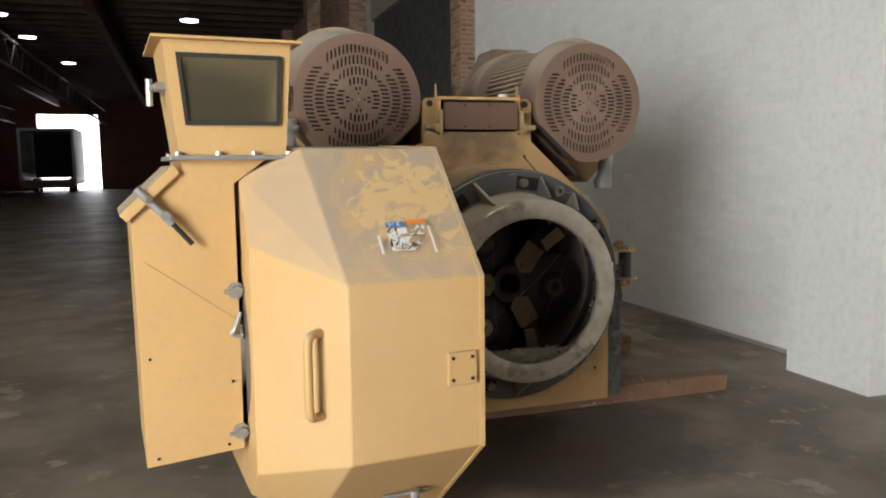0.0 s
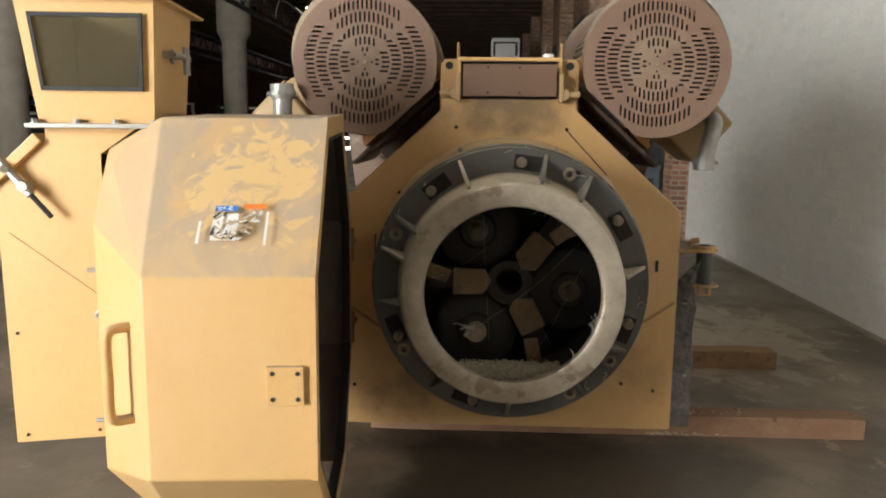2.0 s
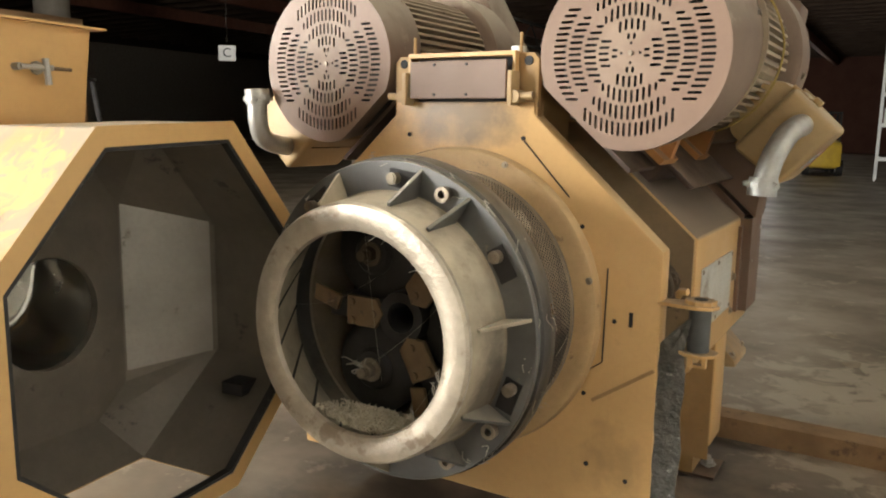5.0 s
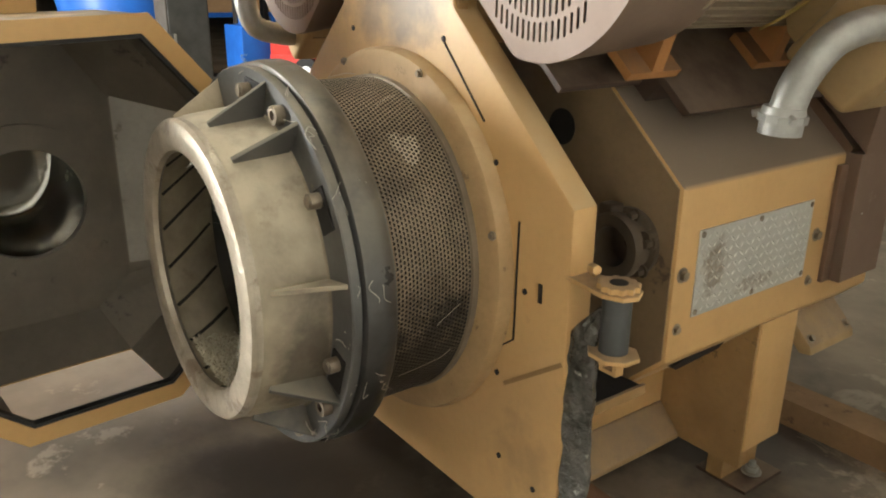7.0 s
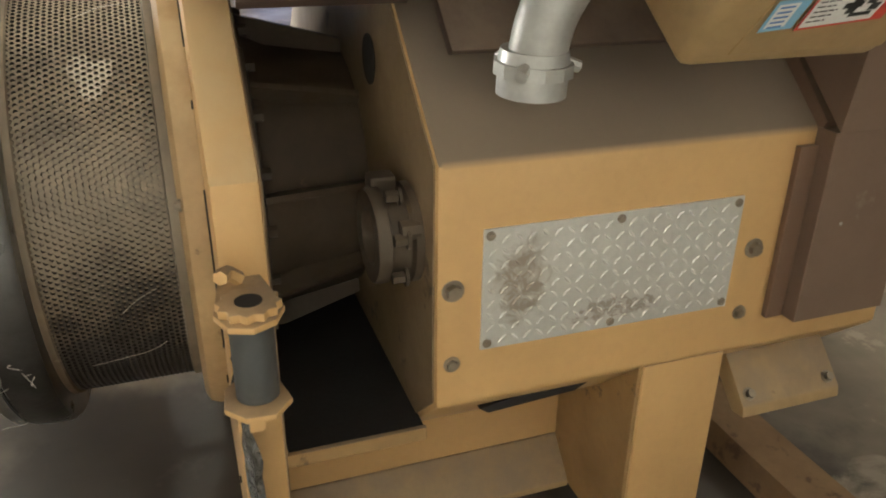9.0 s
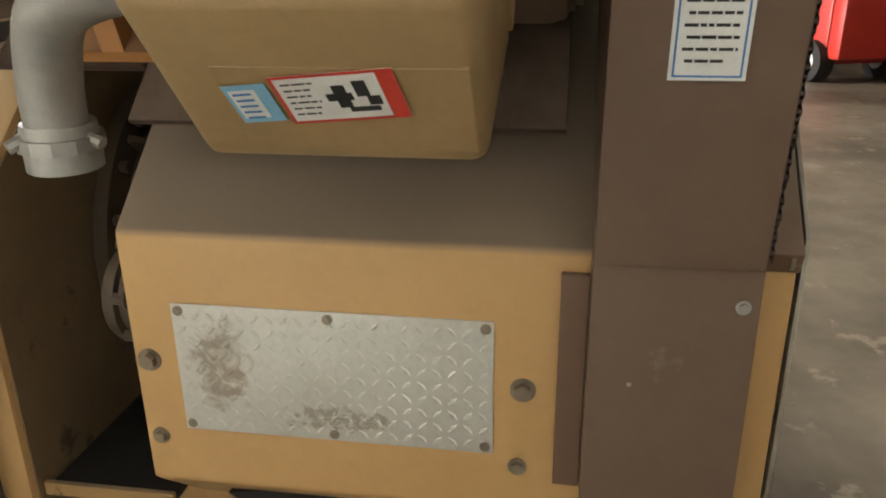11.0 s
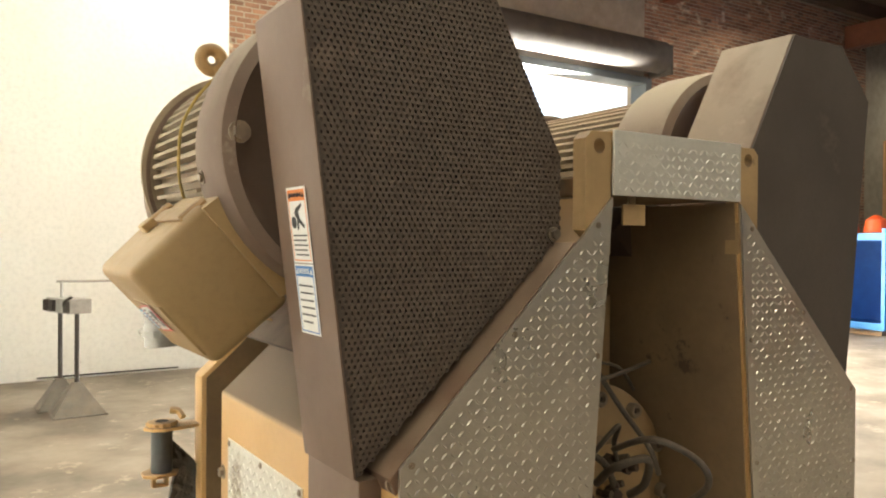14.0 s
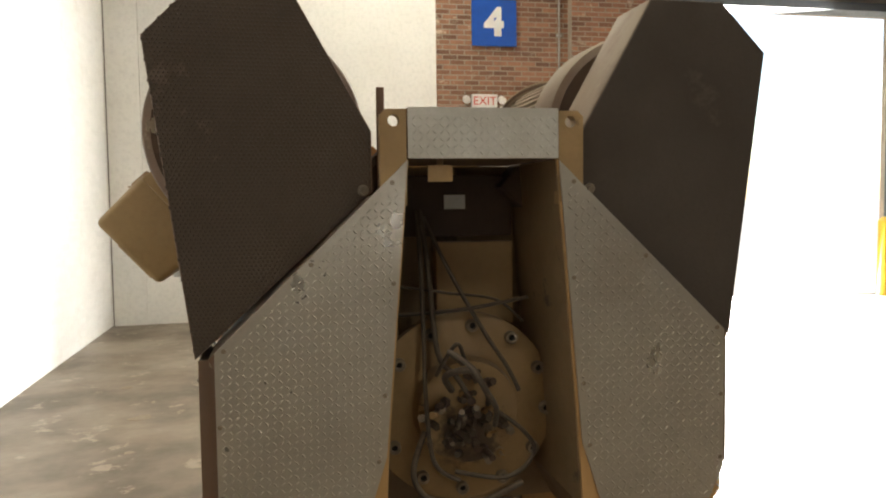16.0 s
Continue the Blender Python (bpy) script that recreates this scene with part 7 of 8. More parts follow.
def beam_thing(x0, x1, y0, y1, z0, z1, mat, label, seed):
    bm = bmesh.new()
    n = 14
    rings = []
    for i in range(n + 1):
        x = x0 + (x1 - x0) * i / n
        w = [0.006 * noise.noise((i * 0.9, seed, k * 3.1)) for k in range(4)]
        rings.append([bm.verts.new((x, y0 + w[0], z0)), bm.verts.new((x, y1 + w[1], z0)), bm.verts.new((x, y1 + w[2], z1 + w[0])), bm.verts.new((x, y0 + w[3], z1 + w[1]))])
    for a, b in zip(rings, rings[1:]):
        for k in range(4):
            bm.faces.new((a[k], a[(k + 1) % 4], b[(k + 1) % 4], b[k]))
    bm.faces.new(rings[0])
    bm.faces.new(rings[-1])
    return solo("timber_beam", bm, mat, label, "timber", group="timbers under the mill")


beam_thing(-0.62, 1.72, 0.262, 0.385, 0.0, 0.098, WOOD, "reddish rough timber bearer under the front of the mill", 1.3)
beam_thing(-0.9, 1.725, 1.355, 1.50, 0.0, 0.105, WOOD_MID, "weathered brown timber bearer under the rear of the mill", 4.1)

rnd = random.Random(29)
vs, fs = [], []
for k in range(260):
    x, y = 0.70 + abs(rnd.gauss(0, 0.14)), 0.25 + abs(rnd.gauss(0, 0.04))
    z = 0.101 if y > 0.265 else 0.004
    p = Vector((x, y, z + rnd.uniform(0, 0.010)))
    a, ln, w = rnd.uniform(0, 6.28), rnd.uniform(0.006, 0.028), rnd.uniform(0.0015, 0.004)
    d, q = Vector((math.cos(a), math.sin(a), rnd.uniform(-0.1, 0.5))) * ln, Vector((-math.sin(a), math.cos(a), 0)) * w
    b = len(vs)
    vs += [tuple(p + q), tuple(p - q), tuple(p + d), tuple(p + d * 0.5 + Vector((0, 0, w)))]
    fs += [(b, b + 1, b + 3), (b + 1, b + 2, b + 3), (b + 2, b, b + 3), (b, b + 2, b + 1)]
me = bpy.data.meshes.new("shredded_fibre")
me.from_pydata(vs, [], fs)
me.materials.append(CHIPS)
tagged(new("shredded_fibre", me), "pale shredded fibres scattered on the front timber", "debris", kind="stuff")

# steel work table
tb = thing("work_table", 1.96, 8.3, 0, "grey-blue welded steel work table", "table")
part("top", block(bmesh.new(), 1.40, 2.52, 7.85, 8.75, 0.91, 0.985, 0.006), GREY_BLUE, tb)
part("apron", block(bmesh.new(), 1.46, 2.46, 7.91, 7.925, 0.79, 0.909), GREY_BLUE, tb)
for x in (1.45, 2.47):
    for y in (7.92, 8.68):
        part("leg", block(bmesh.new(), x - 0.04, x + 0.04, y - 0.04, y + 0.04, 0.0, 0.91, 0.004), GREY_BLUE, tb)
for y in (7.92, 8.68):
    part("stretcher", block(bmesh.new(), 1.49, 2.43, y - 0.03, y + 0.03, 0.18, 0.26, 0.004), GREY_BLUE, tb)
for x in (1.45, 2.47):
    part("stretcher", block(bmesh.new(), x - 0.03, x + 0.03, 7.96, 8.64, 0.18, 0.26, 0.004), GREY_BLUE, tb)

# sheet-metal stand near the white wall
DULL_STEEL = node_mat("dull_grey_steel", (0.20, 0.185, 0.16), (0.14, 0.13, 0.112), 0.6, 0.3, 6, 60, 0.2, 0.003, dust=DUST, dust_amount=0.5)
st = thing("pipe_stand", 0.48, -4.95, 0, "grey steel pipe stand with two splayed feet and a long arm", "stand")
for x, y, sx, sy in ((0.455, -4.86, 0.22, 0.24), (0.555, -5.16, 0.20, 0.16)):
    bm = bmesh.new()
    prism(bm, [(x - sx, y - sy), (x + sx, y - sy), (x + sx, y + sy), (x - sx, y + sy)], fxy, 0.0, 0.012)
    a = [bm.verts.new((x + u * (sx - 0.01), y + v * (sy - 0.01), 0.012)) for u, v in ((-1, -1), (1, -1), (1, 1), (-1, 1))]
    b = [bm.verts.new((x + u * 0.035, y + v * 0.03, 0.27)) for u, v in ((-1, -1), (1, -1), (1, 1), (-1, 1))]
    for k in range(4):
        bm.faces.new((a[k], a[(k + 1) % 4], b[(k + 1) % 4], b[k]))
    bm.faces.new(b)
    part("foot", bm, DULL_STEEL, st, "splayed sheet foot")
    part("post", rod(bmesh.new(), (x, y, 0.26), (x, y, 0.90), 0.020, 12), TRUSS, st)
hb_ = frame_matrix((0.505, -5.01, 0.95), (0.32, -0.95, 0), (0.95, 0.32, 0))
part("head", block(bmesh.new(), -0.23, 0.23, -0.10, 0.10, -0.065, 0.065, 0.006, hb_), ZINC, st, "pale box beam")
for u in (-0.20, 0.06, 0.18):
    part("clamp", block(bmesh.new(), u - 0.03, u + 0.03, 0.10, 0.135, -0.05, 0.05, 0.004, hb_), TRUSS, st)
part("clamp_handle", tube(bmesh.new(), [hb_ @ Vector((-0.16, 0.12, 0.0)), hb_ @ Vector((-0.22, 0.14, 0.05)), hb_ @ Vector((-0.27, 0.10, 0.09))], 0.012, 8), TRUSS, st)
part("arm_post", rod(bmesh.new(), (0.56, -5.03, 1.0), (0.56, -5.03, 1.165), 0.012, 10), ZINC, st)
part("arm", rod(bmesh.new(), (0.60, -5.03, 1.165), (-0.57, -5.05, 1.155), 0.011, 10), ZINC, st, "long thin horizontal arm")

# bollard outside, warning posts and bin inside
bo = thing("bollard", -8.45, -6.62, 0, "yellow round steel bollard beside the dock door", "bollard")
part("post", rod(bmesh.new(), (-8.45, -6.62, 0.0), (-8.45, -6.62, 1.15), 0.085, 24), YELLOW, bo, "", 40)
part("cap", rod(bmesh.new(), (-8.45, -6.62, 1.15), (-8.45, -6.62, 1.21), 0.085, 24, 0.03), YELLOW, bo, "", 40)


def warning_post(x, y):
    w = thing("warning_post", x, y, 0, "orange plastic warning post with white bands", "post", "warning posts")
    part("base", block(bmesh.new(), x - 0.2, x + 0.2, y - 0.2, y + 0.2, 0, 0.06, 0.01), BLACK, w)
    part("post", rod(bmesh.new(), (x, y, 0.05), (x, y, 1.2), 0.055, 18, 0.045), ORANGE, w, "", 40)
    for z in (0.86, 1.0):
        part("band", rod(bmesh.new(), (x, y, z), (x, y, z + 0.07), 0.056, 18, 0.055), PAPER, w)
    return w


wp = warning_post(-8.97, -6.4)
copy_thing(wp, pose(-11.12, -6.3, 0))
copy_thing(wp, pose(-11.7, -6.3, 0))
BIN_BLUE = flat_mat("bin_blue", (0.05, 0.085, 0.14), 0.5)
bn = thing("litter_bin", -9.5, -6.0, 0, "blue-grey round litter bin with a black liner", "bin")
part("barrel", rod(bmesh.new(), (-9.5, -6.0, 0), (-9.5, -6.0, 0.85), 0.27, 24, 0.30), BIN_BLUE, bn, "", 40)
part("liner", rod(bmesh.new(), (-9.5, -6.0, 0.80), (-9.5, -6.0, 0.90), 0.315, 24, 0.29), BLACK, bn, "", 40)
for k in range(3):
    solo("gas_cylinder", rod(rod(bmesh.new(), (-12.6 - 0.35 * k, -5.9, 0), (-12.6 - 0.35 * k, -5.9, 1.25), 0.12, 16), (-12.6 - 0.35 * k, -5.9, 1.25), (-12.6 - 0.35 * k, -5.9, 1.42), 0.11, 16, 0.03), TRUSS, "dark gas cylinder standing by the wall", "cylinder", group="gas cylinders", smooth=40)


# blue frames with white tanks
def tank_frame(x, y, w):
    t = thing("tank_frame", x, y, 0, "light blue steel frame with two white tanks", "tank frame", "tank frames")
    part("skid", block(bmesh.new(), x - 0.6, x + 0.6, y - w / 2, y + w / 2, 0.10, 0.36, 0.01), SKYBLUE, t)
    part("runner", block(bmesh.new(), x - 0.55, x + 0.55, y - w / 2 + 0.05, y + w / 2 - 0.05, 0.0, 0.10), BLACK, t)
    for dx in (-0.55, 0.55):
        for dy in (-w / 2 + 0.05, 0, w / 2 - 0.05):
            part("post", block(bmesh.new(), x + dx - 0.04, x + dx + 0.04, y + dy - 0.04, y + dy + 0.04, 0.36, 2.3, 0.005), BLUE, t)
    part("top_rail", block(bmesh.new(), x - 0.6, x + 0.6, y - w / 2, y + w / 2, 2.3, 2.42, 0.006), SKYBLUE, t)
    for dy in (-w / 4, w / 4):
        part("tank", block(bmesh.new(), x - 0.5, x + 0.5, y + dy - w / 4 + 0.08, y + dy + w / 4 - 0.08, 0.365, 1.35, 0.04), PAPER, t, "white plastic tank", 40)
        for k in range(3):
            part("fitting", rod(bmesh.new(), (x + 0.2, y + dy - 0.25 + 0.25 * k, 1.35), (x + 0.2, y + dy - 0.25 + 0.25 * k, 1.75 - 0.1 * k), 0.07, 12), MESH_STEEL if k != 1 else BLUE, t)
    return t


tank_frame(-12.6, -0.45, 2.3)

# blue cabinet and open blue crate beside the tanks
bc = thing("control_cabinet", -12.5, -2.55, 0, "light blue steel control cabinet on a blue skid", "cabinet")
part("skid", block(bmesh.new(), -13.0, -12.0, -3.3, -1.9, 0.06, 0.34, 0.01), SKYBLUE, bc)
part("runner", block(bmesh.new(), -12.95, -12.05, -3.2, -2.0, 0.0, 0.06), BLACK, bc)
for y in (-3.2, -2.0):
    part("leg", block(bmesh.new(), -12.95, -12.05, y - 0.05, y + 0.05, 0.34, 0.62), SKYBLUE, bc)
part("box", block(bmesh.new(), -12.95, -12.05, -3.15, -2.05, 0.62, 1.95, 0.02), SKYBLUE, bc, "", 40)
part("label", block(bmesh.new(), -12.048, -12.044, -2.62, -2.36, 1.1, 1.28), PAPER, bc)
part("gauge", rod(bmesh.new(), (-12.05, -2.4, 1.62), (-12.02, -2.4, 1.62), 0.07, 16), BLACK, bc)
for y in (-2.9, -2.5):
    part("lamp_dome", rod(bmesh.new(), (-12.4, y, 1.95), (-12.4, y, 2.12), 0.12, 16, 0.07), PAPER, bc, "", 40)
part("post", block(bmesh.new(), -12.2, -12.1, -3.28, -3.18, 0.34, 2.55), BLUE, bc)
part("top_bar", block(bmesh.new(), -12.2, -12.1, -3.28, -1.95, 2.45, 2.55), SKYBLUE, bc)
cr = thing("blue_crate", -12.3, -4.8, 0, "open blue steel crate with pale blue edges", "crate")
part("floor_panel", block(bmesh.new(), -12.9, -11.8, -5.5, -4.12, 0.10, 0.16), BLUE, cr)
for y in (-5.5, -4.15):
    part("side_panel", block(bmesh.new(), -12.9, -11.82, y, y + 0.03, 0.16, 1.75), BLUE, cr)
part("back_panel", block(bmesh.new(), -12.9, -12.87, -5.47, -4.15, 0.16, 1.75), BLUE, cr)
for y in (-5.52, -4.13):
    part("post", block(bmesh.new(), -11.82, -11.74, y - 0.03, y + 0.03, 0.10, 1.82), SKYBLUE, cr)
for z in (0.10, 1.62):
    part("rail", block(bmesh.new(), -11.82, -11.76, -5.49, -4.16, z, z + 0.12), SKYBLUE, cr)
part("foot", block(bmesh.new(), -12.8, -11.85, -5.4, -4.2, 0.0, 0.099), WOOD_PALE, cr)
for y in (-4.45, -4.95):
    solo("float_ball", rod(rod(bmesh.new(), (-12.1, y, 1.76), (-12.1, y, 1.98), 0.2, 20, 0.16), (-12.1, y, 1.98), (-12.1, y, 2.06), 0.16, 20, 0.04), ORANGE, "orange plastic float resting on the blue crate", "float", group="floats", smooth=60)


def letter_sign(x, y, z, word, way):
    s = thing("row_sign", x, y, z, "white hanging row sign with a black letter", "sign", "row signs")
    m = frame_matrix((x, y, z), way, (0, 0, 1))
    bm = bmesh.new()
    prism(bm, [(-0.2, -0.18), (0.2, -0.18), (0.2, 0.18), (-0.2, 0.18)], lambda a, b, d: m @ Vector((a, b, d)), -0.01, 0)
    part("board", bm, PAPER, s)
    text_part("letter", word, 0.3, m @ pose(0, 0, 0.002), INK, s)
    part("hanger", rod(bmesh.new(), (x, y, z + 0.18), (x, y, CEIL - 0.02), 0.006, 6), TRUSS, s)


letter_sign(-13.3, -0.25, 3.0, "F", (0, 1, 0))
letter_sign(-12.9, 11.2, 3.1, "C", (0.7, 0.7, 0))
letter_sign(-11.0, 13.2, 3.0, "B", (0.7, 0.7, 0))

# plywood crates on a rack far behind the hood
for k in range(6):
    y0 = -5.8 + 2.45 * k
    solo("plywood_crate", block(bmesh.new(), -15.9, -14.9, y0, y0 + 2.35, 1.85 if k < 4 else 0.951, 3.7, 0.01), PLY, "large plywood crate on a rack", "crate", group="plywood crates")
sh = thing("storage_rack", -14.1, 5.7, 0, "heavy blue pallet rack with beams", "rack", "pallet racks")
for y in (-5.85, -3.4, -0.95, 1.5, 3.95, 6.4, 8.85):
    for x in (-15.9, -14.9):
        part("upright", block(bmesh.new(), x - 0.05, x + 0.05, y - 0.04, y + 0.04, 0, 1.75 if y < 4 else 0.85, 0.004), BLUE, sh)
for z, y1 in ((0.85, 8.9), (1.75, 3.9)):
    for x in (-15.9, -14.9):
        part("beam", block(bmesh.new(), x - 0.03, x + 0.03, -5.9, y1, z, z + 0.10, 0.004), BLUE, sh)


def drum(x, y, label, mat, z=0.0, r=0.30, h=0.9):
    d = thing("storage_tank", x, y, z, label, "tank")
    bm = bmesh.new()
    prof = [(r * 0.94, 0), (r, 0.02), (r, 0.28 * h), (r * 1.03, 0.31 * h), (r, 0.34 * h), (r, 0.64 * h), (r * 1.03, 0.67 * h), (r, 0.70 * h), (r, h * 0.98), (r * 0.94, h)]
    for a, b in zip(prof, prof[1:]):
        bmesh.ops.create_cone(bm, segments=32, radius1=a[0], radius2=b[0], depth=max(b[1] - a[1], 0.0005), cap_ends=False, matrix=pose(x, y, z + (a[1] + b[1]) / 2))
    bmesh.ops.create_circle(bm, cap_ends=True, segments=32, radius=r * 0.94, matrix=pose(x, y, z + h - 0.01))
    bmesh.ops.remove_doubles(bm, verts=bm.verts, dist=0.002)
    part("shell", bm, mat, d, "", 40)
    part("label", block(bmesh.new(), -0.07, 0.07, -0.002, 0.002, -0.12, 0.12, 0.0, Matrix.Translation((x, y, z + h * 0.72)) @ Matrix.Rotation(radians(80), 4, "Z") @ pose(0, -r - 0.003, 0)), PAPER, d)
    return d


drum(-11.2, 2.25, "large round blue plastic tank with a white label", BLUE, 0, 0.95, 4.2)
lk = thing("locker", -7.55, 1.93, 0, "tall narrow dark grey steel locker", "locker")
part("body", block(bmesh.new(), -7.78, -7.36, 1.68, 2.18, 0.0, 1.69, 0.01), TRUSS, lk)
part("door", block(bmesh.new(), -7.359, -7.343, 1.70, 2.16, 0.06, 1.65, 0.003), MESH_STEEL, lk)
part("handle", block(bmesh.new(), -7.342, -7.325, 1.74, 1.77, 0.85, 1.0, 0.003), ZINC, lk)
bp_ = thing("blue_pump", -10.0, 3.75, 0, "blue pump unit on the floor", "pump")
part("base", block(bmesh.new(), -10.4, -9.6, 3.45, 4.05, 0.0, 0.12, 0.01), BLACK, bp_)
part("housing", block(bmesh.new(), -10.35, -9.65, 3.5, 4.0, 0.12, 0.95, 0.03), BLUE, bp_, "", 40)
part("motor", rod(bmesh.new(), (-10.0, 3.75, 0.95), (-10.0, 3.75, 1.22), 0.14, 18), BLUE, bp_, "", 40)
part("motor_cap", rod(bmesh.new(), (-10.0, 3.75, 1.22), (-10.0, 3.75, 1.28), 0.15, 18, 0.12), PAPER, bp_, "", 40)


# fork trucks
def fork_truck(x, y, turn, mat, label, cage, skirt):
    f = thing("fork_truck", 0, 0, 0, label, "fork truck")
    part("body", prism(bmesh.new(), [(-0.95, 0.25), (0.85, 0.25), (0.85, 0.75), (0.35, 0.85), (-0.3, 0.85), (-0.35, 1.15), (-0.95, 1.1)], fxz, -0.5, 0.5, 0.05), mat, f, "", 40)
    part("skirt", block(bmesh.new(), -0.9, 0.8, -0.515, 0.515, 0.22, 0.52, 0.03), skirt, f, "", 40)
    part("counterweight", block(bmesh.new(), -1.2, -0.95, -0.5, 0.5, 0.3, 1.05, 0.06), mat, f, "", 40)
    part("seat", block(block(bmesh.new(), -0.35, 0.1, -0.25, 0.25, 0.87, 1.0, 0.03), -0.40, -0.28, -0.25, 0.25, 1.0, 1.4, 0.03), BLACK, f)
    for px, py in ((0.6, 0.45), (0.6, -0.45), (-0.8, 0.45), (-0.8, -0.45)):
        part("cage_post", rod(bmesh.new(), (px, py, 0.8), (px * 0.75, py, 2.05), 0.04, 8), cage, f)
    part("cage_roof", block(bmesh.new(), -0.65, 0.5, -0.5, 0.5, 2.05, 2.10, 0.01), cage, f)
    for py in (-0.3, 0.3):
        part("mast", block(bmesh.new(), 0.95, 1.05, py - 0.05, py + 0.05, 0.05, 2.15), BLACK, f)
        part("fork", block(bmesh.new(), 1.05, 2.1, py - 0.06, py + 0.06, 0.05, 0.10), BLACK, f)
    part("carriage", block(bmesh.new(), 1.05, 1.12, -0.45, 0.45, 0.1, 0.6), BLACK, f)
    for px, r in ((0.55, 0.32), (-0.75, 0.26)):
        for py in (-0.5, 0.5):
            w = part("wheel", rod(bmesh.new(), (px, py - 0.1, r), (px, py + 0.1, r), r, 24), BLACK, f, "", 35)
            part("hub", rod(bmesh.new(), (px, py - 0.11, r), (px, py + 0.11, r), r * 0.5, 16), PAPER, w)
    f.matrix_basis = pose(x, y, 0, 0, 0, turn)
    return f


fork_truck(-9.75, 4.45, 200, RED, "red fork truck with a black mast and cage", BLACK, RED)
fork_truck(-8.3, 17.0, 250, PAPER, "white and red fork truck, parked", PAPER, RED)
fork_truck(-10.3, 18.6, 70, BLUE, "blue fork truck with a dark mast, parked", BLUE, BLACK)
NAVY = flat_mat("navy_paint", (0.018, 0.04, 0.13), 0.5)
fork_truck(-7.5, 21.0, 235, NAVY, "navy blue fork truck with a white cage, parked", PAPER, NAVY)
fork_truck(-1.3, 27.0, 100, YELLOW, "yellow fork truck, parked by the wall", BLACK, BLACK)

# filling machines across the hall
fm = thing("filling_machine", -8.7, 14.2, 0, "blue steel filling machine under a grey hood", "machine")
part("cabinet", block(bmesh.new(), -9.3, -8.1, 13.8, 14.6, 0.06, 0.75, 0.02), TRUSS, fm, "dark lower cabinet", 35)
for z in (0.8, 1.14, 1.5, 1.9):
    part("rail", block(bmesh.new(), -9.38, -8.02, 13.72, 13.80, z, z + 0.08, 0.006), BLUE, fm)
part("brace", rod(bmesh.new(), (-9.3, 13.75, 0.85), (-8.1, 13.75, 1.5), 0.03, 8), BLUE, fm)
part("plinth", block(bmesh.new(), -9.35, -8.05, 13.75, 14.65, 0.0, 0.06), BLACK, fm)
for px in (-9.34, -8.06):
    for py in (13.76, 14.64):
        part("post", block(bmesh.new(), px - 0.05, px + 0.05, py - 0.05, py + 0.05, 0.06, 2.3, 0.006), BLUE, fm)
part("back_panel", block(bmesh.new(), -9.29, -8.11, 14.6, 14.62, 0.8, 2.3), TRUSS, fm)
part("hood", prism(bmesh.new(), [(-9.5, 2.3), (-7.9, 2.3), (-8.05, 2.52), (-9.3, 2.62)], fxz, 13.6, 14.8, 0.02), LINER, fm, "grey sheet-metal hood")
for k in range(3):
    part("nozzle", rod(rod(bmesh.new(), (-9.1 + 0.35 * k, 14.1, 1.55), (-9.1 + 0.35 * k, 14.1, 2.3), 0.05, 12), (-9.1 + 0.35 * k, 14.1, 1.4), (-9.1 + 0.35 * k, 14.1, 1.55), 0.02, 12, 0.05), TRUSS, fm)
fh = thing("feed_hopper", -7.55, 14.5, 0, "dark steel feed hopper on a column", "hopper")
part("column", rod(bmesh.new(), (-7.55, 14.5, 0.05), (-7.55, 14.5, 1.6), 0.16, 20), TRUSS, fh, "", 35)
part("base_plate", block(bmesh.new(), -7.9, -7.2, 14.15, 14.85, 0.0, 0.05, 0.01), TRUSS, fh)
part("bin", rod(bmesh.new(), (-7.55, 14.5, 1.6), (-7.55, 14.5, 2.25), 0.16, 24, 0.30), TRUSS, fh, "", 35)
part("lid", rod(bmesh.new(), (-7.55, 14.5, 2.25), (-7.55, 14.5, 2.34), 0.40, 24, 0.36), TRUSS, fh, "", 35)

# trailer box at the far door
tr = thing("box_trailer", -9.3, 50, 0, "open white box trailer parked at the far door", "trailer")
for x in (-10.9, -7.9):
    part("side_wall", block(bmesh.new(), x, x + 0.15, 50, 55, 0.8, 4.0), PAPER, tr)
part("roof", block(bmesh.new(), -10.75, -7.9, 50, 55, 3.85, 4.0), PAPER, tr)
part("inside", block(bmesh.new(), -10.74, -7.91, 54.6, 54.9, 0.9, 3.84), BLACK, tr)
part("deck", block(bmesh.new(), -10.9, -7.75, 50, 55, 0.5, 0.79), LINER, tr)
for x in (-10.4, -8.3):
    for y in (52.5, 53.8):
        part("wheel", rod(bmesh.new(), (x - 0.15, y, 0.45), (x + 0.15, y, 0.45), 0.45, 24), BLACK, tr, "", 35)
part("bumper", block(bmesh.new(), -10.8, -7.85, 49.9, 49.99, 0.3, 0.5), WOOD_PALE, tr)


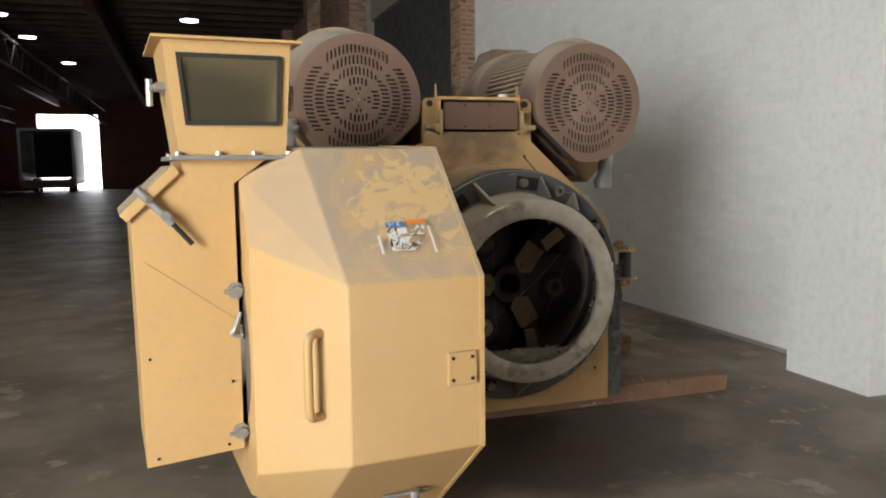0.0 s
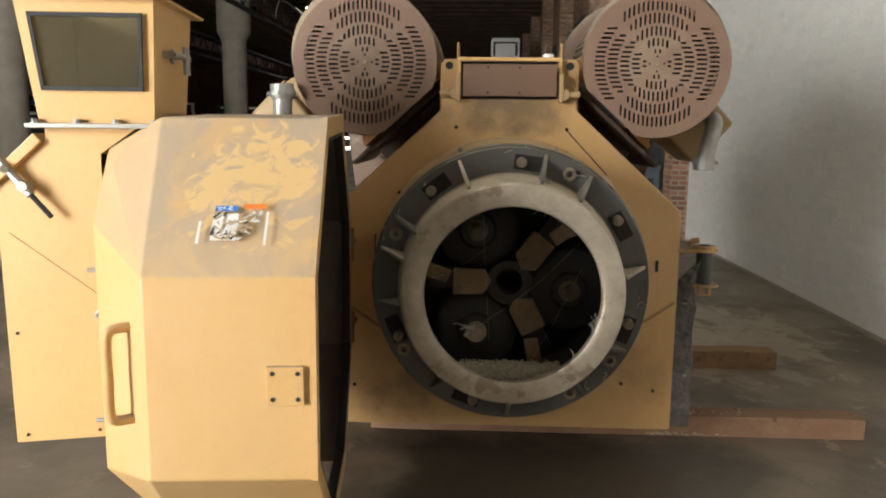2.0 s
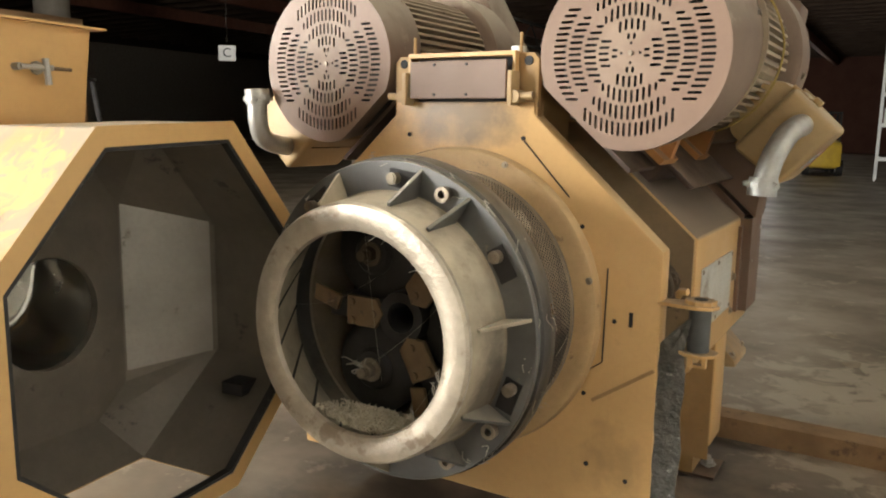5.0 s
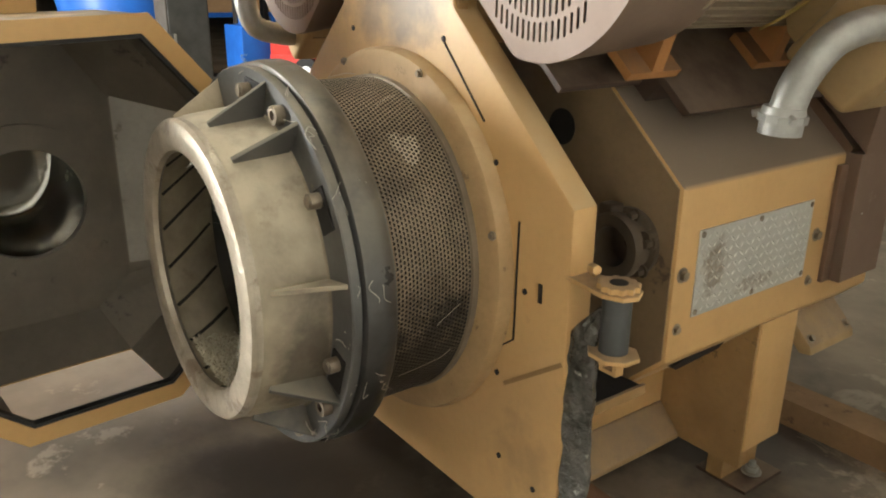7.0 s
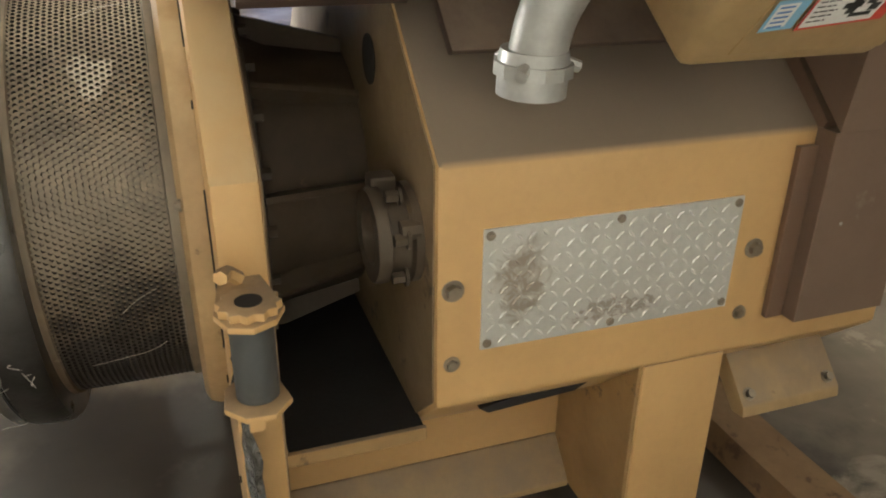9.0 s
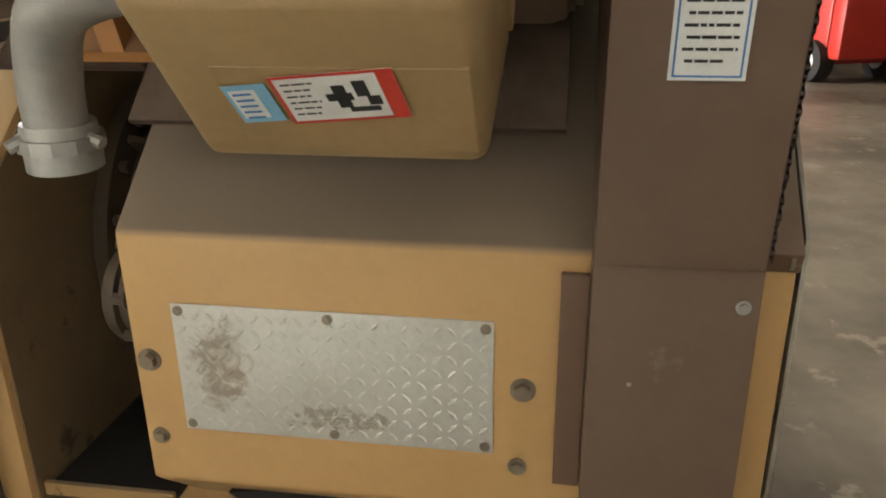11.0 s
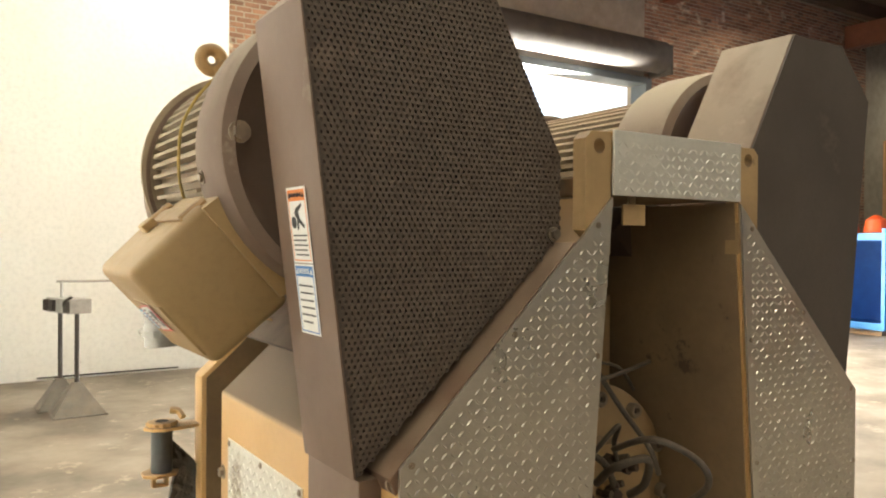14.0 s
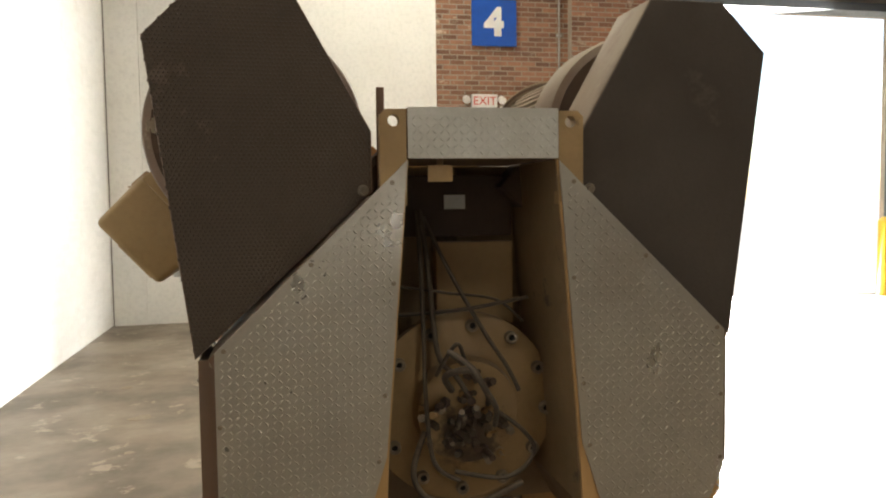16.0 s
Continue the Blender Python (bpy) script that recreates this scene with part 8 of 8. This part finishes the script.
# pallet racks with blue machines in the middle distance
def rack(x, y, turn, n, label):
    r = thing("pallet_rack", 0, 0, 0, label, "rack", "pallet racks")
    for i in range(n + 1):
        for d in (0, 1.0):
            part("upright", block(bmesh.new(), i * 2.6 - 0.05, i * 2.6 + 0.05, d - 0.04, d + 0.04, 0, 2.5), BLUE, r)
    for z in (0.9, 2.0):
        for d in (0, 1.0):
            part("beam", block(bmesh.new(), 0, n * 2.6, d - 0.03, d + 0.03, z, z + 0.11), BLUE, r)
    r.matrix_basis = pose(x, y, 0, 0, 0, turn)
    rr = random.Random(int(x * 10))
    for i in range(n):
        for z in (0.0, 1.02, 2.12):
            for k in range(2):
                w, h = rr.uniform(0.6, 1.0), rr.uniform(0.4, 0.85)
                m = pose(x, y, z, 0, 0, turn) @ pose(i * 2.6 + 0.2 + 1.2 * k, 0.1, 0)
                c = thing("machine_unit", *m.translation, rr.choice(("blue painted machine unit stored on the rack", "dark machine unit stored on the rack")), "machine", "stored units")
                mat = BLUE if "blue" in c["label"] else rr.choice((TRUSS, MESH_STEEL, BROWN_DARK))
                q = part("housing", block(bmesh.new(), 0, w, 0, 0.75, 0.0, h, 0.03, m), mat, c, "", 40)
                part("drum", rod(bmesh.new(), m @ Vector((w * 0.5, 0.05, h)), m @ Vector((w * 0.5, 0.6, h)), 0.14, 14), rr.choice((MESH_STEEL, TRUSS, PAPER)), c, "", 40)
                part("foot", block(bmesh.new(), 0.05, w - 0.05, 0.1, 0.65, -0.001, 0.05, 0.0, m), BLACK, c)


rack(-9.6, 14.2, 128, 2, "blue pallet rack with stored machines")
rack(-12.6, 22.0, 118, 2, "blue pallet rack with stored machines")
rack(-17.5, 9.5, 140, 2, "blue pallet rack with stored machines")
sc = thing("white_scaffold", 0.9, 24.6, 0, "tall white shelf tower standing by the wall", "shelf")
for x in (0.45, 1.35):
    for y in (24.2, 25.0):
        part("post", block(bmesh.new(), x - 0.03, x + 0.03, y - 0.03, y + 0.03, 0, 4.6), PAPER, sc)
for z in (0.6, 1.6, 2.5, 3.2, 3.9, 4.5):
    part("shelf", block(bmesh.new(), 0.481, 1.319, 24.2, 25.0, z, z + 0.12), PAPER, sc)
for z in (1.73, 2.63, 3.33, 4.03):
    part("carton", block(bmesh.new(), 0.55, 1.25, 24.3, 24.9, z - 0.01, z + 0.42, 0.01), PAPER, sc, "white carton on the shelf")

# clutter along the shutters
yc = thing("yellow_cabinet", 2.08, 14.0, 0, "narrow yellow steel tool cabinet with open boxes beside it", "cabinet")
part("body", block(bmesh.new(), 1.86, 2.30, 13.75, 14.25, 0.0, 2.10, 0.01), YELLOW, yc)
for x0, x1 in ((1.88, 2.28),):
    dr = part("door", block(bmesh.new(), x0, x1, 13.735, 13.749, 0.08, 2.06, 0.003), YELLOW, yc)
    part("handle", block(bmesh.new(), (x0 + x1) / 2 - 0.05, (x0 + x1) / 2 + 0.05, 13.72, 13.734, 1.62, 1.74), BLACK, dr)
solo("plastic_tub", prism(bmesh.new(), [(1.85, 2.10), (2.24, 2.10), (2.28, 2.36), (1.82, 2.36)], fxz, 13.8, 14.2, 0.02), GREEN_TUB, "pale tub with a green base on the cabinet", "tub")
solo("tub_lid", rod(bmesh.new(), (2.05, 14.0, 2.362), (2.05, 14.0, 2.45), 0.25, 24, 0.17), PAPER, "white domed lid on the tub", "lid", smooth=50)
wb = thing("side_bench", 2.0, 12.9, 0, "low dark bench covered with tools and boxes", "bench")
part("top", block(bmesh.new(), 1.55, 2.5, 12.6, 13.2, 0.90, 0.96, 0.005), BLACK, wb)
for x in (1.6, 2.45):
    for y in (12.65, 13.15):
        part("leg", block(bmesh.new(), x - 0.03, x + 0.03, y - 0.03, y + 0.03, 0, 0.90), BLACK, wb)
rc = random.Random(3)
for k, (x, w, h, mat, lab) in enumerate(((1.60, 0.20, 0.14, PAPER, "white box"), (1.88, 0.42, 0.34, BLACK, "black tool case"), (2.22, 0.10, 0.20, RED, "red spray can"), (2.34, 0.12, 0.24, PAPER, "white bottle"))):
    if "can" in lab or "bottle" in lab:
        bm = rod(rod(bmesh.new(), (x, 12.85, 0.96), (x, 12.85, 0.96 + h), w / 2, 16), (x, 12.85, 0.96 + h), (x, 12.85, 1.01 + h), w / 2, 16, w / 5)
    else:
        bm = block(bmesh.new(), x - w / 2, x + w / 2, 12.7, 13.0, 0.96, 0.96 + h, 0.015)
    solo(lab.replace(" ", "_"), bm, mat, lab + " standing on the low dark bench", lab.split()[-1], smooth=40)
solo("floor_bin", rod(bmesh.new(), (1.28, 14.6, 0), (1.28, 14.6, 0.52), 0.20, 20, 0.24), BLACK, "black plastic bin on the floor", "bin", smooth=40)
solo("paper_bag", rod(rod(bmesh.new(), (2.1, 11.9, 0), (2.1, 11.9, 0.16), 0.20, 9, 0.14), (2.1, 11.9, 0.16), (2.1, 11.9, 0.26), 0.14, 7, 0.05), LINER, "crumpled white bag on the floor", "bag", smooth=50)
solo("dark_hose", tube(bmesh.new(), [(1.35, 12.5, 0.05), (1.55, 12.3, 0.05), (1.8, 12.45, 0.06), (1.6, 12.7, 0.05), (1.4, 12.55, 0.09)], 0.05, 8), BLACK, "coil of dark hose on the floor", "hose", smooth=60)
for x, tilt in ((2.28, 10), (2.4, 7)):
    solo("wooden_plank", block(bmesh.new(), -0.05, 0.05, -0.02, 0.02, 0.0, 2.5, 0.004, pose(x - 0.05, 12.2 + x, 0.012, 0, tilt, 0)), WOOD_PALE, "pale plank leaning against the shutter", "plank", group="planks")

# bricks of the near pier, last
lay_bricks(pier, lambda u, z: frame_matrix((u, 7.16, z), (1, 0, 0), (0, 0, 1)), 2.50, EAST, 0.0, 4.2, BRICK)
lay_bricks(pier, lambda u, z: frame_matrix((2.50, u, z), (0, -1, 0), (0, 0, 1)), 7.17, 7.60, 0.0, 4.2, BRICK_PALE)
